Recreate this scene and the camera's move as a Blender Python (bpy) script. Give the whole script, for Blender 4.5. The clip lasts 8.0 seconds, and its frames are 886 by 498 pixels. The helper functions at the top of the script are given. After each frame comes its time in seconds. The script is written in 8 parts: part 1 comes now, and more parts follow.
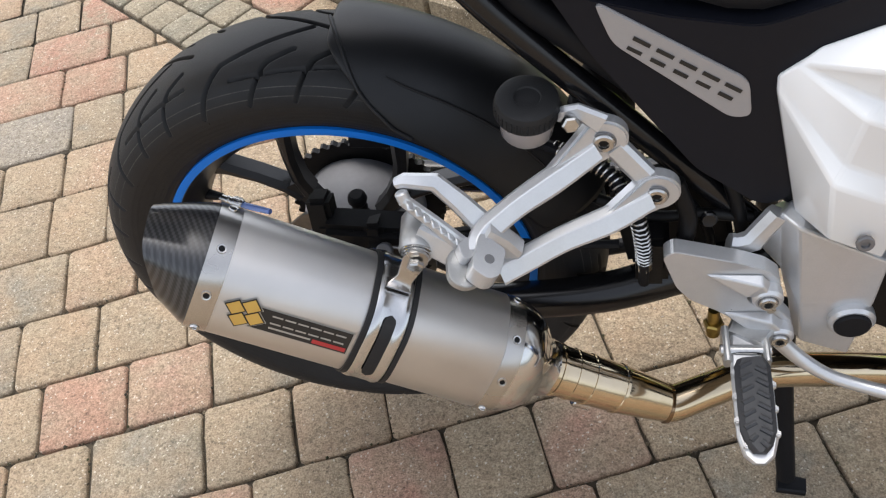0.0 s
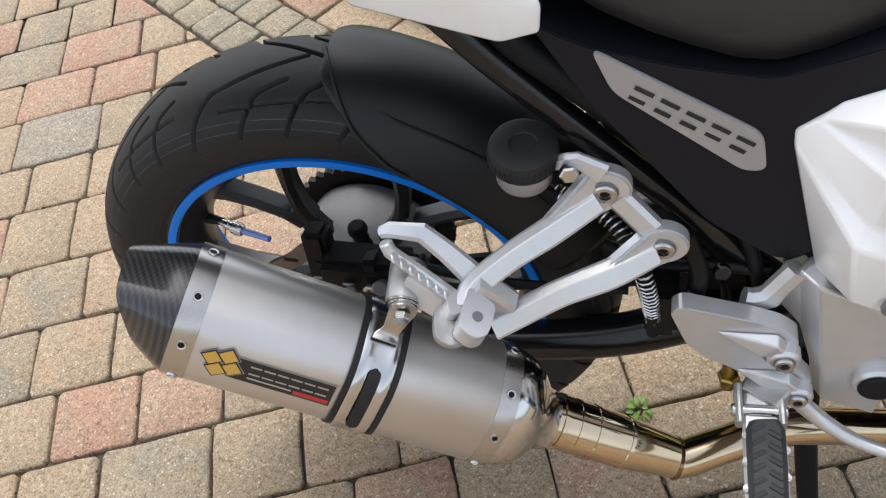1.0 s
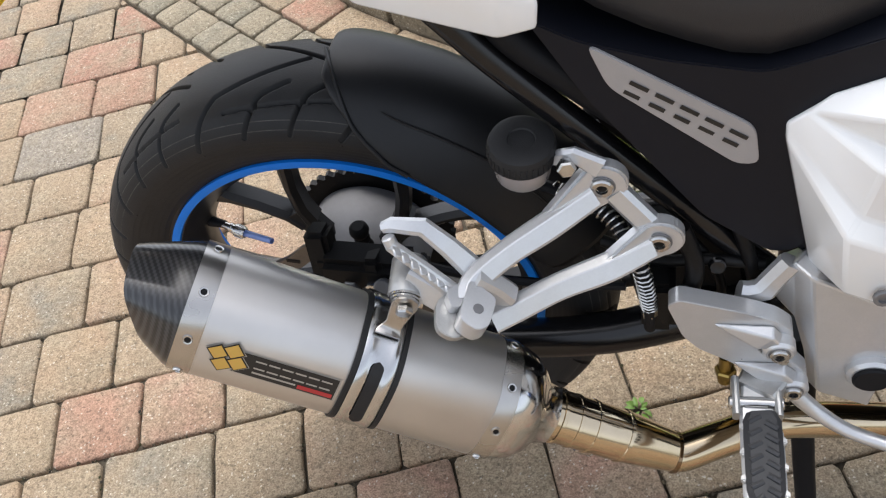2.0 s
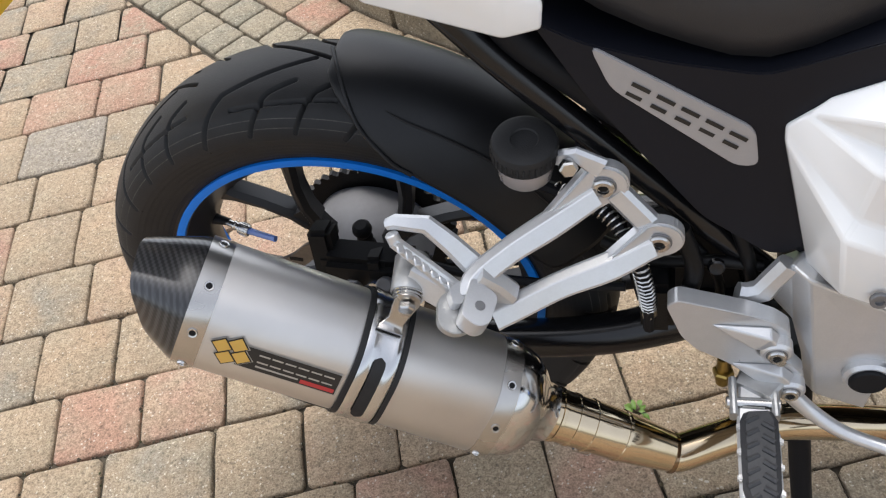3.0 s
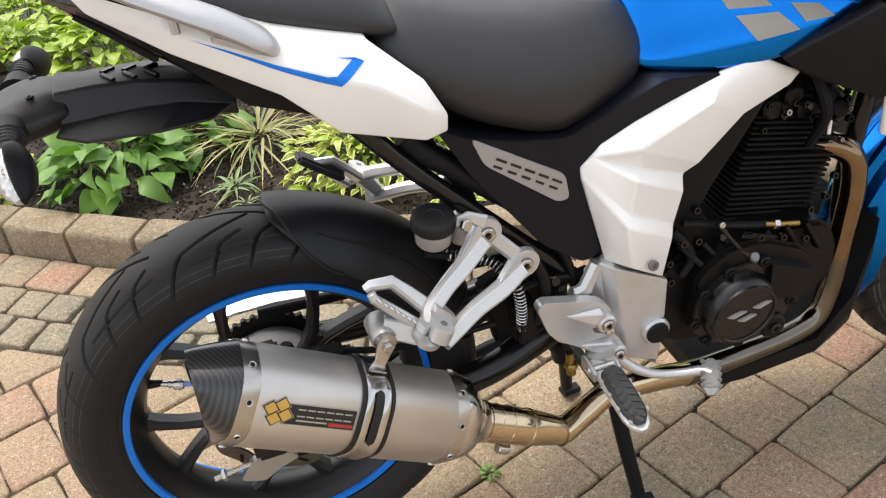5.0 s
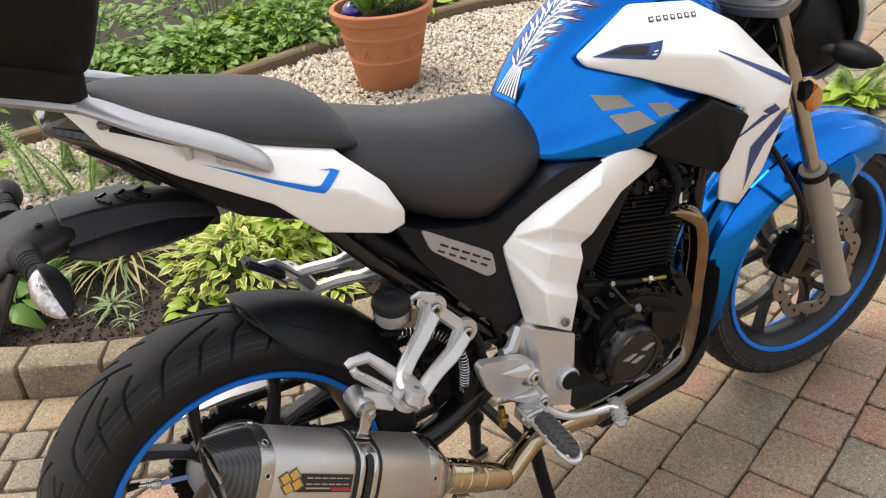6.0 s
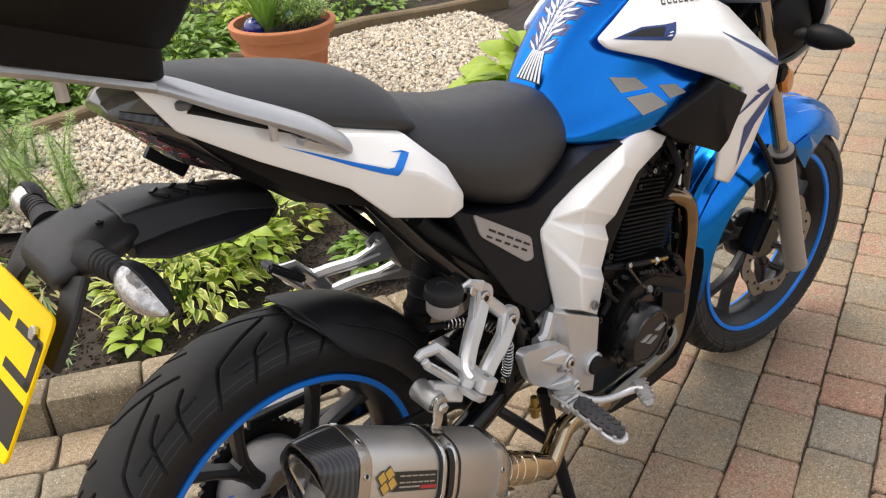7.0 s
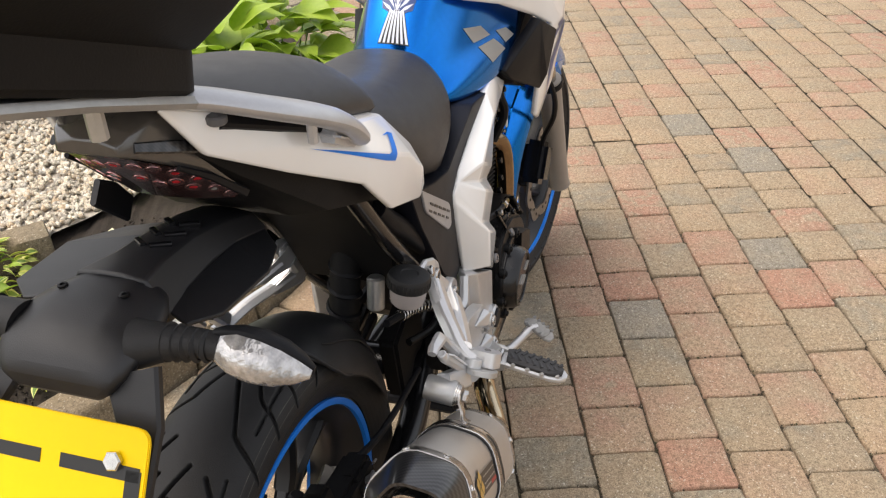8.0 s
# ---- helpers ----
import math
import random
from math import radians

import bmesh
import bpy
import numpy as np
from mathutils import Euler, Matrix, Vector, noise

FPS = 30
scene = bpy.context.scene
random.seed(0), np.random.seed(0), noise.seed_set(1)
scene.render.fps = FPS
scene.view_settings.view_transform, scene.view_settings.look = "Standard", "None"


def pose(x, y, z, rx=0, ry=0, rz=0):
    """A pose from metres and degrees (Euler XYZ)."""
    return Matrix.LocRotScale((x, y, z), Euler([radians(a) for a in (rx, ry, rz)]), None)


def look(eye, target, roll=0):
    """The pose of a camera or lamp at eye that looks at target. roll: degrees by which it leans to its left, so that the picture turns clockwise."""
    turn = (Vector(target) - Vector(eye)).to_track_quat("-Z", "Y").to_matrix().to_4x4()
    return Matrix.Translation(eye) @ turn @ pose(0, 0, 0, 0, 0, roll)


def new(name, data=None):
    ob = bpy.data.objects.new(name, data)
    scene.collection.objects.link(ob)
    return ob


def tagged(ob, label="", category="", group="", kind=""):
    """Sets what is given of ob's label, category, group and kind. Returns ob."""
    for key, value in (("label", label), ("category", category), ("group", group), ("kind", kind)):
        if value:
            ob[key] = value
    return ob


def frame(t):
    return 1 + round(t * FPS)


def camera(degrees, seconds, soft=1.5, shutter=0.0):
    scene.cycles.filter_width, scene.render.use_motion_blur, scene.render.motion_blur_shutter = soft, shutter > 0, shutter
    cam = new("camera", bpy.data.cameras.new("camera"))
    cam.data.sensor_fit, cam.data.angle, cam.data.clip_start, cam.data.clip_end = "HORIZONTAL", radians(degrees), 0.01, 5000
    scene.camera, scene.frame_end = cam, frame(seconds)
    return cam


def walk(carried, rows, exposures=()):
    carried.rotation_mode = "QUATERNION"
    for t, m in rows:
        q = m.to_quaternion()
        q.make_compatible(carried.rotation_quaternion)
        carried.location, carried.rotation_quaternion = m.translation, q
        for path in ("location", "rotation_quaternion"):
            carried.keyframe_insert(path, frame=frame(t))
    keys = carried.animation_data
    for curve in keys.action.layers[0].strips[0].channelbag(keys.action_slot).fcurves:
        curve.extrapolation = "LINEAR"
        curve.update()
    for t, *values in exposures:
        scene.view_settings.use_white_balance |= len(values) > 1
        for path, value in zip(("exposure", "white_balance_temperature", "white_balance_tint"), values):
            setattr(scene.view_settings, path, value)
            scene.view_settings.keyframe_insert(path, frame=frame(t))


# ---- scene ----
# ---- camera and its way ----
cam = camera(53.19, 8.0, soft=1.2)
ROWS = [
    (0, 0.3247, -0.7082, 1.1724, 40.66, 9.39, 6.83),
    (0.5, 0.3702, -0.6359, 1.1769, 39.84, 10.09, 11.08),
    (1, 0.3639, -0.6262, 1.1667, 40, 10.88, 9.99),
    (1.5, 0.3653, -0.6364, 1.1667, 40.57, 11.15, 9.32),
    (3, 0.3651, -0.6619, 1.1704, 41.45, 10.54, 10.09),
    (3.5, 0.3557, -0.6536, 1.1706, 41.58, 9.82, 4.57),
    (4, 0.2689, -0.6917, 1.1762, 42.08, 9.39, -10.19),
    (4.5, 0.1144, -0.8553, 1.2105, 47, 8.29, -16.28),
    (5, 0.0278, -1.032, 1.2802, 54.72, 6.45, -18.41),
    (5.2, 0.0083, -1.0754, 1.3062, 56.95, 5.61, -20.51),
    (6.3, -0.3194, -1.1083, 1.3869, 60.49, 4.29, -36.49),
    (6.5, -0.371, -1.0792, 1.3823, 60.94, 3.85, -38.65),
    (7, -0.4554, -0.9294, 1.329, 61.07, 2.96, -42.72),
    (7.5, -0.5053, -0.6617, 1.3193, 59, 1.73, -55.46),
    (8, -0.654, -0.4649, 1.3129, 58.08, 2.09, -73.21),
]
walk(cam, [(t, pose(x, y, z, rx, ry, rz)) for t, x, y, z, rx, ry, rz in ROWS],
     exposures=[(0.0, 0.33, 6400, 10), (1.5, 0.30, 6400, 10), (3.0, 0.32, 6400, 10), (4.0, 0.24, 6500, 10), (4.5, 0.32, 6800, 10), (5.0, 0.44, 6900, 10), (6.5, 0.12, 7000, 12), (7.5, 0.20, 7000, 12), (8.0, 0.18, 7050, 12)])

# ---- daylight: a bright, thinly clouded sky ----
SUN_ELEV, SUN_TURN = 68.0, -35.0
world = bpy.data.worlds.new("sky")
scene.world = world
world.use_nodes = True
wn = world.node_tree.nodes
sky = wn.new("ShaderNodeTexSky")
sky.sky_type, sky.sun_disc = "NISHITA", False
sky.sun_elevation, sky.sun_rotation = radians(SUN_ELEV), radians(SUN_TURN)
sky.dust_density, sky.air_density, sky.ozone_density = 4.0, 1.0, 0.6
soft_sky = wn.new("ShaderNodeHueSaturation")
soft_sky.inputs["Saturation"].default_value = 0.4
world.node_tree.links.new(sky.outputs[0], soft_sky.inputs["Color"])
world.node_tree.links.new(soft_sky.outputs[0], wn["Background"].inputs[0])
wn["Background"].inputs[1].default_value = 0.30
sun = new("sun", bpy.data.lights.new("sun", "SUN"))
sun.data.energy, sun.data.angle, sun.data.color = 0.85, radians(28), (1.0, 0.94, 0.85)
az = radians(SUN_TURN)
sun_from = Vector((math.sin(az) * math.cos(radians(SUN_ELEV)), math.cos(az) * math.cos(radians(SUN_ELEV)), math.sin(radians(SUN_ELEV))))
sun.matrix_world = look(sun_from * 20, (0, 0, 0))


# ---- materials ----
def mat(name, color, rough=0.5, metal=0.0, spots=0.0, scale=60.0, bump=0.0, bump_scale=400.0, coat=0.0, second=None, spec=0.5):
    """A surface with two scales of variation: large faint stains and fine grain with relief."""
    m = bpy.data.materials.new(name)
    m.use_nodes = True
    nt = m.node_tree
    b = nt.nodes["Principled BSDF"]
    b.inputs["Roughness"].default_value, b.inputs["Metallic"].default_value = rough, metal
    b.inputs["Coat Weight"].default_value, b.inputs["Coat Roughness"].default_value = coat, 0.04
    b.inputs["Specular IOR Level"].default_value = spec
    co = nt.nodes.new("ShaderNodeTexCoord")
    big, fine = nt.nodes.new("ShaderNodeTexNoise"), nt.nodes.new("ShaderNodeTexNoise")
    big.inputs["Scale"].default_value, fine.inputs["Scale"].default_value = scale * 0.15, scale
    big.inputs["Detail"].default_value, fine.inputs["Detail"].default_value = 4, 6
    mix = nt.nodes.new("ShaderNodeMix")
    mix.data_type, mix.blend_type = "RGBA", "MIX"
    ramp = nt.nodes.new("ShaderNodeMapRange")
    ramp.inputs[1].default_value, ramp.inputs[2].default_value = 0.3, 0.7
    add = nt.nodes.new("ShaderNodeMath")
    add.operation = "MULTIPLY_ADD"
    add.inputs[1].default_value = 0.5
    half = nt.nodes.new("ShaderNodeMath")
    half.operation = "MULTIPLY"
    half.inputs[1].default_value = 0.5
    for n in (big, fine):
        nt.links.new(co.outputs["Object"], n.inputs["Vector"])
    nt.links.new(big.outputs[0], half.inputs[0])
    nt.links.new(fine.outputs[0], add.inputs[0])
    nt.links.new(half.outputs[0], add.inputs[2])
    nt.links.new(add.outputs[0], ramp.inputs[0])
    nt.links.new(ramp.outputs[0], mix.inputs[0])
    dark = second if second else tuple(c * (1 - spots) for c in color)
    mix.inputs[6].default_value, mix.inputs[7].default_value = (*color, 1), (*dark, 1)
    nt.links.new(mix.outputs[2], b.inputs["Base Color"])
    rr = nt.nodes.new("ShaderNodeMapRange")
    rr.inputs[3].default_value, rr.inputs[4].default_value = max(rough - 0.06, 0.02), min(rough + 0.08, 1)
    nt.links.new(big.outputs[0], rr.inputs[0])
    nt.links.new(rr.outputs[0], b.inputs["Roughness"])
    if bump:
        g, bp = nt.nodes.new("ShaderNodeTexNoise"), nt.nodes.new("ShaderNodeBump")
        g.inputs["Scale"].default_value, g.inputs["Detail"].default_value = bump_scale, 3
        bp.inputs["Strength"].default_value, bp.inputs["Distance"].default_value = bump, 0.002
        nt.links.new(co.outputs["Object"], g.inputs["Vector"])
        nt.links.new(g.outputs[0], bp.inputs["Height"])
        nt.links.new(bp.outputs[0], b.inputs["Normal"])
    return m


def piece_mat(name, stops, per_island, scale=260.0, rough=0.9, blot=0.65):
    """Cast stone whose tint changes from piece to piece, with grit and faint blotches."""
    m = mat(name, (0.5, 0.5, 0.5), rough)
    nt = m.node_tree
    b = nt.nodes["Principled BSDF"]
    co = nt.nodes.new("ShaderNodeNewGeometry")
    rnd = co.outputs["Random Per Island"] if per_island else nt.nodes.new("ShaderNodeObjectInfo").outputs["Random"]
    cr = nt.nodes.new("ShaderNodeValToRGB")
    cr.color_ramp.interpolation = "LINEAR"
    while len(cr.color_ramp.elements) < len(stops):
        cr.color_ramp.elements.new(0.5)
    for e, (p, c) in zip(cr.color_ramp.elements, stops):
        e.position, e.color = p, (*c, 1)
    drift, mixer, fold = nt.nodes.new("ShaderNodeTexNoise"), nt.nodes.new("ShaderNodeMath"), nt.nodes.new("ShaderNodeMath")
    drift.inputs["Scale"].default_value, drift.inputs["Detail"].default_value = 11, 3
    nt.links.new(co.outputs["Position"], drift.inputs["Vector"])
    mixer.operation, fold.operation = "MULTIPLY_ADD", "PINGPONG"
    mixer.inputs[1].default_value, fold.inputs[1].default_value = 0.55, 1.0
    centred = nt.nodes.new("ShaderNodeMath")
    centred.operation = "SUBTRACT"
    centred.inputs[1].default_value = 0.52
    nt.links.new(drift.outputs[0], centred.inputs[0])
    nt.links.new(centred.outputs[0], mixer.inputs[0])
    nt.links.new(rnd, mixer.inputs[2])
    nt.links.new(mixer.outputs[0], fold.inputs[0])
    nt.links.new(fold.outputs[0], cr.inputs[0])
    blotch, grit, vor = nt.nodes.new("ShaderNodeTexNoise"), nt.nodes.new("ShaderNodeTexNoise"), nt.nodes.new("ShaderNodeTexVoronoi")
    blotch.inputs["Scale"].default_value, grit.inputs["Scale"].default_value, vor.inputs["Scale"].default_value = 14, scale * 1.5, scale * 1.5
    blotch.inputs["Detail"].default_value, grit.inputs["Detail"].default_value = 5, 4
    for n in (blotch, grit, vor):
        nt.links.new(co.outputs["Position"], n.inputs["Vector"])
    tint = nt.nodes.new("ShaderNodeMix")
    tint.data_type, tint.blend_type = "RGBA", "MIX"
    k = nt.nodes.new("ShaderNodeMapRange")
    k.inputs[1].default_value, k.inputs[2].default_value, k.inputs[4].default_value = 0.42, 0.72, blot
    nt.links.new(blotch.outputs[0], k.inputs[0])
    nt.links.new(k.outputs[0], tint.inputs[0])
    nt.links.new(cr.outputs[0], tint.inputs[6])
    tint.inputs[7].default_value = (0.33, 0.28, 0.205, 1)
    mul = nt.nodes.new("ShaderNodeMix")
    mul.data_type, mul.blend_type = "RGBA", "MULTIPLY"
    mul.inputs[0].default_value = 1
    g = nt.nodes.new("ShaderNodeValToRGB")
    g.color_ramp.elements[0].position, g.color_ramp.elements[0].color = 0.30, (0.60, 0.585, 0.56, 1)
    g.color_ramp.elements[1].position, g.color_ramp.elements[1].color = 0.66, (1.18, 1.18, 1.16, 1)
    nt.links.new(grit.outputs[0], g.inputs[0])
    nt.links.new(tint.outputs[2], mul.inputs[6])
    nt.links.new(g.outputs[0], mul.inputs[7])
    chip = nt.nodes.new("ShaderNodeMix")
    chip.data_type = "RGBA"
    ck = nt.nodes.new("ShaderNodeMath")
    ck.operation = "LESS_THAN"
    ck.inputs[1].default_value = 0.11
    nt.links.new(vor.outputs["Color"], ck.inputs[0])
    cs = nt.nodes.new("ShaderNodeMath")
    cs.operation = "MULTIPLY"
    cs.inputs[1].default_value = 0.6
    nt.links.new(ck.outputs[0], cs.inputs[0])
    nt.links.new(cs.outputs[0], chip.inputs[0])
    nt.links.new(mul.outputs[2], chip.inputs[6])
    chip.inputs[7].default_value = (0.62, 0.57, 0.49, 1)
    mid = nt.nodes.new("ShaderNodeTexNoise")
    mid.inputs["Scale"].default_value, mid.inputs["Detail"].default_value, mid.inputs["Roughness"].default_value = scale * 0.34, 6, 0.75
    nt.links.new(co.outputs["Position"], mid.inputs["Vector"])
    mr = nt.nodes.new("ShaderNodeValToRGB")
    mr.color_ramp.elements[0].position, mr.color_ramp.elements[0].color = 0.34, (0.66, 0.64, 0.60, 1)
    mr.color_ramp.elements[1].position, mr.color_ramp.elements[1].color = 0.64, (1.16, 1.16, 1.14, 1)
    nt.links.new(mid.outputs[0], mr.inputs[0])
    mot = nt.nodes.new("ShaderNodeMix")
    mot.data_type, mot.blend_type = "RGBA", "MULTIPLY"
    mot.inputs[0].default_value = 0.85
    nt.links.new(chip.outputs[2], mot.inputs[6])
    nt.links.new(mr.outputs[0], mot.inputs[7])
    pits = nt.nodes.new("ShaderNodeTexVoronoi")
    pits.inputs["Scale"].default_value = scale * 0.42
    nt.links.new(co.outputs["Position"], pits.inputs["Vector"])
    pr = nt.nodes.new("ShaderNodeMapRange")
    pr.inputs[1].default_value, pr.inputs[2].default_value, pr.inputs[3].default_value, pr.inputs[4].default_value = 0.10, 0.20, 0.55, 0.0
    nt.links.new(pits.outputs["Distance"], pr.inputs[0])
    pit = nt.nodes.new("ShaderNodeMix")
    pit.data_type, pit.blend_type = "RGBA", "MULTIPLY"
    nt.links.new(pr.outputs[0], pit.inputs[0])
    nt.links.new(mot.outputs[2], pit.inputs[6])
    pit.inputs[7].default_value = (0.35, 0.32, 0.28, 1)
    chips = nt.nodes.new("ShaderNodeTexVoronoi")
    chips.inputs["Scale"].default_value = scale * 1.05
    nt.links.new(co.outputs["Position"], chips.inputs["Vector"])
    shade = nt.nodes.new("ShaderNodeValToRGB")
    for e, (p, v) in zip((shade.color_ramp.elements[0], shade.color_ramp.elements[1], shade.color_ramp.elements.new(0.3), shade.color_ramp.elements.new(0.72)), ((0.0, 0.58), (1.0, 1.85), (0.22, 1.00), (0.80, 1.11))):
        e.position, e.color = p, (v, v * 0.985, v * 0.96, 1)
    one = nt.nodes.new("ShaderNodeSeparateColor")
    nt.links.new(chips.outputs["Color"], one.inputs[0])
    nt.links.new(one.outputs[0], shade.inputs[0])
    coarse = nt.nodes.new("ShaderNodeMix")
    coarse.data_type, coarse.blend_type = "RGBA", "MULTIPLY"
    coarse.inputs[0].default_value = 0.8
    nt.links.new(pit.outputs[2], coarse.inputs[6])
    nt.links.new(shade.outputs[0], coarse.inputs[7])
    nt.links.new(coarse.outputs[2], b.inputs["Base Color"])
    hs = nt.nodes.new("ShaderNodeMath")
    hs.operation = "MULTIPLY_ADD"
    hs.inputs[1].default_value = 2.2
    nt.links.new(mid.outputs[0], hs.inputs[0])
    nt.links.new(grit.outputs[0], hs.inputs[2])
    bp = nt.nodes.new("ShaderNodeBump")
    bp.inputs["Strength"].default_value, bp.inputs["Distance"].default_value = 0.65, 0.0035
    nt.links.new(hs.outputs[0], bp.inputs["Height"])
    nt.links.new(bp.outputs[0], b.inputs["Normal"])
    return m


PAVE = [(0.0, (0.351, 0.271, 0.190)), (0.18, (0.314, 0.246, 0.174)), (0.30, (0.250, 0.224, 0.182)), (0.36, (0.299, 0.241, 0.177)), (0.52, (0.333, 0.257, 0.179)), (0.64, (0.362, 0.269, 0.184)), (0.80, (0.351, 0.246, 0.179)), (0.90, (0.360, 0.228, 0.172)), (0.955, (0.365, 0.212, 0.158)), (1.0, (0.330, 0.265, 0.197))]
GREY = [(0.0, (0.216, 0.204, 0.161)), (0.5, (0.247, 0.225, 0.177)), (1.0, (0.282, 0.245, 0.184))]
M_PAVE, M_PAVE_FAR = piece_mat("paver", PAVE, False), piece_mat("paver_field", PAVE, True)
M_ROSY = piece_mat("rosy_paver", [(0.0, (0.365, 0.228, 0.168)), (0.5, (0.350, 0.240, 0.176)), (1.0, (0.375, 0.212, 0.156))], False, blot=0.6)
M_SLATE = piece_mat("slate_paver", [(0.0, (0.245, 0.225, 0.200)), (0.5, (0.275, 0.245, 0.210)), (1.0, (0.240, 0.222, 0.190))], False, blot=0.5)
M_SETT = piece_mat("sett", GREY, False)
M_KERB = piece_mat("kerb_stone", [(0.0, (0.250, 0.196, 0.132)), (0.3, (0.190, 0.160, 0.116)), (0.6, (0.222, 0.176, 0.116)), (1.0, (0.285, 0.232, 0.164))], False)
M_GRAVEL = piece_mat("gravel", [(0.0, (0.62, 0.56, 0.46)), (0.2, (0.80, 0.76, 0.68)), (0.38, (0.42, 0.38, 0.33)), (0.5, (0.64, 0.50, 0.36)), (0.65, (0.72, 0.65, 0.54)), (0.8, (0.84, 0.81, 0.75)), (0.9, (0.48, 0.46, 0.43)), (1.0, (0.68, 0.62, 0.53))], True, 300, 0.8, 0.06)
M_JOINT = mat("joint_sand", (0.078, 0.064, 0.044), 0.95, spots=0.5, scale=90, bump=0.6)
M_GRIT = piece_mat("joint_grit", [(0.0, (0.035, 0.030, 0.022)), (0.5, (0.07, 0.055, 0.035)), (0.75, (0.05, 0.055, 0.02)), (0.9, (0.12, 0.09, 0.055)), (1.0, (0.26, 0.22, 0.16))], True, 300, 0.95, 0.1)
M_GROUND = mat("sandy_ground", (0.30, 0.245, 0.175), 0.95, second=(0.21, 0.175, 0.13), scale=12, bump=0.5, bump_scale=60)
M_GRAVELBED = mat("gravel_base", (0.46, 0.42, 0.36), 0.95, spots=0.5, scale=200, bump=0.6)
M_LITTER = mat("dry_litter", (0.30, 0.24, 0.17), 0.9, second=(0.12, 0.085, 0.055), scale=40)
M_SOIL = mat("soil", (0.016, 0.012, 0.009), 0.97, second=(0.042, 0.031, 0.022), scale=70, bump=1.0, bump_scale=160)
M_WHITE = mat("white_paint", (0.86, 0.86, 0.845), 0.24, spots=0.03, scale=20, coat=0.6)
M_BLUE = mat("blue_paint", (0.0, 0.185, 0.68), 0.15, metal=0.96, spots=0.10, scale=900, coat=0.12, spec=0.1)
M_TAPE = mat("blue_tape", (0.006, 0.19, 0.72), 0.40, spots=0.06, spec=0.25)
M_GREYDECAL = mat("grey_decal", (0.30, 0.29, 0.27), 0.45, spots=0.05)
M_PADWHITE = mat("pad_white", (0.60, 0.65, 0.76), 0.35, spots=0.15, scale=200)
M_NAVY = mat("navy_decal", (0.022, 0.055, 0.20), 0.35, spots=0.2, scale=200)
M_BLACK = mat("black_plastic", (0.0065, 0.007, 0.009), 0.50, spots=0.25, scale=120, bump=0.12, bump_scale=900, spec=0.2)
M_HUGGER = mat("hugger_plastic", (0.012, 0.0125, 0.014), 0.42, spots=0.2, scale=120, bump=0.08, bump_scale=900, spec=0.32)
M_CARRIER = mat("carrier_black", (0.012, 0.0125, 0.0145), 0.46, spots=0.25, scale=120, bump=0.12, bump_scale=900, spec=0.5)
M_GLOSS = mat("gloss_black", (0.006, 0.006, 0.007), 0.2, spots=0.2, scale=60, spec=0.45)
M_ENGINE = mat("engine_black", (0.0045, 0.0045, 0.005), 0.42, spots=0.3, scale=150, bump=0.15, spec=0.22)
M_CASE = mat("satin_case_black", (0.005, 0.005, 0.0056), 0.27, spots=0.25, scale=90, bump=0.08, spec=0.5)
M_SEAT = mat("seat_vinyl", (0.0155, 0.016, 0.019), 0.45, spots=0.15, scale=300, bump=0.25, bump_scale=1500, spec=0.6)
M_RUBBER = mat("tyre_rubber", (0.0125, 0.0125, 0.013), 0.56, second=(0.018, 0.018, 0.0185), scale=60, bump=0.15, bump_scale=700, spec=0.3)
M_SCUFF = mat("scuffed_rubber", (0.085, 0.081, 0.072), 0.85, second=(0.022, 0.021, 0.020), scale=300)
M_SIDE = mat("satin_side_plastic", (0.0065, 0.0075, 0.012), 0.45, spots=0.15, scale=120, bump=0.06, bump_scale=1200, spec=0.22)
M_BADGE = mat("badge_silver", (0.40, 0.40, 0.415), 0.36, metal=0.45, spots=0.06, scale=600)
M_TREAD = mat("worn_cast_alloy", (0.29, 0.29, 0.285), 0.62, metal=0.4, spots=0.2, scale=300, bump=0.15)
M_SILVER = mat("silver_paint", (0.60, 0.605, 0.61), 0.30, metal=0.6, spots=0.08, scale=500)
M_RAIL = mat("rail_silver", (0.54, 0.545, 0.56), 0.34, metal=0.55, spots=0.1, scale=300)
M_ALLOY = mat("cast_alloy", (0.50, 0.50, 0.49), 0.40, metal=0.8, spots=0.15, scale=200, bump=0.1)
M_GREYPL = mat("grey_plastic", (0.10, 0.10, 0.105), 0.5, spots=0.1)
M_HUB = mat("hub_grey", (0.19, 0.19, 0.20), 0.7, spots=0.15, scale=150)
M_CLAMP = mat("clamp_grey", (0.20, 0.20, 0.205), 0.35, metal=0.5, spots=0.15, scale=150)
M_DARK = mat("shaded_black", (0.006, 0.006, 0.0065), 0.6, spots=0.2, scale=90, bump=0.1, spec=0.2)
M_STRAP = mat("strap_chrome", (0.56, 0.56, 0.56), 0.20, metal=1.0, spots=0.06)
M_CHROME = mat("chrome", (0.62, 0.62, 0.62), 0.1, metal=1.0, spots=0.06)
M_STEEL = mat("bolt_steel", (0.60, 0.59, 0.57), 0.25, metal=1.0, spots=0.2, scale=300)
M_PIPE = mat("heat_tinted_pipe", (0.60, 0.50, 0.36), 0.10, metal=1.0, second=(0.50, 0.40, 0.26), scale=30)
M_HEADER = mat("bronzed_pipe", (0.30, 0.22, 0.14), 0.10, metal=1.0, second=(0.17, 0.11, 0.065), scale=26)
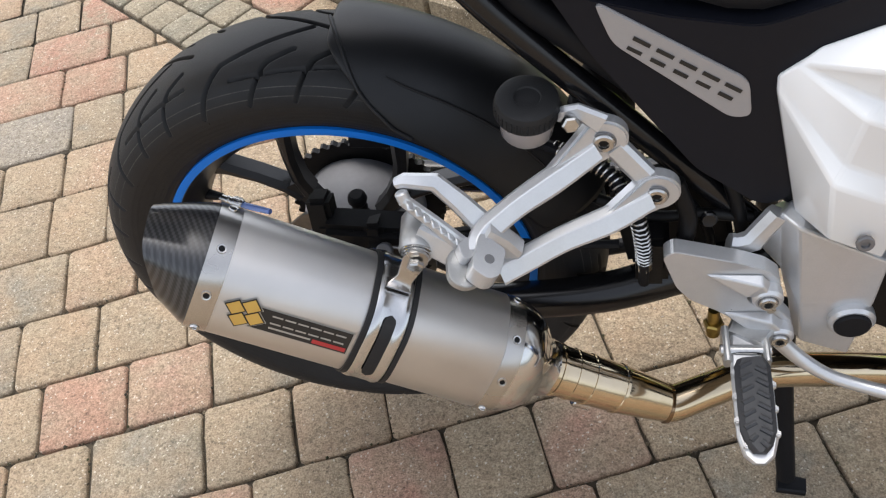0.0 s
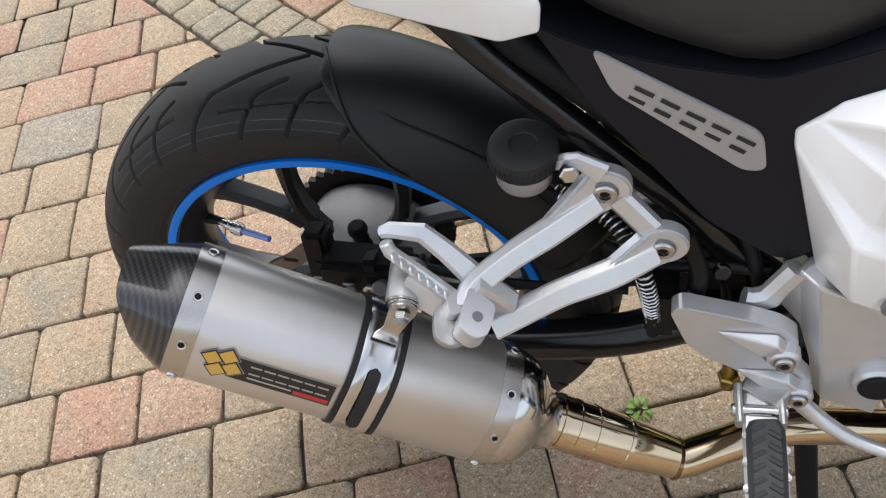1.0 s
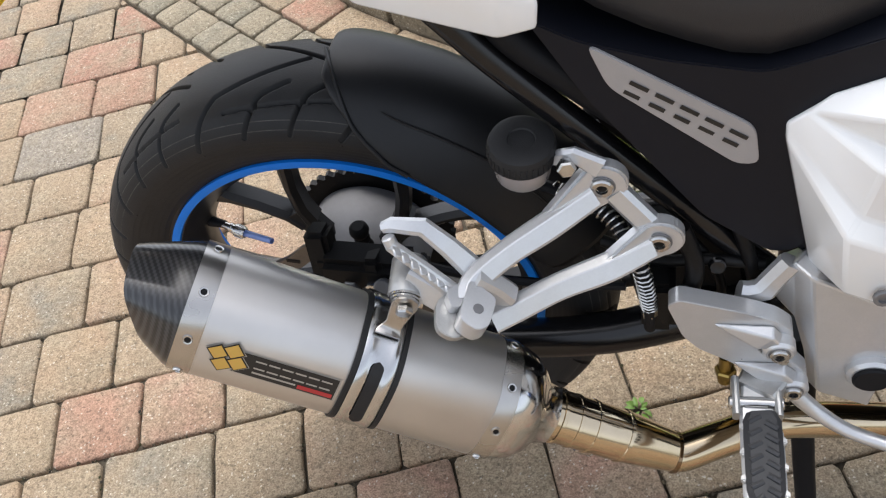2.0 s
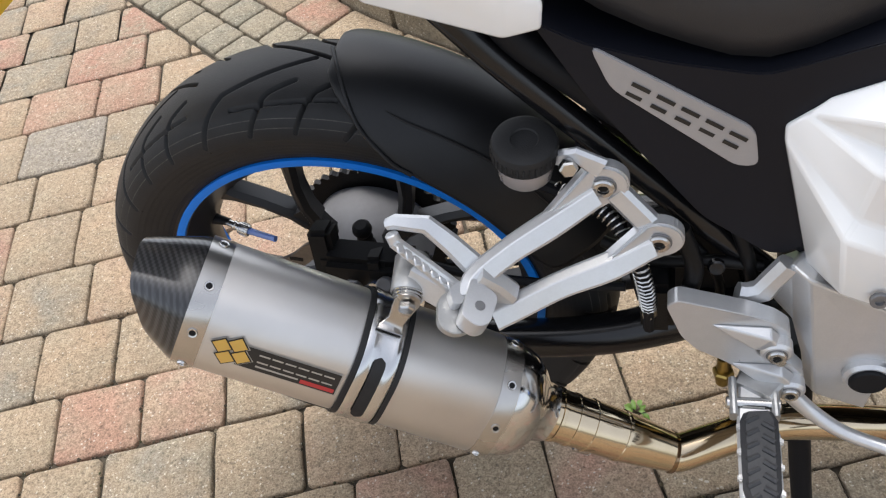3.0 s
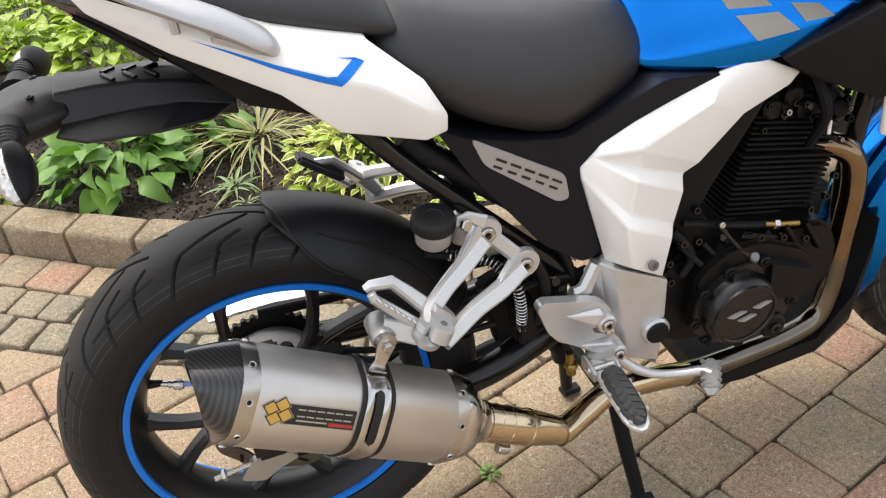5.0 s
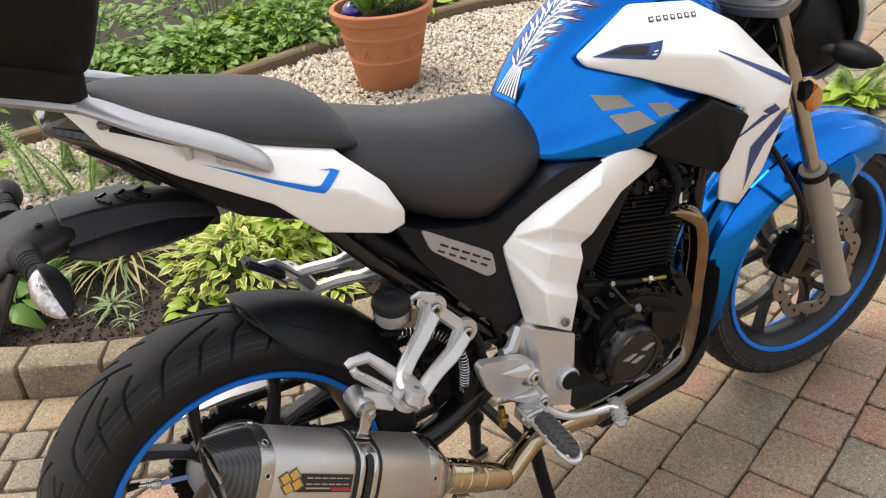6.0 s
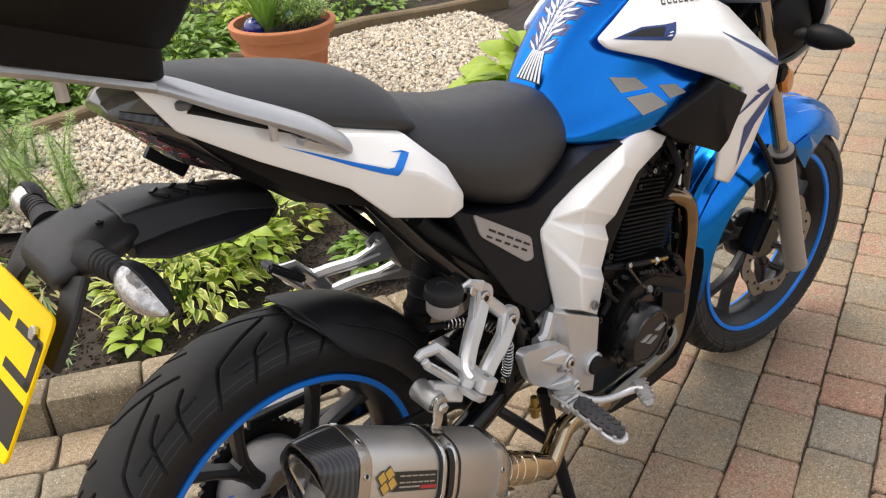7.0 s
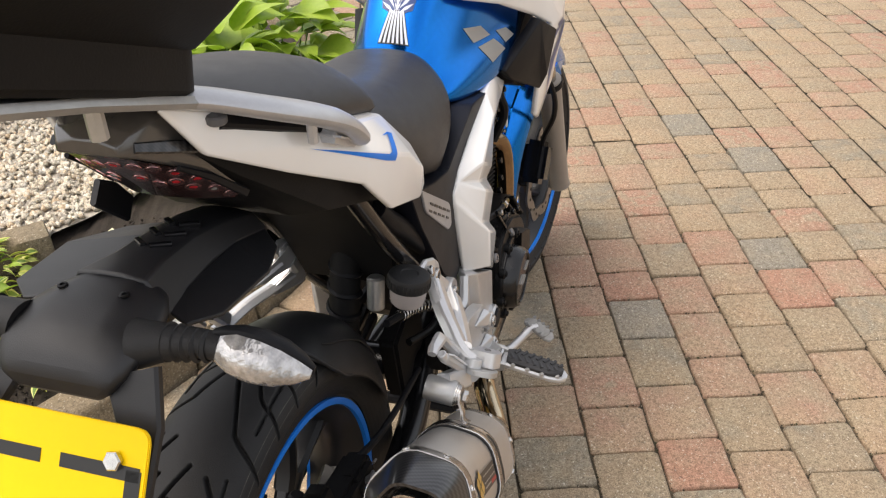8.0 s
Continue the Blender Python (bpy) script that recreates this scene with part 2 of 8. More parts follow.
M_DARKCHROME = mat("dark_chrome", (0.20, 0.18, 0.15), 0.16, metal=1.0, spots=0.3, scale=40)
M_GOLD = mat("gold_badge", (0.62, 0.40, 0.10), 0.35, metal=0.4, spots=0.1)
M_BRASS = mat("brass", (0.45, 0.32, 0.10), 0.35, metal=1.0, spots=0.3)
M_RED = mat("red_print", (0.40, 0.03, 0.03), 0.4, spots=0.1)
M_LAMPRED = mat("lamp_red", (0.80, 0.03, 0.045), 0.15, second=(0.10, 0.01, 0.01), scale=300, coat=1.0)
M_LAMPCUP = mat("lamp_cup", (0.62, 0.42, 0.41), 0.14, metal=0.9, second=(0.42, 0.14, 0.14), scale=260)
M_INK = mat("black_print", (0.012, 0.012, 0.012), 0.35, spots=0.1)
M_YELLOW = mat("plate_yellow", (0.93, 0.60, 0.003), 0.40, spots=0.05, scale=40, spec=0.25)
M_AMBER = mat("amber_reflector", (0.55, 0.16, 0.01), 0.18, spots=0.2, scale=400, coat=0.6)
M_TERRA = mat("terracotta", (0.47, 0.17, 0.075), 0.8, second=(0.40, 0.15, 0.07), scale=40, bump=0.2, bump_scale=200)
M_TIMBER = mat("timber_edge", (0.17, 0.12, 0.065), 0.85, second=(0.10, 0.075, 0.045), scale=40, bump=0.4)
M_FORK = mat("fork_grey", (0.33, 0.30, 0.265), 0.42, metal=0.25, spots=0.1)
M_STANCHION = mat("fork_chrome", (0.46, 0.43, 0.39), 0.16, metal=1.0, spots=0.1)
M_REARDISC = mat("rear_disc_steel", (0.17, 0.16, 0.15), 0.34, metal=0.9, spots=0.3, scale=200)
M_WHEEL = mat("wheel_black", (0.011, 0.011, 0.012), 0.36, spots=0.2, scale=120, bump=0.06, spec=0.45)
M_PADRUBBER = mat("footrest_rubber", (0.030, 0.031, 0.034), 0.6, spots=0.15, scale=200, bump=0.15)
M_DISC = mat("brake_disc", (0.30, 0.285, 0.27), 0.35, metal=0.9, spots=0.3, scale=200)


def brushed(name, color, rough, axis):
    m = mat(name, color, rough, 1.0, spots=0.1, scale=30)
    nt = m.node_tree
    b = nt.nodes["Principled BSDF"]
    co, mp, n, bp = (nt.nodes.new("ShaderNode" + k) for k in ("TexCoord", "Mapping", "TexNoise", "Bump"))
    mp.inputs["Scale"].default_value = axis
    n.inputs["Scale"].default_value, n.inputs["Detail"].default_value = 1.0, 4
    bp.inputs["Strength"].default_value, bp.inputs["Distance"].default_value = 0.10, 0.0004
    nt.links.new(co.outputs["Object"], mp.inputs[0])
    nt.links.new(mp.outputs[0], n.inputs["Vector"])
    nt.links.new(n.outputs[0], bp.inputs["Height"])
    nt.links.new(bp.outputs[0], b.inputs["Normal"])
    return m


M_BAND = mat("band_steel", (0.52, 0.50, 0.475), 0.26, metal=1.0, spots=0.1)
M_CAN = brushed("brushed_steel", (0.62, 0.60, 0.575), 0.45, (40, 1500, 1500))


def carbon(name):
    """Woven carbon under clear lacquer."""
    m = mat(name, (0.02, 0.02, 0.022), 0.32, coat=1.0, spec=0.3)
    nt = m.node_tree
    b = nt.nodes["Principled BSDF"]
    b.inputs["Coat Roughness"].default_value = 0.16
    co = nt.nodes.new("ShaderNodeTexCoord")
    waves = []
    for way, k in (((0.62, 0.55, -0.56), 1450.0), ((0.62, -0.55, 0.56), 2900.0)):
        dot, mul, sn = nt.nodes.new("ShaderNodeVectorMath"), nt.nodes.new("ShaderNodeMath"), nt.nodes.new("ShaderNodeMath")
        dot.operation, mul.operation, sn.operation = "DOT_PRODUCT", "MULTIPLY", "SINE"
        dot.inputs[1].default_value, mul.inputs[1].default_value = way, k
        nt.links.new(co.outputs["Object"], dot.inputs[0])
        nt.links.new(dot.outputs["Value"], mul.inputs[0])
        nt.links.new(mul.outputs[0], sn.inputs[0])
        waves.append(sn)
    mix = nt.nodes.new("ShaderNodeMath")
    mix.operation = "MULTIPLY_ADD"
    mix.inputs[1].default_value = 0.45
    nt.links.new(waves[1].outputs[0], mix.inputs[0])
    nt.links.new(waves[0].outputs[0], mix.inputs[2])
    k = nt.nodes.new("ShaderNodeMapRange")
    k.inputs[1].default_value, k.inputs[2].default_value = -0.7, 0.9
    nt.links.new(mix.outputs[0], k.inputs[0])
    cr = nt.nodes.new("ShaderNodeValToRGB")
    cr.color_ramp.elements[0].color, cr.color_ramp.elements[1].color = (0.003, 0.003, 0.0035, 1), (0.030, 0.030, 0.032, 1)
    nt.links.new(k.outputs[0], cr.inputs[0])
    nt.links.new(cr.outputs[0], b.inputs["Base Color"])
    return m


M_CARBON = carbon("carbon_weave")


def glassy(name, color, rough=0.05, clear=0.8):
    m = mat(name, color, rough)
    b = m.node_tree.nodes["Principled BSDF"]
    b.inputs["Transmission Weight"].default_value = clear
    b.inputs["IOR"].default_value = 1.45
    return m


M_LENS = mat("clear_lens", (0.80, 0.79, 0.77), 0.06, metal=0.55, second=(0.16, 0.155, 0.15), scale=130, bump=1.6, bump_scale=95, coat=1.0)
M_SMOKE = mat("smoked_lens", (0.075, 0.068, 0.062), 0.12, spots=0.3, scale=80, coat=0.8)
M_REDLENS = mat("dark_red_lens", (0.040, 0.011, 0.010), 0.12, second=(0.016, 0.012, 0.010), scale=60, bump=0.5, bump_scale=300, coat=0.9)
M_FLUID = glassy("fluid_pot", (0.60, 0.54, 0.52), 0.2, 0.45)


def leaf_mat(name, color, edge, vein=0.0):
    """A leaf: two greens, a thin sheen and a little light passing through."""
    m = mat(name, color, 0.42, second=edge, scale=60)
    nt = m.node_tree
    b = nt.nodes["Principled BSDF"]
    tr, mx = nt.nodes.new("ShaderNodeBsdfTranslucent"), nt.nodes.new("ShaderNodeMixShader")
    tr.inputs[0].default_value = (color[0] * 1.5, color[1] * 1.5, color[2], 1)
    mx.inputs[0].default_value = 0.25
    nt.links.new(b.outputs[0], mx.inputs[1])
    nt.links.new(tr.outputs[0], mx.inputs[2])
    nt.links.new(mx.outputs[0], nt.nodes["Material Output"].inputs[0])
    return m


M_HOSTA = leaf_mat("broad_leaf", (0.085, 0.20, 0.028), (0.15, 0.29, 0.055))
M_STRAW = leaf_mat("straw_blade", (0.42, 0.36, 0.17), (0.30, 0.30, 0.12))
M_LIME = leaf_mat("lime_leaf", (0.20, 0.33, 0.03), (0.36, 0.46, 0.06))
M_VAR = leaf_mat("leaf_green", (0.17, 0.27, 0.03), (0.26, 0.36, 0.05))
M_VARDARK = leaf_mat("leaf_deep_green", (0.10, 0.19, 0.03), (0.16, 0.26, 0.05))
M_PALELEAF = leaf_mat("leaf_pale", (0.42, 0.46, 0.13), (0.34, 0.42, 0.09))
M_CREAM = leaf_mat("leaf_cream", (0.62, 0.60, 0.19), (0.54, 0.56, 0.15))
M_GREEN = leaf_mat("shrub_leaf", (0.11, 0.22, 0.035), (0.20, 0.32, 0.06))
M_SPIKE = leaf_mat("spike_leaf", (0.16, 0.24, 0.10), (0.24, 0.32, 0.14))
M_HERB = leaf_mat("herb_leaf", (0.24, 0.36, 0.09), (0.33, 0.45, 0.14))
M_BLUEGLASS = mat("cobalt_glass", (0.008, 0.015, 0.20), 0.06, spots=0.3, scale=60, coat=1.0)
M_PALEGLASS = mat("pale_blue_glass", (0.35, 0.55, 0.62), 0.06, spots=0.2, scale=60, coat=1.0)
M_PETAL = leaf_mat("pale_petal", (0.75, 0.70, 0.45), (0.8, 0.78, 0.6))


# ---- mesh helpers ----
def part(name, bm, material, parent=None, label="", smooth=True, sub=0, bevel=0.0, solid=0.0, crease=38):
    """One mesh object from a bmesh, under its thing."""
    bmesh.ops.recalc_face_normals(bm, faces=bm.faces)
    me = bpy.data.meshes.new(name)
    bm.to_mesh(me)
    bm.free()
    me.materials.append(material)
    for p in me.polygons:
        p.use_smooth = smooth
    if smooth and not sub:
        me.set_sharp_from_angle(angle=radians(crease))
    ob = new(name, me)
    if parent:
        ob.parent = parent
    if label:
        ob["label"] = label
    if solid:
        s = ob.modifiers.new("thick", "SOLIDIFY")
        s.thickness, s.offset = solid, -1
    if bevel:
        b = ob.modifiers.new("edge", "BEVEL")
        b.width, b.segments, b.limit_method, b.angle_limit = bevel, 2, "ANGLE", radians(12)
    if sub:
        s = ob.modifiers.new("round", "SUBSURF")
        s.levels = s.render_levels = sub
    return ob


def thing(name, label, category, at=(0, 0, 0), group="", kind=""):
    ob = new(name)
    ob.location = at
    return tagged(ob, label, category, group, kind)


def loft(rings, caps=True, closed=False):
    """Skin over rings of equally many points."""
    bm = bmesh.new()
    vs = [[bm.verts.new(p) for p in r] for r in rings]
    n = len(vs[0])
    pairs = list(zip(vs, vs[1:])) + ([(vs[-1], vs[0])] if closed else [])
    for a, b in pairs:
        for i in range(n):
            bm.faces.new((a[i], a[(i + 1) % n], b[(i + 1) % n], b[i]))
    if caps and not closed:
        bm.faces.new(vs[0][::-1])
        bm.faces.new(vs[-1])
    return bm


def curve(points, per=6):
    """Catmull-Rom points through a line of points."""
    p = [Vector(q) for q in points]
    p = [2 * p[0] - p[1]] + p + [2 * p[-1] - p[-2]]
    out = []
    for a, b, c, d in zip(p, p[1:], p[2:], p[3:]):
        for i in range(per):
            t = i / per
            out.append(0.5 * (2 * b + (c - a) * t + (2 * a - 5 * b + 4 * c - d) * t * t + (3 * b - a - 3 * c + d) * t ** 3))
    return out + [p[-2]]


def tube(points, radius, segs=12, per=6, flat=1.0, caps=True):
    """A round bar along a smooth line; radius: a number or one for each given point."""
    path = curve(points, per) if per > 1 else [Vector(q) for q in points]
    if not isinstance(radius, (int, float)):
        radius = [v.x for v in curve([(r, 0, 0) for r in radius], per)] if per > 1 else list(radius)
    rings, up = [], Vector((0.013, 0.02, 1)).normalized()
    for i, q in enumerate(path):
        d = (path[min(i + 1, len(path) - 1)] - path[max(i - 1, 0)]).normalized()
        if abs(d.dot(up)) > 0.97:
            up = Vector((0.2, 1, 0.1)).normalized()
        a = d.cross(up).normalized()
        b = a.cross(d).normalized()
        up = b
        r = radius if isinstance(radius, (int, float)) else radius[i]
        rings.append([q + r * (math.cos(k * math.tau / segs) * a + flat * math.sin(k * math.tau / segs) * b) for k in range(segs)])
    return loft(rings, caps)


def bar(points, width, thick, normal=(0, -1, 0), bev=0.0025):
    """A flat bar along points; width: a number or one a point, measured across the normal."""
    p = [Vector(q) for q in points]
    n = Vector(normal).normalized()
    rings = []
    for i, q in enumerate(p):
        d = (p[min(i + 1, len(p) - 1)] - p[max(i - 1, 0)]).normalized()
        a = d.cross(n).normalized()
        m = a.cross(d).normalized()
        w = width if isinstance(width, (int, float)) else width[i]
        w, h, c = w / 2, thick / 2, min(bev, thick / 3)
        rings.append([q + a * x + m * y for x, y in ((w, h - c), (w - c, h), (-w + c, h), (-w, h - c), (-w, -h + c), (-w + c, -h), (w - c, -h), (w, -h + c))])
    return loft(rings)


def plate(poly, y0, y1, bev=0.003, m=None):
    """A polygon of (x, z) made thick from y0 to y1, with eased edges."""
    bm = bmesh.new()
    f = bm.faces.new([bm.verts.new((x, y0, z)) for x, z in poly])
    r = bmesh.ops.extrude_face_region(bm, geom=[f])
    bmesh.ops.translate(bm, vec=(0, y1 - y0, 0), verts=[v for v in r["geom"] if isinstance(v, bmesh.types.BMVert)])
    if bev:
        bmesh.ops.bevel(bm, geom=list(bm.edges), offset=bev, segments=2, affect="EDGES", clamp_overlap=True)
    if m:
        bmesh.ops.transform(bm, matrix=m, verts=bm.verts)
    return bm


def rounded(poly, r=0.01, n=3):
    """A polygon with its corners cut round."""
    out, k = [], len(poly)
    for i in range(k):
        a, b, c = (Vector(poly[j % k]) for j in (i - 1, i, i + 1))
        q = min(r, (a - b).length * 0.45, (c - b).length * 0.45)
        s, e = b + (a - b).normalized() * q, b + (c - b).normalized() * q
        for j in range(n + 1):
            t = j / n
            out.append(tuple((1 - t) ** 2 * s + 2 * t * (1 - t) * b + t * t * e))
    return out


def lathe(profile, axis, at, segs=64, closed=False, start=0.0, turn=math.tau):
    """Turn a profile of (radius, along) round an axis through at."""
    axis, at = Vector(axis).normalized(), Vector(at)
    a = axis.orthogonal().normalized() if abs(axis.y) < 0.9 else Vector((1, 0, 0)) - axis * axis.x
    a.normalize()
    b = axis.cross(a)
    full = abs(turn - math.tau) < 1e-6
    rings = []
    for i in range(segs + (0 if full else 1)):
        t = start + turn * i / segs
        e = a * math.cos(t) + b * math.sin(t)
        rings.append([at + e * r + axis * h for r, h in profile])
    bm = bmesh.new()
    vs = [[bm.verts.new(p) for p in r] for r in rings]
    n = len(profile)
    for i in range(segs):
        u, w = vs[i], vs[(i + 1) % len(vs)]
        for j in range(n if closed else n - 1):
            bm.faces.new((u[j], u[(j + 1) % n], w[(j + 1) % n], w[j]))
    bmesh.ops.remove_doubles(bm, verts=bm.verts, dist=1e-6)
    return bm


def knob(at, axis, r, h, segs=20, ease=0.2):
    """A short round boss along an axis, closed at both ends."""
    e = min(r, h) * ease
    return lathe([(0, 0), (r - e, 0), (r, e), (r, h - e), (r - e, h), (0, h)], axis, at, segs)


def bolt_head(at, axis, r=0.006, h=0.005):
    """A socket-headed bolt."""
    return lathe([(0, 0), (r, 0), (r, h * 0.8), (r * 0.88, h), (r * 0.5, h), (r * 0.45, h * 0.35), (0, h * 0.3)], axis, at, 12)


def box(size, r, m=None, segs=2):
    bm = bmesh.new()
    bmesh.ops.create_cube(bm, size=1)
    bmesh.ops.scale(bm, vec=size, verts=bm.verts)
    if r:
        bmesh.ops.bevel(bm, geom=list(bm.edges), offset=r, segments=segs, affect="EDGES", clamp_overlap=True)
    if m:
        bmesh.ops.transform(bm, matrix=m, verts=bm.verts)
    return bm


def faces_mesh(verts, faces):
    bm = bmesh.new()
    v = [bm.verts.new(p) for p in verts]
    for f in faces:
        bm.faces.new([v[i] for i in f])
    return bm


def prism(poly, z0, z1, bev=0.003):
    """A polygon of (x, y) made thick from z0 to z1, with eased edges."""
    bm = bmesh.new()
    f = bm.faces.new([bm.verts.new((x, y, z0)) for x, y in poly])
    r = bmesh.ops.extrude_face_region(bm, geom=[f])
    bmesh.ops.translate(bm, vec=(0, 0, z1 - z0), verts=[v for v in r["geom"] if isinstance(v, bmesh.types.BMVert)])
    if bev:
        bmesh.ops.bevel(bm, geom=list(bm.edges), offset=bev, segments=2, affect="EDGES", clamp_overlap=True)
    return bm


def cast_bar(points, widths, thick, normal, crown=0.35):
    """A cast arm with a raised line along its face; widths: one a point."""
    p = curve(points, 5)
    w = [v.x for v in curve([(q, 0, 0) for q in widths], 5)]
    n = Vector(normal).normalized()
    rings = []
    for i, q in enumerate(p):
        d = (p[min(i + 1, len(p) - 1)] - p[max(i - 1, 0)]).normalized()
        a = d.cross(n).normalized()
        m = a.cross(d).normalized()
        h, k = thick / 2, w[i] / 2
        rings.append([q + a * x + m * y for x, y in ((k, -h * 0.8), (k, h * 0.25), (k * 0.86, h * 0.62), (k * crown, h), (k * (crown - 0.12), h * 1.02), (-k * 0.86, h * 0.5), (-k, h * 0.3), (-k, -h * 0.7), (-k * 0.8, -h), (k * 0.8, -h))])
    return loft(rings)


def teardrop(c, r, e, w, y0, y1, lean):
    """An eye round a bolt, narrowing to an arm's width at e and leaning outwards along it."""
    c, e = Vector(c), Vector(e)
    d = (e - c).normalized()
    n = Vector((-d.y, d.x))
    base = math.acos((r - w / 2) / (e - c).length)
    poly = [c + d * (r * math.cos(a)) + n * (r * math.sin(a)) for a in (base + (math.tau - 2 * base) * k / 18 for k in range(19))]
    poly += [e - n * w / 2, e + n * w / 2]
    bm = plate([tuple(q) for q in poly], y0, y1, 0.0022)
    for v in bm.verts:
        v.co.y += lean * max(0.0, (v.co.x - c.x) * d.x + (v.co.z - c.y) * d.y - r * 0.3)
    return bm


def coil(path, r, wire, pitch, segs=9):
    """A wound spring along a line of points."""
    p = curve(path, 12)
    out, run, up = [], 0.0, Vector((0.3, 0.1, 0.9)).normalized()
    step = pitch / segs
    lens = [0.0]
    for a, b in zip(p, p[1:]):
        lens.append(lens[-1] + (b - a).length)
    k = 0
    while run < lens[-1]:
        i = max(j for j in range(len(p) - 1) if lens[j] <= run)
        t = (run - lens[i]) / (lens[i + 1] - lens[i])
        d = (p[i + 1] - p[i]).normalized()
        a = d.cross(Vector((0.2, 0.9, 0.3))).normalized()
        b = a.cross(d)
        th = k * math.tau / segs
        out.append(p[i].lerp(p[i + 1], t) + (a * math.cos(th) + b * math.sin(th)) * r)
        run += step
        k += 1
    return tube(out, wire, 5, 1)


def socket_bolt(at, axis, r, parent, name="bolt"):
    """A domed socket bolt sitting in a dark ring."""
    ax = Vector(axis).normalized()
    part("bolt_recess", knob(at, ax, r * 1.14, 0.0012, 24), M_CLAMP, parent)
    part(name, lathe([(0, 0.001), (r, 0.001), (r, 0.0035), (r * 0.86, 0.0048), (r * 0.52, 0.0048), (r * 0.5, 0.0022), (0, 0.002)], ax, at, 20), M_STEEL, parent)
    part("bolt_socket", knob(Vector(at) + ax * 0.0022, ax, r * 0.46, 0.0008, 6), M_ENGINE, parent)


def ribbon(points, widths, thick, across):
    """A bent metal strip whose width always runs one way."""
    a = Vector(across).normalized()
    rings = []
    n = len(points)
    for i, (p, w) in enumerate(zip(points, widths)):
        t = Vector(points[min(i + 1, n - 1)]) - Vector(points[max(i - 1, 0)])
        up = t.cross(a).normalized() * thick / 2
        rings.append([Vector(p) + a * sx * w / 2 + up * sz for sx, sz in ((-1, 0.6), (-0.92, 1), (0.92, 1), (1, 0.6), (1, -1), (-1, -1))])
    return loft(rings)


def mirrored(bm):
    """A copy on the other side of the machine."""
    b = bm.copy()
    bmesh.ops.scale(b, vec=(1, -1, 1), verts=b.verts)
    bmesh.ops.reverse_faces(b, faces=b.faces)
    return b


# ---- ground, kerb, bed, gravel ----
ANG = radians(19)
CA, SA = math.cos(ANG), math.sin(ANG)
KERB = [(-2.2, 2.52), (-1.5, 1.98), (-1.0, 1.575), (-0.655, 1.31), (-0.33, 1.062), (-0.08, 0.905), (0.16, 0.79), (0.39, 0.70), (0.62, 0.622), (0.86, 0.56), (1.2, 0.50), (1.6, 0.49), (2.0, 0.56), (2.4, 0.76), (2.75, 1.06), (3.05, 1.45), (3.3, 1.9), (3.6, 2.6), (4.0, 3.6)]
KP = [Vector((p.x, p.y)) for p in curve([(x, y, 0) for x, y in KERB], 8)]
KARR = np.array([tuple(p) for p in KP])


def kerb_dist(x, y):
    """Distance outwards from the kerb's foot (towards the drive: plus) and the unit way outwards there."""
    d = KARR - (x, y)
    i = int(np.argmin((d * d).sum(1)))
    a, b = KP[max(i - 1, 0)], KP[min(i + 1, len(KP) - 1)]
    t = (b - a).normalized()
    n = Vector((t.y, -t.x))
    return (Vector((x, y)) - KP[i]).dot(n), n, KP[i]


def sheet(name, poly, z, material, label, category, cuts=0, rough=0.0):
    bm = bmesh.new()
    f = bm.faces.new([bm.verts.new((x, y, z)) for x, y in poly])
    bmesh.ops.triangulate(bm, faces=[f])
    if cuts:
        for _ in range(cuts):
            bmesh.ops.subdivide_edges(bm, edges=bm.edges, cuts=1, use_grid_fill=True)
        for v in bm.verts:
            v.co.z += rough * noise.noise(v.co * 7) + rough * 0.7 * noise.noise(v.co * 19)
    ob = part(name, bm, material)
    return tagged(ob, label, category, kind="structure")


sheet("ground", [(-400, -400), (400, -400), (400, 400), (-400, 400)], -0.03, M_GROUND, "worn sandy ground beyond the paving", "ground")
sheet("bedding", [(-3.35, -5.3), (7.6, -5.3), (7.6, 6.0), (4.0, 6.0), (2.6, 1.2), (1.2, 0.65), (-2.2, 2.6), (-3.35, 3.9)], -0.012, M_JOINT, "dark sandy bedding between the drive's paving blocks", "bedding")


def outline_at(off):
    """The kerb's line moved outwards by off."""
    out = []
    for i in range(len(KP)):
        t = (KP[min(i + 1, len(KP) - 1)] - KP[max(i - 1, 0)]).normalized()
        out.append(KP[i] + Vector((t.y, -t.x)) * off)
    return out


BED = [tuple(p) for p in outline_at(-0.06)] + [(4.2, 9.0), (-3.0, 9.0)]
sheet("flower_bed", BED, 0.045, M_SOIL, "dark damp soil of the planted flower bed", "soil", cuts=4, rough=0.018)


def kerb_block(length, seed):
    rng = random.Random(seed)
    prof = [(0.0, -0.02), (0.0, 0.078), (0.004, 0.09), (0.014, 0.096), (0.088, 0.098), (0.097, 0.092), (0.1, 0.08), (0.1, -0.02)]
    rings = []
    for k, (s, e) in enumerate(((0.0, 0.010), (0.02, 0.002), (0.07, 0.0), (0.3, 0.0), (0.5, 0.0), (0.7, 0.0), (0.93, 0.0), (0.98, 0.002), (1.0, 0.010))):
        x = (s - 0.5) * length
        rings.append([(x, min(max(p, e), 0.1 - e) + rng.uniform(-1, 1) * 0.0024, max(z - (e if z > 0 else 0), -0.02) + rng.uniform(-1, 1) * 0.0015) for p, z in prof])
    return loft(rings)


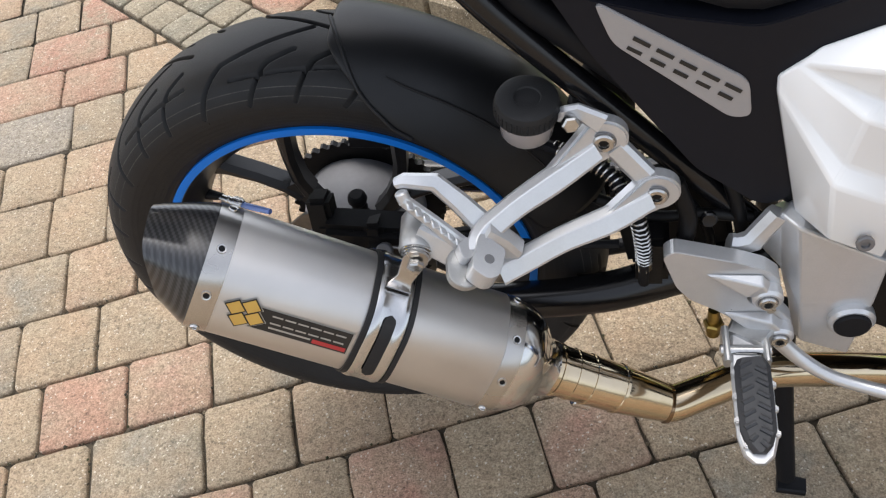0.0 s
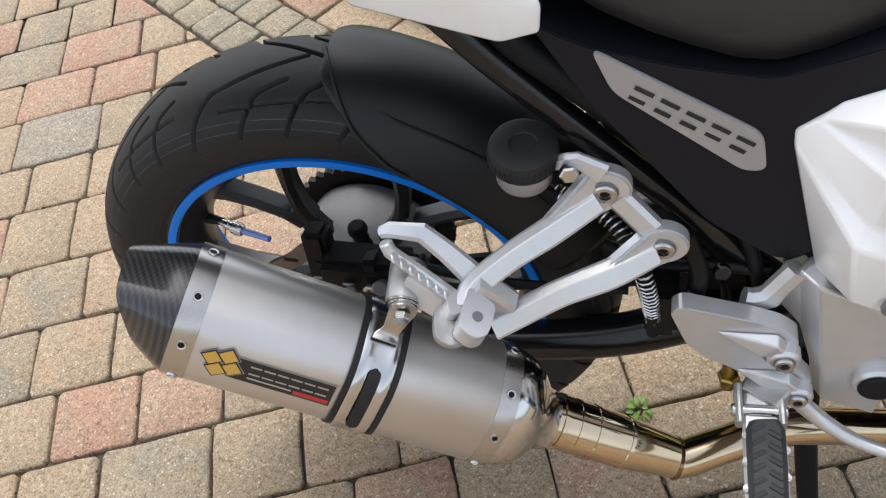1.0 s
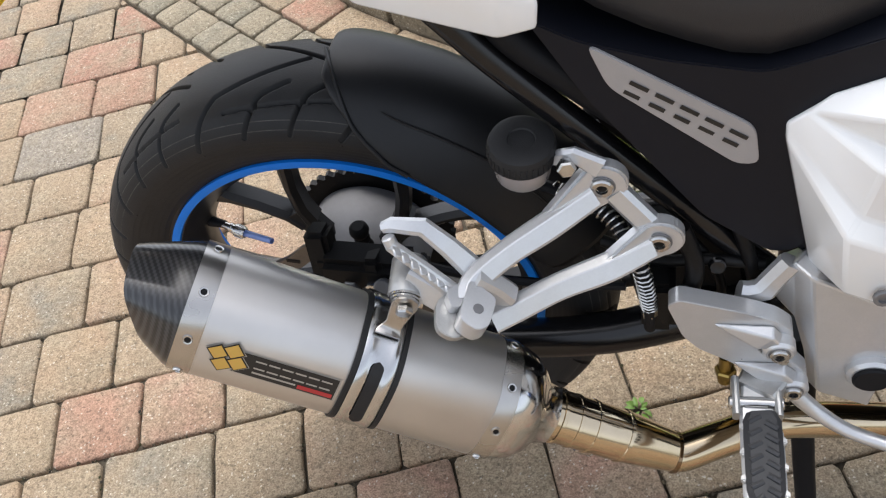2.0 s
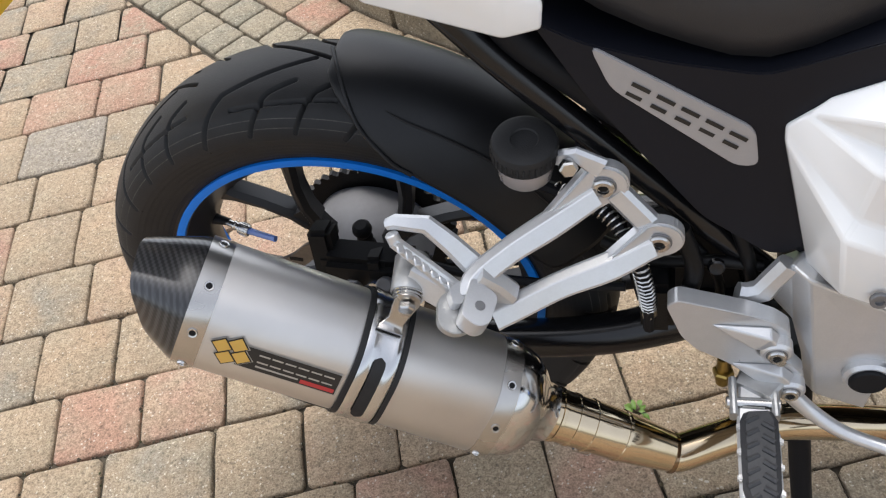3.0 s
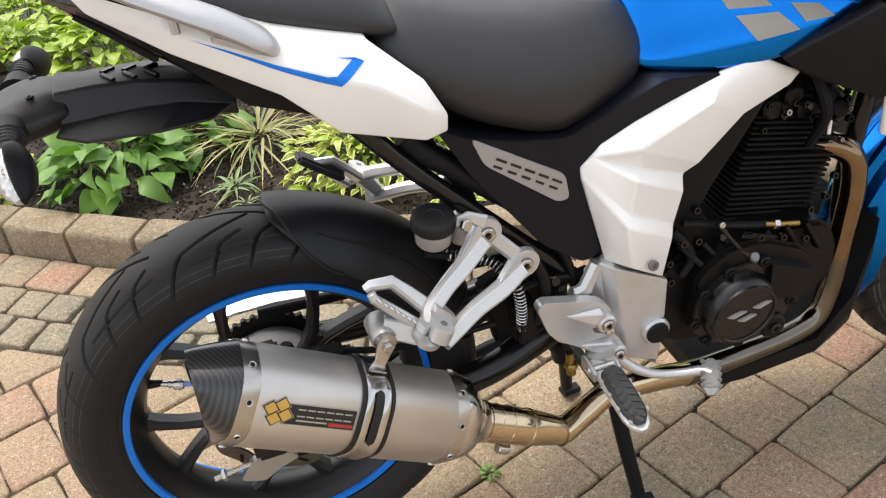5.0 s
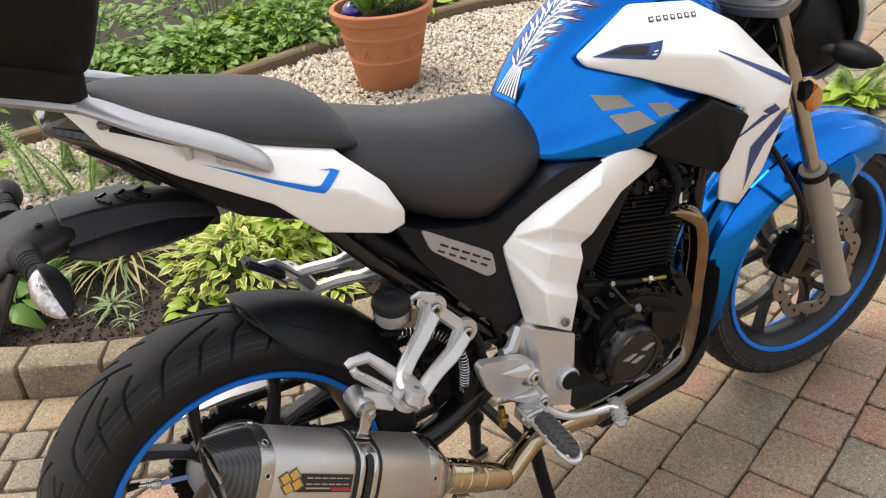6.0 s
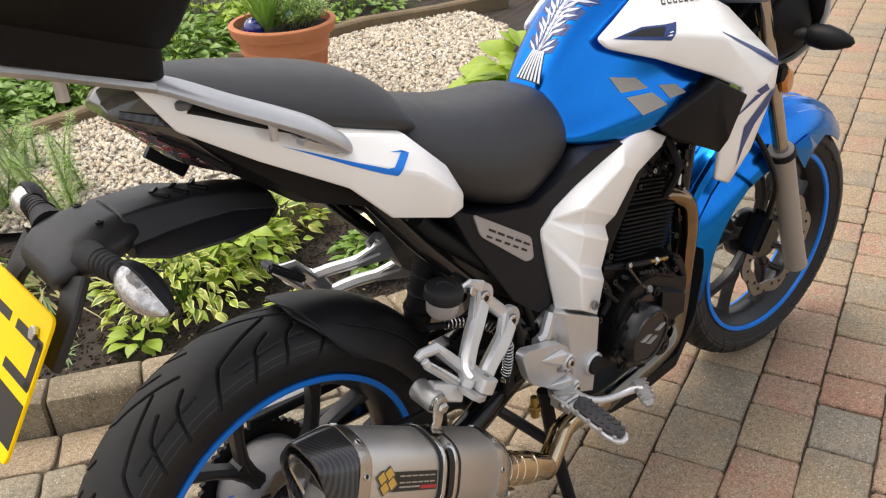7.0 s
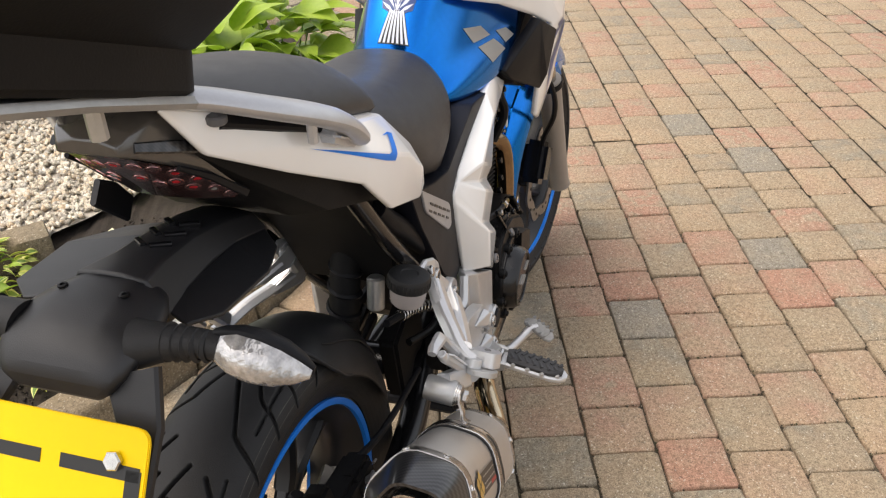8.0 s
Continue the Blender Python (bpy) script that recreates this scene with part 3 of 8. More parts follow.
kerb = thing("kerb", "low kerb of weathered buff concrete blocks beside the bed", "kerb", kind="structure")
count = 0
kerb_meshes = []
for k in range(4):
    o = part("kerb_block", kerb_block(0.21, k), M_KERB, kerb)
    kerb_meshes.append(o.data)
    bpy.data.objects.remove(o)
walked = [0.0]
for a, b in zip(KP, KP[1:]):
    walked.append(walked[-1] + (b - a).length)


def at_length(s):
    i = max(j for j in range(len(walked) - 1) if walked[j] <= s)
    t = (s - walked[i]) / max(walked[i + 1] - walked[i], 1e-6)
    d = (KP[i + 1] - KP[i]).normalized()
    return KP[i].lerp(KP[i + 1], t), d


KRNG = random.Random(5)
s = 0.06
while s < walked[-1] - 0.2:
    p, d = at_length(s + 0.107)
    o = new("kerb_block", kerb_meshes[count % 4])
    o.parent = kerb
    o.matrix_basis = Matrix.Translation((p.x, p.y, KRNG.uniform(-0.004, 0.003))) @ Matrix.Rotation(math.atan2(d.y, d.x) + KRNG.uniform(-0.012, 0.012), 4, "Z")
    count += 1
    s += 0.2165

# gravel patch and its timber edging behind the bed
GRAVEL = [(-0.6, 2.1), (0.1, 1.95), (0.55, 1.62), (0.95, 1.28), (1.3, 1.14), (1.7, 1.13), (2.1, 1.4), (2.4, 1.8), (2.9, 2.3), (3.0, 2.74), (2.4, 2.87), (1.54, 2.84), (0.9, 2.71), (0.5, 2.65), (-0.7, 2.62)]
sheet("gravel_bed", GRAVEL, 0.078, M_GRAVELBED, "sandy base under loose garden gravel", "gravel", cuts=3, rough=0.006)


def inside(poly, x, y):
    c = False
    for (x0, y0), (x1, y1) in zip(poly, poly[1:] + poly[:1]):
        if (y0 > y) != (y1 > y) and x < (x1 - x0) * (y - y0) / (y1 - y0) + x0:
            c = not c
    return c


def pebbles(name, poly, z, many, size, material, label, seed):
    """Loose stones scattered over a patch, as one mesh."""
    rng = random.Random(seed)
    base = [Vector(v) for v in ((1, 0, 0), (-1, 0, 0), (0, 1, 0), (0, -1, 0), (0, 0, 1), (0, 0, -1))]
    tris = ((0, 2, 4), (2, 1, 4), (1, 3, 4), (3, 0, 4), (2, 0, 5), (1, 2, 5), (3, 1, 5), (0, 3, 5))
    xs, ys = [p[0] for p in poly], [p[1] for p in poly]
    verts, faces, made = [], [], 0
    while made < many:
        x, y = rng.uniform(min(xs), max(xs)), rng.uniform(min(ys), max(ys))
        if not inside(poly, x, y):
            made += 0.2
            continue
        r = size * rng.uniform(0.5, 1.35)
        rot = Euler((rng.uniform(0, 6), rng.uniform(0, 6), rng.uniform(0, 6))).to_matrix()
        sc = Vector((1, rng.uniform(0.6, 0.95), rng.uniform(0.45, 0.75)))
        k = len(verts)
        for v in base:
            q = rot @ Vector((v.x * sc.x, v.y * sc.y, v.z * sc.z))
            verts.append((x + q.x * r, y + q.y * r, z + q.z * r * 0.8 + rng.uniform(0, 0.006)))
        faces.extend((k + a, k + b, k + c) for a, b, c in tris)
        made += 1
    me = bpy.data.meshes.new(name)
    me.from_pydata(verts, [], faces)
    for p in me.polygons:
        p.use_smooth = True
    me.materials.append(material)
    return tagged(new(name, me), label, "soil" if "soil" in name else "gravel", kind="stuff")


pebbles("soil_crumbs", [(-1.3, 1.9), (-0.6, 1.36), (0.2, 0.86), (0.7, 0.68), (1.2, 0.6), (1.5, 0.62), (1.2, 1.1), (0.5, 1.55), (0.1, 1.9), (-0.8, 2.3)], 0.05, 12000, 0.0065, M_SOIL, "crumbled dark soil and bark of the flower bed", 9)
pebbles("soil_litter", [(-1.2, 1.8), (-0.6, 1.34), (0.2, 0.86), (0.7, 0.70), (0.9, 0.72), (0.5, 1.2), (0.1, 1.7), (-0.8, 2.1)], 0.056, 330, 0.0062, M_LITTER, "pale dry leaf and bark litter on dark soil", 19)
pebbles("gravel", GRAVEL, 0.086, 25000, 0.0142, M_GRAVEL, "pale buff and grey garden gravel, loose angular stones", 3)


def edging(name, line, w, h, z, material, label):
    rings = []
    for i, (x, y) in enumerate(line):
        a, b = Vector(line[max(i - 1, 0)]), Vector(line[min(i + 1, len(line) - 1)])
        d = (b - a).normalized()
        n = Vector((-d.y, d.x)) * w / 2
        j = 0.006 * noise.noise(Vector((x * 5, y * 5, 1)))
        rings.append([(x + n.x, y + n.y, z), (x + n.x, y + n.y, z + h - 0.01 + j), (x + n.x * 0.7, y + n.y * 0.7, z + h + j), (x - n.x * 0.7, y - n.y * 0.7, z + h + j), (x - n.x, y - n.y, z + h - 0.01 + j), (x - n.x, y - n.y, z)])
    ob = part(name, loft(rings), material)
    return tagged(ob, label, "garden edging", kind="structure")


edging("timber_edging", [(-1.4, 2.62), (-0.7, 2.65), (0.0, 2.66), (0.47, 2.685), (0.83, 2.73), (1.54, 2.88), (2.4, 2.91), (2.85, 2.78), (3.3, 2.70)], 0.07, 0.09, 0.05, M_TIMBER, "weathered timber edging at the back of the gravel")
near_edge = thing("bed_edging", "weathered buff kerb blocks between bed and gravel", "garden edging", kind="structure")
NE = [Vector((p.x, p.y)) for p in curve([(x, y, 0) for x, y in [(-0.9, 2.15), (-0.2, 2.06), (0.15, 1.9), (0.55, 1.56), (0.95, 1.20)]], 8)]
nw, q0 = 0.0, None
for a, b in zip(NE, NE[1:]):
    nw += (b - a).length
    if (q0 is None or nw > 0.2165) and a.x > 0.66:
        nw, q0 = 0.0, a
        o = new("edging_block", kerb_meshes[len(near_edge.children) % 4])
        o.parent = near_edge
        d = b - a
        o.matrix_basis = Matrix.Translation((a.x, a.y, 0.035)) @ Matrix.Rotation(math.atan2(d.y, d.x), 4, "Z")


from mathutils.bvhtree import BVHTree

# ---- the motorcycle ----
bike = thing("motorcycle", "blue and white motorcycle propped on its centre stand", "motorcycle")


def tyre_mesh(radius, half, bead, period_count, flip=1):
    """A tyre turned round y, its tread grooves pressed into the surface."""
    nt, ns, cut = (2200, 230, 0.0075) if flip > 0 else (800, 96, 0.004)
    prof = [(bead + 0.007, -half * 0.77), (bead + 0.014, -half * 0.84), (bead + 0.03, -half * 0.94), (radius - 0.042, -half), (radius - 0.027, -half * 0.96), (radius - 0.015, -half * 0.83), (radius - 0.006, -half * 0.58), (radius - 0.0015, -half * 0.3), (radius, 0)]
    prof = prof + [(r, -h) for r, h in prof[-2::-1]]
    c = curve([(r, h, 0) for r, h in prof], 12)
    lens = [0.0]
    for a, b in zip(c, c[1:]):
        lens.append(lens[-1] + (b - a).length)
    lens = np.array(lens)
    edge = lens[-1] / 2 - 0.096
    want = np.concatenate([np.linspace(0, edge, 16)[:-1], np.linspace(edge, lens[-1] - edge, ns - 30), np.linspace(lens[-1] - edge, lens[-1], 16)[1:]])
    R = np.interp(want, lens, [p.x for p in c])
    H = np.interp(want, lens, [p.y for p in c])
    S = want - lens[-1] / 2
    th = np.arange(nt) * math.tau / nt
    SS = np.ones(nt)[:, None] * S[None]
    deep = np.zeros((nt, ns))
    turn = 360 / period_count
    # each groove: way round in degrees and way out from the middle in metres, then half width and depth
    grooves = [([(85.5, -0.005), (89.5, 0.005), (94.9, 0.0170), (99.0, 0.0262), (103.0, 0.0345), (104.6, 0.0440), (106.2, 0.056), (109.6, 0.0835)], 0.0023, 1.0),
               ([(88.0, 0.0265), (92.6, 0.0390), (93.9, 0.0460), (94.5, 0.0530), (97.6, 0.0815)], 0.0022, 1.0),
               ([(80.0, 0.0265), (83.4, 0.0385), (84.6, 0.0460), (85.2, 0.0530), (87.4, 0.0810)], 0.0022, 1.0),
               ([(100.8, 0.0540), (94.0, 0.0525), (86.5, 0.0500), (79.4, 0.0470)], 0.0018, 0.75)]
    fine = 0.0 if flip > 0 else 0.0006
    for side, start in ((-1, 0.0), (1, -7.0)):
        for line, w, much in grooves:
            for (u0, s0), (u1, s1) in zip(line, line[1:]):
                mid = (u0 + u1) / 2 + start
                px = ((np.degrees(th)[:, None] - mid + turn / 2) % turn - turn / 2 + mid - start - u0) * math.radians(1) * radius
                py = side * SS - s0
                dx, dy = math.radians(u1 - u0) * radius, s1 - s0
                t = np.clip((px * dx + py * dy) / (dx * dx + dy * dy), 0, 1)
                dist = np.hypot(px - t * dx, py - t * dy)
                deep = np.maximum(deep, much * np.clip((w + fine + 0.0005 - dist) / 0.0010, 0, 1))
    rad = R[None] - deep * cut
    rad = rad + 0.0006 * np.sin(np.abs(SS) * 900) * (np.abs(SS) > 0.088)
    scuffs = [np.argmin(np.abs(S - q)) for q in (-0.0765, -0.0670, 0.0670, 0.0765)]
    X, Z, Y = rad * np.cos(th)[:, None] * flip, rad * np.sin(th)[:, None], np.ones(nt)[:, None] * H[None]
    verts = np.stack([X, Y, Z], -1).reshape(-1, 3)
    faces = [(i * ns + j, i * ns + j + 1, (i + 1) % nt * ns + j + 1, (i + 1) % nt * ns + j) for i in range(nt) for j in range(ns - 1)]
    me = bpy.data.meshes.new("tyre")
    me.from_pydata(verts.tolist(), [], faces)
    for p in me.polygons:
        p.use_smooth = True
    me.materials.append(M_RUBBER)
    me.materials.append(M_SCUFF)
    for j in scuffs:
        for i in range(nt):
            if deep[i, j] < 0.05:
                me.polygons[i * (ns - 1) + j].material_index = 1
    return me


def wheel(name, centre, turn, radius, half, spokes, rim_half, hub_half, label, first=48):
    """A cast wheel: tyre, rim with a tape stripe, forked spokes and a hub."""
    w = new(name)
    w.parent = bike
    w["label"] = label
    w.matrix_basis = Matrix.Translation(centre) @ Matrix.Rotation(turn, 4, "Z")
    t = new("tyre", tyre_mesh(radius, half, 0.222, 11, 1 if radius > 0.3 else -1))
    t.parent = w
    t["label"] = "black road tyre with angled tread grooves"
    rh = rim_half
    part("rim", lathe([(0.232, -rh), (0.229, -rh - 0.003), (0.214, -rh), (0.208, -rh * 0.8), (0.196, -rh * 0.5), (0.19, 0), (0.196, rh * 0.5), (0.208, rh * 0.8), (0.214, rh), (0.229, rh + 0.003), (0.232, rh), (0.22, rh * 0.7), (0.206, 0), (0.22, -rh * 0.7)], (0, 1, 0), (0, 0, 0), 96, closed=True), M_WHEEL, w)
    for sd in (-1, 1):
        part("rim_tape", lathe([(0.2245, sd * (rh + 0.0065)), (0.220, sd * (rh + 0.0072)), (0.2155, sd * (rh + 0.006)), (0.2150, sd * (rh - 0.001)), (0.2245, sd * (rh + 0.001))], (0, 1, 0), (0, 0, 0), 128, closed=True), M_TAPE, w, "bright blue tape stripe")
    part("hub", lathe([(0.0, -hub_half), (0.036, -hub_half), (0.044, -hub_half * 0.8), (0.047, 0), (0.06, hub_half * 0.5), (0.06, hub_half), (0.0, hub_half)], (0, 1, 0), (0, 0, 0), 32), M_GLOSS, w)
    for k in range(spokes):
        a = math.tau * k / spokes + radians(first)
        part("spoke_root", bar([(q * math.cos(a), 0.0, q * math.sin(a)) for q in (0.03, 0.075, 0.118)], (0.034, 0.026, 0.032), 0.026, (0, -1, 0), 0.007), M_WHEEL, w)
        for off in (-1, 1):
            e = [a + off * radians(q) for q in (3.5, 5.5, 10.5, 15.0, 17.5)]
            p = [(q * math.cos(b), 0.0, q * math.sin(b)) for q, b in zip((0.095, 0.118, 0.150, 0.182, 0.205), e)]
            part("spoke", bar(p, (0.018, 0.0165, 0.0155, 0.018, 0.030), 0.030, (0, -1, 0), 0.006), M_WHEEL, w)
    return w


rear = wheel("rear_wheel", (0, 0, 0.367), 0.0, 0.309, 0.067, 5, 0.046, 0.05, "black cast rear wheel with a blue rim stripe")
teeth = []
for k in range(168):
    a = math.tau * k / 168
    teeth.append(((0.102 if k % 4 < 2 else 0.097) * math.cos(a), (0.102 if k % 4 < 2 else 0.097) * math.sin(a)))
part("sprocket", plate(teeth, 0.058, 0.066, 0), M_ENGINE, rear, "black toothed chain sprocket")
rear_wave = [((0.105 + 0.004 * math.sin(k * math.tau / 12)) * math.cos(math.tau * k / 96), (0.105 + 0.004 * math.sin(k * math.tau / 12)) * math.sin(math.tau * k / 96)) for k in range(96)]
bm = bmesh.new()
vs = [[bm.verts.new((x * q, y, z * q)) for x, z in rear_wave] for q, y in ((1.0, -0.062), (0.80, -0.062), (0.80, -0.057), (1.0, -0.057))]
for a, b in zip(vs, vs[1:] + vs[:1]):
    for k in range(96):
        bm.faces.new((a[k], a[(k + 1) % 96], b[(k + 1) % 96], b[k]))
part("brake_disc", bm, M_REARDISC, rear, "slotted steel wave brake disc")
for k in range(12):
    a = math.tau * k / 12
    part("disc_slot", bar([(0.089 * math.cos(a), -0.0622, 0.089 * math.sin(a)), (0.100 * math.cos(a + 0.12), -0.0622, 0.100 * math.sin(a + 0.12))], 0.005, 0.001, (0, -1, 0), 0), M_DARK, rear)
part("hub_cover", lathe([(0.028, -0.032), (0.046, -0.028), (0.060, -0.016), (0.070, 0.002), (0.076, 0.024), (0.077, 0.056)], (0, 1, 0), (0, 0, 0), 48), M_HUB, rear, "grey domed hub drum")
part("valve", tube([(-0.196, 0.0, 0.092), (-0.178, -0.008, 0.090), (-0.150, -0.014, 0.088)], (0.009, 0.0075, 0.0045), 10, 2), M_BLACK, rear)
part("valve_cap", lathe([(0, 0.0), (0.0042, 0.0), (0.0046, 0.010), (0.0060, 0.011), (0.0060, 0.013), (0.0052, 0.014), (0.0052, 0.017), (0.0072, 0.018), (0.0076, 0.022), (0.0072, 0.030), (0.0060, 0.032), (0, 0.032)], (0.93, -0.30, -0.18), (-0.153, -0.014, 0.0880), 16), M_STEEL, rear, "knurled metal valve cap")
for k in range(12):
    part("cap_knurl", box((0.009, 0.0012, 0.0012), 0, Matrix.Translation(Vector((-0.130, -0.0215, 0.0835))) @ Vector((0.93, -0.30, -0.18)).to_track_quat("X", "Z").to_matrix().to_4x4() @ Matrix.Rotation(k * math.tau / 12, 4, "X") @ Matrix.Translation((0, 0, 0.0076))), M_STEEL, rear)
part("valve_light", tube([(-0.124, -0.023, 0.0825), (-0.085, -0.036, 0.083)], (0.0042, 0.0036), 10, 2), glassy("blue_tip", (0.25, 0.38, 0.8), 0.2, 0.5), rear, "pale blue translucent tip")

front = wheel("front_wheel", (1.300, -0.036, 0.306), radians(-6.1), 0.296, 0.056, 5, 0.04, 0.04, "black cast front wheel with a blue rim stripe, turned slightly", 82)
wave = []
for k in range(96):
    a = math.tau * k / 96
    r = 0.122 + 0.005 * math.sin(a * 8)
    wave.append((r * math.cos(a), r * math.sin(a)))
bm = bmesh.new()
vs = [[bm.verts.new((x * q, y, z * q)) for x, z in wave] for q, y in ((1.0, -0.064), (0.76, -0.064), (0.76, -0.059), (1.0, -0.059))]
for a, b in zip(vs, vs[1:] + vs[:1]):
    for k in range(96):
        bm.faces.new((a[k], a[(k + 1) % 96], b[(k + 1) % 96], b[k]))
part("brake_disc", bm, M_DISC, front, "worn wave brake disc")
for k in range(24):
    a, r = math.tau * k / 24, (0.101, 0.108, 0.115)[k % 3]
    part("disc_hole", knob((r * math.cos(a), -0.0645, r * math.sin(a)), (0, -1, 0), 0.0042, 0.0006, 8), M_DARK, front)

# rear caliper, swingarm, axle, chain
caliper = part("rear_caliper", box((0.106, 0.040, 0.060), 0.008, Matrix.Translation((0.052, -0.090, 0.464)) @ Matrix.Rotation(0.12, 4, "Y")), M_DARK, bike, "black brake caliper over the disc")
for x, w, h, y, up in ((0.004, 0.026, 0.072, -0.086, 0.016), (0.036, 0.018, 0.050, -0.094, 0.000), (0.062, 0.022, 0.058, -0.098, 0.004), (0.088, 0.020, 0.050, -0.094, 0.002), (0.110, 0.014, 0.046, -0.090, 0.0)):
    part("caliper_rib", box((w, 0.030, h), 0.005, Matrix.Translation((x, y, 0.470 + up - x * 0.12)) @ Matrix.Rotation(-0.25, 4, "X")), M_DARK, caliper)
    part("caliper_web", bar([(x - w * 0.3, y - 0.019, 0.472), (x + w * 0.3, y - 0.019, 0.470)], 0.003, 0.004, (0, -1, 0.3), 0.001), M_CLAMP, caliper)
part("slider_boot", lathe([(0, 0.052), (0.007, 0.052), (0.0105, 0.048), (0.0115, 0.042), (0.0095, 0.037), (0.0075, 0.033), (0.0095, 0.027), (0.0075, 0.021), (0.0105, 0.014), (0.0105, 0.0), (0, 0)], (0.06, -0.12, 0.97), (0.024, -0.030, 0.425), 20), M_DARK, caliper, "black rubber slider boot")
for x, y, z, r in ((0.074, -0.115, 0.470, 0.009), (0.040, -0.115, 0.464, 0.0065)):
    part("bleed_nipple", knob((x, y, z), (0.1, -0.7, 0.7), r, 0.014, 12), M_CLAMP, caliper)
part("caliper_hose", tube([(0.100, -0.090, 0.480), (0.16, -0.096, 0.466), (0.24, -0.098, 0.456), (0.32, -0.10, 0.456)], 0.005, 8, 6), M_BLACK, bike)
part("caliper_bolt", bolt_head((0.062, -0.116, 0.470), (0, -1, 0.3), 0.008, 0.008), M_STEEL, bike)
for sd in (-1, 1):
    part("swingarm_leg", tube([(0.03, sd * 0.105, 0.367), (0.18, sd * 0.1, 0.358), (0.30, sd * 0.09, 0.36), (0.40, sd * 0.075, 0.385), (0.49, sd * 0.07, 0.42)], (0.021, 0.022, 0.023, 0.025, 0.026), 12, 5), M_GLOSS, bike, "gloss black tubular swingarm")
    part("axle_plate", box((0.11, 0.016, 0.05), 0.006, Matrix.Translation((0.0, sd * 0.105, 0.367))), M_GLOSS, bike)
    part("axle_nut", knob((0.0, sd * 0.112, 0.367), (0, sd, 0), 0.016, 0.014, 6), M_STEEL, bike)
part("axle_adjuster", tube([(-0.118, -0.104, 0.333), (-0.050, -0.104, 0.343)], 0.004, 8, 2), M_STEEL, bike, "steel chain adjuster bolt")
part("adjuster_nut", knob((-0.108, -0.104, 0.3345), (1, 0, 0.15), 0.009, 0.008, 6), M_STEEL, bike)
part("adjuster_block", plate(rounded([(-0.085, 0.318), (-0.060, 0.350), (-0.010, 0.346), (0.004, 0.330), (-0.030, 0.318), (-0.052, 0.304)], 0.006), -0.110, -0.098, 0.003), M_ALLOY, bike, "cast alloy axle adjuster block")
part("chain_guard", bar([(-0.075, 0.108, 0.458), (-0.030, 0.108, 0.470), (0.03, 0.108, 0.470), (0.10, 0.108, 0.460), (0.20, 0.104, 0.448)], (0.030, 0.048, 0.050, 0.048, 0.036), 0.006, (0, -0.35, 0.94)), M_SILVER, bike, "silver chain guard behind the wheel")
part("swingarm_bridge", tube([(0.40, -0.08, 0.39), (0.40, 0.08, 0.39)], 0.03, 12, 2), M_GLOSS, bike)
for zz, nm in ((0.47, "upper"), (0.275, "lower")):
    part("chain_run", bar([(0.0, 0.061, 0.367 + (zz - 0.367)), (0.54, 0.061, 0.40 + (zz - 0.367) * 0.35)], 0.018, 0.012), M_BLACK, bike)
part("shock_spring", tube([(0.345 + 0.022 * math.cos(k * 0.7) - k * 0.0012, 0.0 + 0.022 * math.sin(k * 0.7), 0.70 - 0.0033 * k) for k in range(70)], 0.005, 6, 2), M_BLACK, bike, "black coil spring of the rear shock")
part("shock_body", tube([(0.345, 0.0, 0.72), (0.262, 0.0, 0.455)], 0.0225, 16, 2), M_DARK, bike, "black body of the rear shock")
part("inner_fender", loft([[(x, y * w, z) for y in (-1, -0.6, 0.6, 1)] + [(x + 0.012, y * w, z + 0.004) for y in (1, 0.6, -0.6, -1)] for x, w, z in ((0.215, 0.085, 0.800), (0.262, 0.085, 0.735), (0.300, 0.078, 0.665), (0.325, 0.070, 0.60))]), M_DARK, bike, "matt black inner fender behind the seat")
part("shock_reservoir", knob((0.296, -0.05, 0.575), (0.2, 0, 1), 0.013, 0.05), M_ALLOY, bike, "grey shock reservoir")

# hugger over the rear tyre
def hugger_ring(a, r, hw, drop):
    c, s = math.cos(a), math.sin(a)
    out = []
    for k in range(15):
        u = -1 + 2 * k / 14
        rr = r - drop * abs(u) ** 2.6
        out.append((c * rr, u * hw, 0.367 + s * rr))
    return out


def open_skin(rings):
    bm = bmesh.new()
    vs = [[bm.verts.new(p) for p in r] for r in rings]
    for a, b in zip(vs, vs[1:]):
        for i in range(len(a) - 1):
            bm.faces.new((a[i], a[i + 1], b[i + 1], b[i]))
    return bm


def skin_of(ob):
    """The finished surface of an object, to lay decals on."""
    return BVHTree.FromObject(ob, bpy.context.evaluated_depsgraph_get())


def laid_on(tree, corners, way, lift, n=5):
    """A four-cornered decal dropped on to a surface along a way."""
    w = Vector(way).normalized()
    rings = []
    for i in range(n + 1):
        a = Vector(corners[0]).lerp(Vector(corners[1]), i / n)
        b = Vector(corners[3]).lerp(Vector(corners[2]), i / n)
        row = []
        for j in range(n + 1):
            p = a.lerp(b, j / n)
            at, normal, _, _ = tree.ray_cast(p - w * 0.15, w, 0.4)
            row.append(at + normal * (lift if normal.dot(w) < 0 else -lift) if at else p)
        rings.append(row)
    return open_skin(rings)


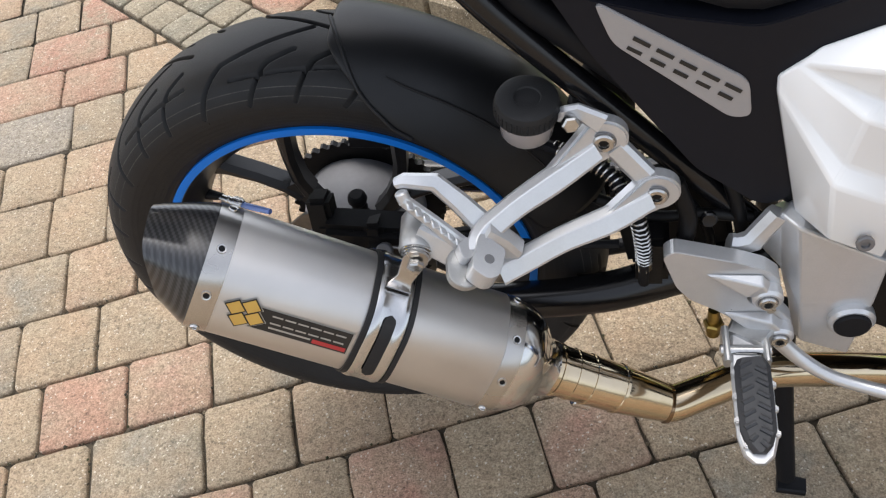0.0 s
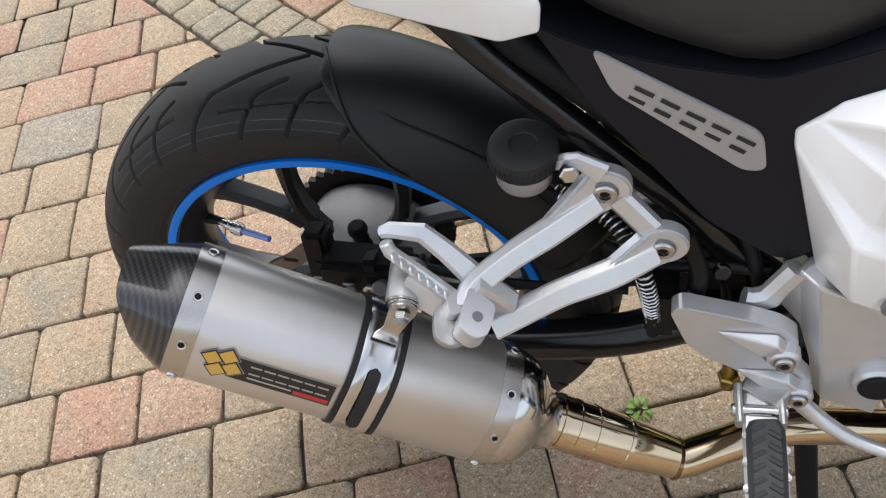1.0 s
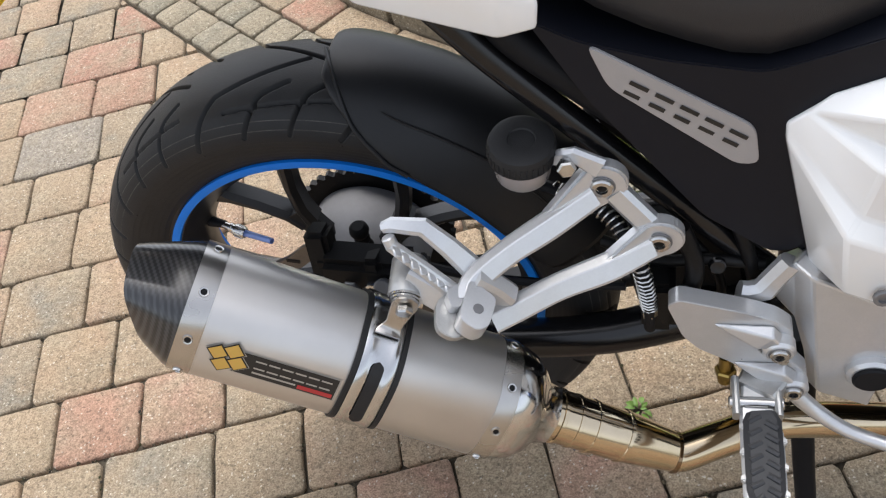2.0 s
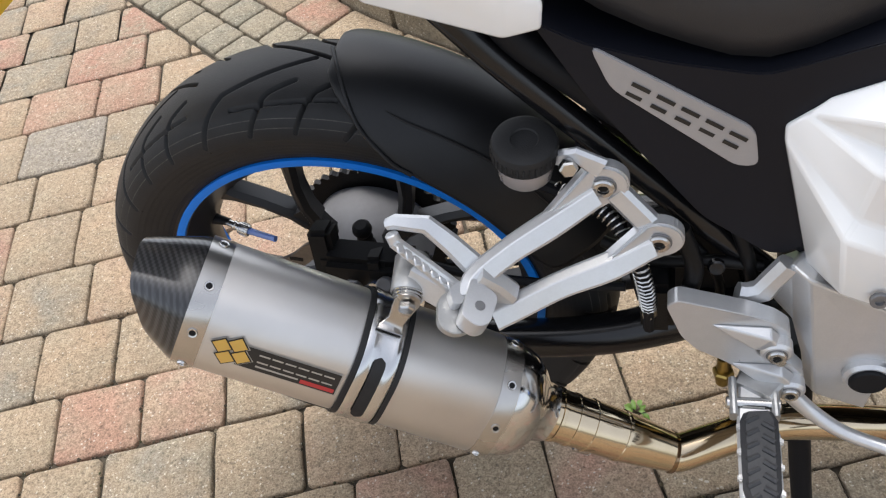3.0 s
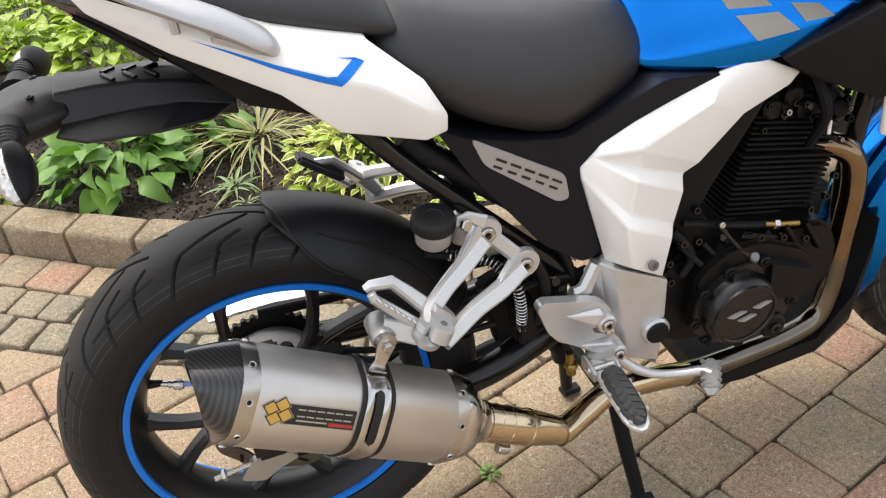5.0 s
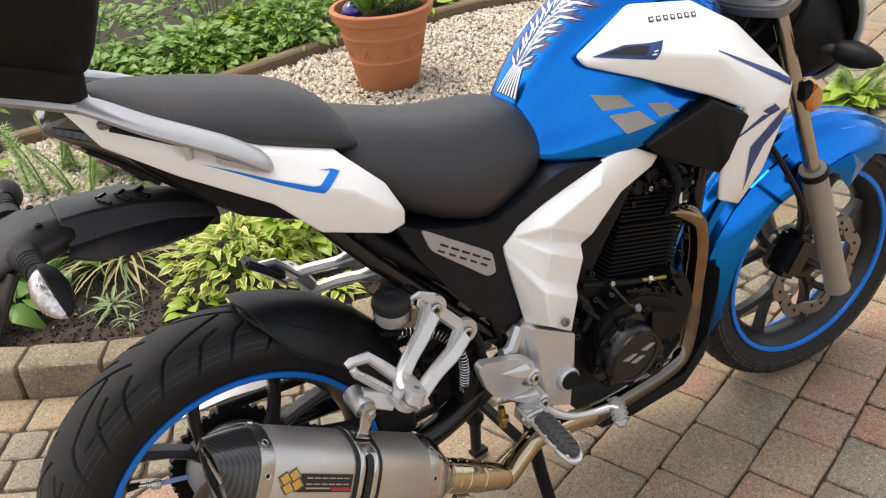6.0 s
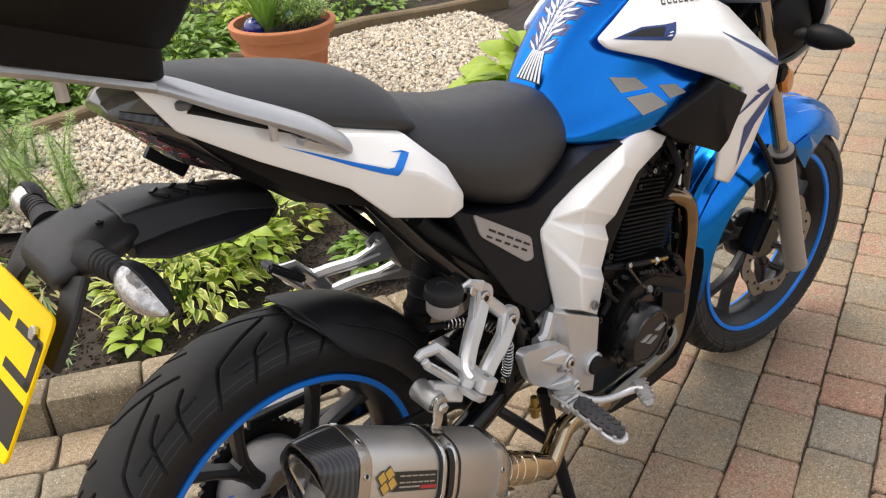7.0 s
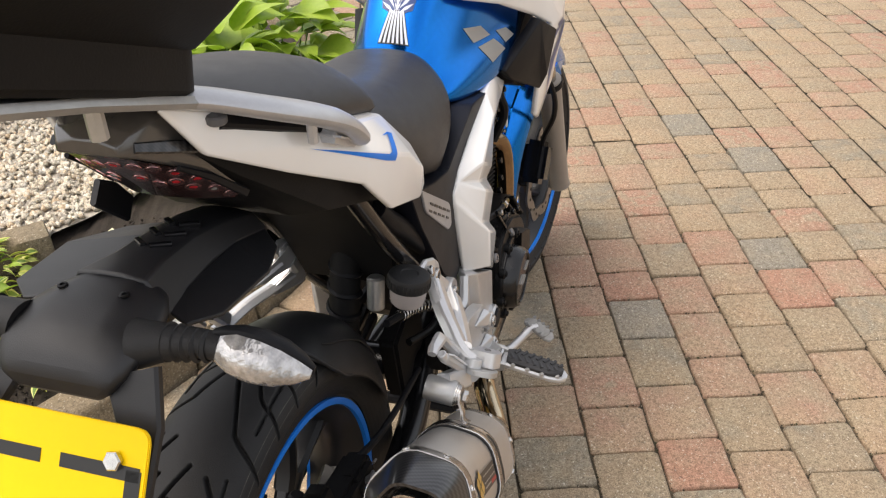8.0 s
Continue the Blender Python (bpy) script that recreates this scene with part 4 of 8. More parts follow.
part("rear_hugger", open_skin([hugger_ring(radians(a), 0.323 + 0.009 * math.sin(radians(a) * 2), hw, d) for a, hw, d in ((81.5, 0.032, 0.004), (79.5, 0.052, 0.012), (76, 0.067, 0.026), (72, 0.078, 0.044), (66, 0.084, 0.064), (58, 0.086, 0.072), (48, 0.086, 0.076), (38, 0.086, 0.08), (28, 0.084, 0.08), (18, 0.08, 0.07))]), M_HUGGER, bike, "matt black plastic hugger over the tyre", sub=1, solid=0.004)
part("hugger_lip", tube([hugger_ring(radians(a), 0.3235 + 0.009 * math.sin(radians(a) * 2), hw, d)[k] for k, (a, hw, d) in zip((7, 5, 3, 1, 0, 0, 0, 0, 0), ((81.8, 0.032, 0.004), (81.0, 0.038, 0.006), (79.6, 0.050, 0.012), (77.0, 0.064, 0.024), (74.5, 0.070, 0.032), (72, 0.0755, 0.044), (69, 0.080, 0.054), (66, 0.0825, 0.063), (62, 0.0845, 0.067)))], 0.0020, 8, 4), M_HUGGER, bike)
part("hugger_crease", tube([hugger_ring(radians(a), 0.3245 + 0.009 * math.sin(radians(a) * 2), hw, d)[2] for a, hw, d in ((70, 0.081, 0.050), (66, 0.084, 0.064), (58, 0.086, 0.072), (48, 0.086, 0.076), (38, 0.086, 0.080), (28, 0.084, 0.080))], (0.0006, 0.0013, 0.0014, 0.0014, 0.0013, 0.0006), 8, 4), M_HUGGER, bike)

# frame tubes
for sd in (-1, 1):
    part("frame_tube", tube([(0.15, sd * 0.095, 0.845), (0.20, sd * 0.098, 0.778), (0.26, sd * 0.10, 0.705), (0.46, sd * 0.105, 0.482), (0.485, sd * 0.10, 0.455)], 0.0125, 12, 5), M_GLOSS, bike, "gloss black subframe tube")
    part("frame_rail", tube([(0.23, sd * 0.09, 0.78), (0.25, sd * 0.095, 0.755), (0.3, sd * 0.1, 0.71), (0.49, sd * 0.105, 0.53)], 0.015, 12, 5), M_BLACK, bike)
    part("down_tube", tube([(0.98, sd * 0.05, 0.80), (0.93, sd * 0.06, 0.5), (0.90, sd * 0.09, 0.25), (0.6, sd * 0.11, 0.24)], 0.015, 10, 5), M_GLOSS, bike)

# black side panel with the badge
SIDE = [(0.262, 0.795), (0.30, 0.772), (0.36, 0.752), (0.43, 0.737), (0.50, 0.760), (0.57, 0.782), (0.68, 0.765), (0.66, 0.73), (0.50, 0.72), (0.46, 0.69), (0.452, 0.66), (0.476, 0.545), (0.45, 0.535), (0.39, 0.585), (0.30, 0.72)]
for sd in (-1, 1):
    part("side_panel", plate(rounded(SIDE, 0.012), sd * 0.1235, sd * 0.06, 0.009), M_SIDE, bike, "satin black side panel")
part("inner_box", plate([(0.27, 0.82), (0.6, 0.82), (0.62, 0.55), (0.46, 0.50), (0.34, 0.70)], -0.055, 0.055, 0.01), M_BLACK, bike)
PLATE = rounded([(0.304, 0.772), (0.426, 0.687), (0.431, 0.648), (0.414, 0.648), (0.318, 0.731)], 0.01)
badge = part("side_badge", plate(PLATE, -0.1262, -0.1225, 0.0010), M_BADGE, bike, "brushed silver badge plate with black marks")
PX, PZ = Vector((0.122, -0.085)).normalized(), Vector((0.085, 0.122)).normalized()
for k in range(5):
    c = Vector((0.3380, 0.7275)) + PX * 0.0222 * k
    for lift, long in ((0.0050, 1.0), (-0.0050, 0.85)):
        q = c + PZ * lift
        quad = [q - PX * 0.0082 * long + PZ * 0.0017, q + PX * 0.0078 * long + PZ * 0.0017, q + PX * 0.0082 * long - PZ * 0.0017, q - PX * 0.0078 * long - PZ * 0.0017]
        part("badge_mark", faces_mesh([(v.x, -0.1266, v.y) for v in quad], [(0, 1, 2, 3)]), M_INK, badge, smooth=False, solid=0.0006)

# white faceted side cover
# corners of the cover: the upper edge, the left edge, the foot, then three stations down each crease
CV = [(0.770, -0.126, 0.745), (0.707, -0.122, 0.780), (0.649, -0.122, 0.771), (0.522, -0.126, 0.736), (0.475, -0.126, 0.717), (0.460, -0.129, 0.703), (0.446, -0.127, 0.690), (0.448, -0.127, 0.674), (0.478, -0.128, 0.532), (0.503, -0.166, 0.533), (0.556, -0.156, 0.495), (0.627, -0.143, 0.744), (0.687, -0.128, 0.705), (0.757, -0.124, 0.728),
      (0.519, -0.153, 0.709), (0.614, -0.142, 0.658), (0.524, -0.143, 0.675), (0.592, -0.138, 0.645), (0.512, -0.158, 0.667), (0.586, -0.151, 0.626), (0.506, -0.152, 0.614), (0.576, -0.146, 0.573), (0.495, -0.168, 0.605), (0.567, -0.160, 0.562)]
CF = [(0, 1, 2, 11, 12, 13), (2, 3, 14, 11), (11, 14, 15, 12), (3, 4, 5, 14), (5, 16, 14), (14, 16, 17, 15), (5, 18, 16), (16, 18, 19, 17), (5, 6, 20, 18), (18, 20, 21, 19), (6, 7, 22, 20), (20, 22, 23, 21), (7, 8, 9, 22), (22, 9, 10, 23)]
for sd in (1, -1):
    bm = faces_mesh(CV, CF)
    if sd < 0:
        bm = mirrored(bm)
    part("side_cover", bm, M_WHITE, bike, "gloss white faceted side cover", solid=0.012, bevel=0.003, crease=9)
part("inner_cover", plate([(0.565, 0.60), (0.60, 0.655), (0.70, 0.725), (0.745, 0.735), (0.70, 0.665), (0.655, 0.60), (0.62, 0.54), (0.575, 0.52)], -0.118, -0.10, 0.004), M_DARK, bike, "matt black panel behind the side cover")
part("cover_screw", bolt_head((0.533, -0.1665, 0.531), (0, -1, 0.2), 0.008, 0.004), M_CLAMP, bike)

# silver frame plate, heel plate and their bolts
FV = [(0.446, -0.128, 0.506), (0.466, -0.136, 0.537), (0.480, -0.150, 0.533), (0.566, -0.153, 0.485), (0.563, -0.154, 0.425), (0.552, -0.156, 0.338), (0.503, -0.156, 0.361), (0.493, -0.146, 0.366), (0.485, -0.142, 0.415), (0.472, -0.138, 0.463), (0.456, -0.130, 0.480), (0.494, -0.155, 0.425)]
FF = [(0, 1, 9, 10), (1, 2, 11, 8, 9), (8, 11, 6, 7), (2, 3, 4, 11), (4, 5, 6, 11)]
for sd in (-1, 1):
    bm = faces_mesh(FV, FF)
    part("frame_plate", bm if sd < 0 else mirrored(bm), M_SILVER, bike, "silver-painted cast frame plate", smooth=False, solid=0.03, bevel=0.004)
part("pivot_cap", knob((0.545, -0.148, 0.402), (0, -1, 0), 0.0225, 0.016), M_SILVER, bike)
part("pivot_plug", knob((0.545, -0.160, 0.402), (0, -1, 0), 0.0175, 0.008, 24), M_BLACK, bike, "black plastic pivot plug")
heel = part("heel_plate", plate(rounded([(0.360, 0.512), (0.370, 0.521), (0.433, 0.502), (0.455, 0.492), (0.469, 0.478), (0.471, 0.458), (0.461, 0.445), (0.440, 0.452), (0.444, 0.441), (0.474, 0.428), (0.489, 0.406), (0.484, 0.386), (0.468, 0.380), (0.442, 0.404), (0.414, 0.428), (0.388, 0.446), (0.374, 0.466)], 0.005), -0.166, -0.148, 0.0035), M_SILVER, bike, "silver cast heel plate")
for tip, top, low, end in (((0.396, 0.489), (0.452, 0.487), (0.430, 0.462), (0.463, 0.472)), ((0.417, 0.428), (0.466, 0.428), (0.442, 0.403), (0.480, 0.412))):
    verts = [(tip[0], -0.1662, tip[1]), (top[0], -0.1665, top[1]), (end[0], -0.1665, end[1]), (low[0], -0.1665, low[1]), (top[0], -0.178, top[1] - 0.005), (end[0], -0.179, end[1] - 0.006), (low[0] + 0.008, -0.178, low[1] + 0.004)]
    part("heel_rib", faces_mesh(verts, [(0, 1, 4), (1, 2, 5, 4), (0, 4, 6), (4, 5, 6), (0, 6, 3), (6, 5, 2, 3), (3, 2, 1, 0)]), M_SILVER, heel, smooth=False, bevel=0.0018)
for x, z in ((0.458, 0.461), (0.475, 0.399)):
    part("heel_boss", knob((x, -0.163, z), (0, -1, 0), 0.0145, 0.017, 24), M_SILVER, heel)
    socket_bolt((x, -0.1795, z), (0, -1, 0.05), 0.0085, heel, "heel_bolt")
part("return_pin", knob((0.464, -0.165, 0.437), (0, -1, 0), 0.005, 0.008, 12), M_STEEL, heel)
part("frame_lug", bar([(0.423, -0.136, 0.498), (0.432, -0.136, 0.495), (0.445, -0.136, 0.501), (0.453, -0.134, 0.516), (0.465, -0.131, 0.534)], (0.020, 0.024, 0.025, 0.022, 0.022), 0.018, (0.1, -1, 0.1), 0.006), M_SILVER, bike, "silver cast lug of the frame plate")

# rider's footrest, brake pedal
peg = part("footrest", bar([(0.441, -0.178, 0.402), (0.442, -0.205, 0.398), (0.445, -0.225, 0.394), (0.446, -0.280, 0.382), (0.446, -0.298, 0.378), (0.446, -0.305, 0.376)], (0.026, 0.032, 0.0385, 0.038, 0.028, 0.012), 0.010, (0, 0.2, 1)), M_SILVER, bike, "silver footrest with a black rubber pad")
clevis = part("footrest_bracket", bar([(0.466, -0.150, 0.398), (0.452, -0.166, 0.402), (0.441, -0.186, 0.402)], (0.040, 0.044, 0.038), 0.020, (0, 0.15, 1)), M_ALLOY, bike, "cast clevis of the footrest")
for x in (0.4225, 0.4600):
    part("clevis_cheek", bar([(x, -0.172, 0.402), (x, -0.190, 0.401), (x + 0.001, -0.209, 0.399)], (0.022, 0.024, 0.016), 0.007, (1, 0, 0)), M_ALLOY, clevis)
part("footrest_pin", knob((0.416, -0.196, 0.403), (1, 0, 0), 0.006, 0.050), M_STEEL, peg)
part("clevis_web", box((0.026, 0.012, 0.014), 0.003, Matrix.Translation((0.441, -0.199, 0.399))), M_ALLOY, peg)
part("rubber_pad", bar([(0.444, -0.208, 0.405), (0.4450, -0.216, 0.404), (0.4457, -0.250, 0.397), (0.446, -0.278, 0.391), (0.446, -0.292, 0.388), (0.446, -0.299, 0.386)], (0.026, 0.034, 0.034, 0.033, 0.024, 0.012), 0.014, (0, 0.2, 1), 0.005), M_PADRUBBER, peg, "black rubber pad with slanting ribs")
for k in range(7):
    y = -0.217 - k * 0.0118
    z = 0.4115 + (y + 0.208) * 0.205
    for sx in (-1, 1):
        w = 0.0125 if k < 6 else 0.008
        part("pad_rib", bar([(0.4455 + sx * 0.002, y - 0.003 * sx, z + 0.0005), (0.4455 + sx * w, y - 0.003 * sx - 0.006, z)], 0.0055, 0.005, (0, 0.2, 1), 0.0018), M_PADRUBBER, peg)
        if k % 2 == (0 if sx < 0 else 1):
            part("edge_tooth", box((0.005, 0.007, 0.008), 0.0015, Matrix.Translation((0.4455 + sx * (0.0180 if k < 6 else 0.0115), y - 0.004, z - 0.009))), M_SILVER, peg)
pedal = part("brake_pedal", tube([(0.47, -0.168, 0.392), (0.50, -0.178, 0.362), (0.53, -0.190, 0.348), (0.565, -0.202, 0.346), (0.590, -0.214, 0.351), (0.600, -0.226, 0.351)], (0.009, 0.008, 0.007, 0.007, 0.008, 0.008), 10, 5), M_SILVER, bike, "cast silver brake pedal")
part("pedal_tread", bar([(0.611, -0.204, 0.355), (0.606, -0.212, 0.356), (0.596, -0.230, 0.353), (0.585, -0.249, 0.346), (0.581, -0.256, 0.342)], (0.012, 0.024, 0.027, 0.024, 0.012), 0.007, (0, 0.2, 1), 0.0025), M_TREAD, pedal)
for k in range(9):
    q = Vector((0.6065, -0.211, 0.3595)).lerp(Vector((0.5855, -0.248, 0.3500)), k / 8)
    part("pedal_groove", bar([q - Vector((0.0088, -0.0053, 0)), q + Vector((0.0088, -0.0053, 0))], 0.0022, 0.0022, (0, 0.2, 1), 0.0004), M_TREAD, pedal)
for k in range(5):
    q = Vector((0.606, -0.212, 0.3605)).lerp(Vector((0.586, -0.247, 0.3515)), k / 4)
    for sx in (-1, 1):
        part("pedal_tooth", box((0.007, 0.0045, 0.006), 0.001, Matrix.Translation(q + Vector((0.0098, -0.0059, 0)) * sx) @ Matrix.Rotation(radians(-30), 4, "Z")), M_TREAD, pedal)
part("brake_switch", tube([(0.416, -0.138, 0.392), (0.417, -0.140, 0.352)], (0.006, 0.0075), 10, 3), M_BRASS, bike, "brass brake light switch")
part("switch_nut", knob((0.417, -0.140, 0.364), (0, 0, 1), 0.011, 0.010, 6), M_BRASS, bike)
part("spring_guard", coil([(0.262, -0.098, 0.594), (0.294, -0.110, 0.588), (0.318, -0.128, 0.580), (0.332, -0.148, 0.566), (0.339, -0.154, 0.545), (0.343, -0.150, 0.508), (0.344, -0.144, 0.482)], 0.0076, 0.0012, 0.0062), M_STEEL, bike, "steel spring guard round the brake hose")
part("hose_union", knob((0.344, -0.143, 0.468), (0, 0, 1), 0.008, 0.012, 6), M_STEEL, bike)
part("brake_hose", tube([(0.235, -0.09, 0.60), (0.262, -0.098, 0.594), (0.294, -0.110, 0.588), (0.318, -0.128, 0.580), (0.332, -0.148, 0.566), (0.339, -0.154, 0.545), (0.343, -0.150, 0.505), (0.344, -0.142, 0.445)], 0.0058, 8, 5), M_BLACK, bike)
part("master_cylinder", box((0.032, 0.04, 0.07), 0.006, Matrix.Translation((0.352, -0.125, 0.475))), M_ENGINE, bike)
part("swing_guard", plate([(0.31, 0.50), (0.42, 0.54), (0.44, 0.42), (0.33, 0.38)], -0.070, -0.04, 0.006), M_DARK, bike)
for pts, r in (([(0.372, -0.128, 0.575), (0.384, -0.135, 0.535), (0.380, -0.138, 0.500), (0.366, -0.136, 0.468)], 0.0085), ([(0.300, -0.095, 0.520), (0.350, -0.112, 0.512), (0.400, -0.118, 0.520), (0.445, -0.116, 0.512)], 0.006), ([(0.350, -0.100, 0.560), (0.392, -0.108, 0.520), (0.410, -0.112, 0.470), (0.400, -0.115, 0.425)], 0.005), ([(0.415, -0.112, 0.580), (0.430, -0.118, 0.530), (0.440, -0.116, 0.480)], 0.007)):
    part("frame_hose", tube(pts, r, 10, 6), M_ENGINE, bike)
for x, y, z in ((0.404, -0.122, 0.520), (0.378, -0.140, 0.505)):
    part("hose_clip", knob((x, y, z), (0, -1, 0.3), 0.008, 0.008, 10), M_GLOSS, bike)

# passenger footrest hanger, a cast frame of two arms
def hanger(sd):
    off = 0.042 if sd > 0 else 0.0
    y = lambda v: sd * v - off
    flip = (lambda bm: bm) if sd < 0 else (lambda bm: shifted(mirrored(bm), -off))
    h = part("passenger_hanger", flip(cast_bar([(0.302, -0.140, 0.630), (0.264, -0.163, 0.617), (0.232, -0.185, 0.609), (0.206, -0.206, 0.598), (0.203, -0.222, 0.591)], (0.022, 0.0250, 0.0230, 0.0235, 0.025), 0.019, (0.15, -0.62, 0.78))), M_SILVER, bike, "cast silver passenger footrest hanger", crease=9)
    part("hanger_arm", flip(cast_bar([(0.348, -0.150, 0.577), (0.312, -0.168, 0.570), (0.272, -0.186, 0.566), (0.236, -0.202, 0.556), (0.214, -0.212, 0.552)], (0.022, 0.0260, 0.0240, 0.0245, 0.027), 0.019, (0.15, -0.62, 0.78))), M_SILVER, h, crease=9)
    part("hanger_eye", flip(teardrop((0.309, 0.638), 0.0215, (0.262, 0.616), 0.018, -0.1375, -0.124, -0.62)), M_SILVER, h)
    part("arm_eye", flip(teardrop((0.354, 0.581), 0.0215, (0.306, 0.568), 0.018, -0.1485, -0.134, -0.62)), M_SILVER, h)
    part("hanger_link", flip(bar([(0.318, -0.131, 0.626), (0.346, -0.139, 0.593)], 0.021, 0.016, (0, -1, 0.2), 0.004)), M_SILVER, h)
    part("hanger_tail", flip(bar([(0.308, -0.134, 0.655), (0.288, -0.131, 0.668), (0.270, -0.126, 0.660)], (0.020, 0.014, 0.014), 0.009, (0, -1, 0.2), 0.003)), M_SILVER, h)
    for x, yy, z in ((0.309, 0.1380, 0.638), (0.354, 0.1490, 0.581)):
        socket_bolt((x, y(yy), z), (0, sd, 0.0), 0.0098, h, "hanger_bolt")
    joint = [(0.197, -0.208), (0.224, -0.220), (0.221, -0.250), (0.211, -0.257), (0.194, -0.250)]
    lean = Matrix.Translation((0.207, -0.232, 0.592)) @ Matrix.Rotation(radians(26), 4, "Y") @ Matrix.Rotation(radians(4), 4, "X") @ Matrix.Scale(0.94, 4) @ Matrix.Translation((-0.207, 0.232, -0.592))

    def leant(bm):
        bm.transform(lean)
        return flip(bm)
    part("rest_joint", leant(prism(rounded(joint, 0.006), 0.581, 0.6025, 0.003)), M_SILVER, h)
    part("rest_clevis", leant(prism(rounded([(0.174, -0.226), (0.186, -0.212), (0.205, -0.215), (0.214, -0.246), (0.196, -0.259), (0.180, -0.254)], 0.010), 0.572, 0.580, 0.0025)), M_ALLOY, h)
    part("clevis_top", leant(prism(rounded([(0.180, -0.222), (0.188, -0.210), (0.197, -0.212), (0.196, -0.232), (0.188, -0.236)], 0.005), 0.580, 0.592, 0.003)), M_SILVER, h)
    part("rest_pin", leant(knob((0.209, -0.236, 0.6020), (0, 0, 1), 0.0048, 0.0016, 16)), M_CLAMP, h)
    part("hanger_web", flip(bar([(0.203, -0.206, 0.602), (0.216, -0.202, 0.585), (0.227, -0.198, 0.567)], (0.024, 0.027, 0.024), 0.020, (-0.5, -0.6, 0.6), 0.004)), M_SILVER, h)
    part("passenger_rest", flip(bar([(0.134, -0.188, 0.645), (0.141, -0.188, 0.648), (0.167, -0.188, 0.645), (0.184, -0.190, 0.624), (0.203, -0.195, 0.599)], (0.010, 0.013, 0.016, 0.018, 0.021), 0.012, (0.2, -0.55, 0.8), 0.003)), M_SILVER, h, "folded silver passenger footrest")
    part("rest_bar", flip(bar([(0.140, -0.201, 0.638), (0.163, -0.205, 0.613), (0.187, -0.210, 0.585)], (0.011, 0.0125, 0.015), 0.012, (0.2, -0.6, 0.75), 0.003)), M_SILVER, h)
    part("rest_tip", flip(knob((0.1385, -0.198, 0.645), (0.3, -0.3, -1), 0.006, 0.012, 14)), M_SILVER, h)
    for k in range(7):
        t = k / 6
        q = Vector((0.147 + 0.036 * t, -0.2080 - 0.004 * t, 0.6375 - 0.042 * t))
        part("rest_tooth", flip(box((0.0028, 0.010, 0.0075), 0.001, Matrix.Translation(q) @ Matrix.Rotation(radians(-42), 4, "Y") @ Matrix.Rotation(radians(30), 4, "X"), 1)), M_SILVER, h)
    if sd > 0:
        part("rest_rubber", box((0.080, 0.030, 0.014), 0.004, Matrix.Translation((0.148, 0.146, 0.640)) @ Matrix.Rotation(radians(40), 4, "Y")), M_PADRUBBER, h, "black rubber pad of the footrest")
    return h


def shifted(bm, dy):
    bmesh.ops.translate(bm, vec=(0, dy, 0), verts=bm.verts)
    return bm


hanger(-1)
hanger(1)

# brake fluid reservoir
RA = Vector((0.12, -0.12, 1)).normalized()
res = part("fluid_reservoir", lathe([(0.0, -0.024), (0.020, -0.024), (0.0235, -0.019), (0.0255, 0.004), (0.0, 0.004)], RA, (0.244, -0.122, 0.659), 28), M_FLUID, bike, "clear fluid reservoir with a black cap")
part("cap", lathe([(0.0, 0.015), (0.011, 0.015), (0.012, 0.0165), (0.0235, 0.0165), (0.0268, 0.0148), (0.0285, 0.011), (0.0285, -0.002), (0.027, -0.004), (0.0, -0.004)], RA, (0.244, -0.122, 0.664), 40), M_RUBBER, res, "ribbed black screw cap")
part("hose_nipple", tube([(0.245, -0.119, 0.640), (0.25, -0.117, 0.626)], 0.004, 8, 2), M_BRASS, res)
for k in range(36):
    a = k * math.tau / 36
    RB = RA.orthogonal().normalized()
    RC = RA.cross(RB)
    d = RB * math.cos(a) + RC * math.sin(a)
    part("cap_rib", box((0.0014, 0.0014, 0.010), 0, Matrix.Translation(Vector((0.244, -0.122, 0.664)) + RA * 0.0045 + d * 0.0284) @ RA.to_track_quat("Z", "Y").to_matrix().to_4x4()), M_RUBBER, res)
part("reservoir_screw", knob((0.281, -0.135, 0.661), (0.2, -1, 0.2), 0.008, 0.01, 6), M_STEEL, res)

# ---- exhaust silencer ----
EU = Vector((0.834, 0.049, -0.55)).normalized()
EV = Vector((0.049, -0.998, 0)).normalized()
EV = (EV - EU * EV.dot(EU)).normalized()
EW = EV.cross(EU).normalized()
if EW.z < 0:
    EW = -EW
EN = Vector((0.243, -0.213, 0.397))
CAN = rounded([(0.0664 * math.cos(radians(a)), 0.0664 * math.sin(radians(a)) * 1.03) for a in (50, 110, 170, 230, 290, 350)], 0.024, 5)


def can_ring(u, k=1.0, tilt=0.0, dv=0.0, dw=0.0):
    return [EN + EU * (u + tilt * w) + EV * (v * k + dv) + EW * (w * k + dw) for v, w in CAN]


silencer = part("silencer", loft([can_ring(-0.356), can_ring(-0.355, 1.004), can_ring(-0.054, 1.004), can_ring(-0.052, 0.98)]), M_CAN, bike, "brushed stainless exhaust silencer")
part("neck_cone", loft([can_ring(-0.053, 0.985), can_ring(-0.045, 0.97), can_ring(-0.032, 0.90), can_ring(-0.020, 0.76), can_ring(-0.010, 0.56), can_ring(0.004, 0.50)]), M_CHROME, silencer, "chromed neck of the silencer")
for u0, u1, k in ((-0.357, -0.3365, 1.013), (-0.071, -0.053, 1.013)):
    part("end_band", loft([can_ring(u0, k - 0.012), can_ring(u0, k), can_ring(u1 - 0.001, k), can_ring(u1, k - 0.004), can_ring(u1, k - 0.012)], caps=False), M_BAND, silencer, "polished steel end band")
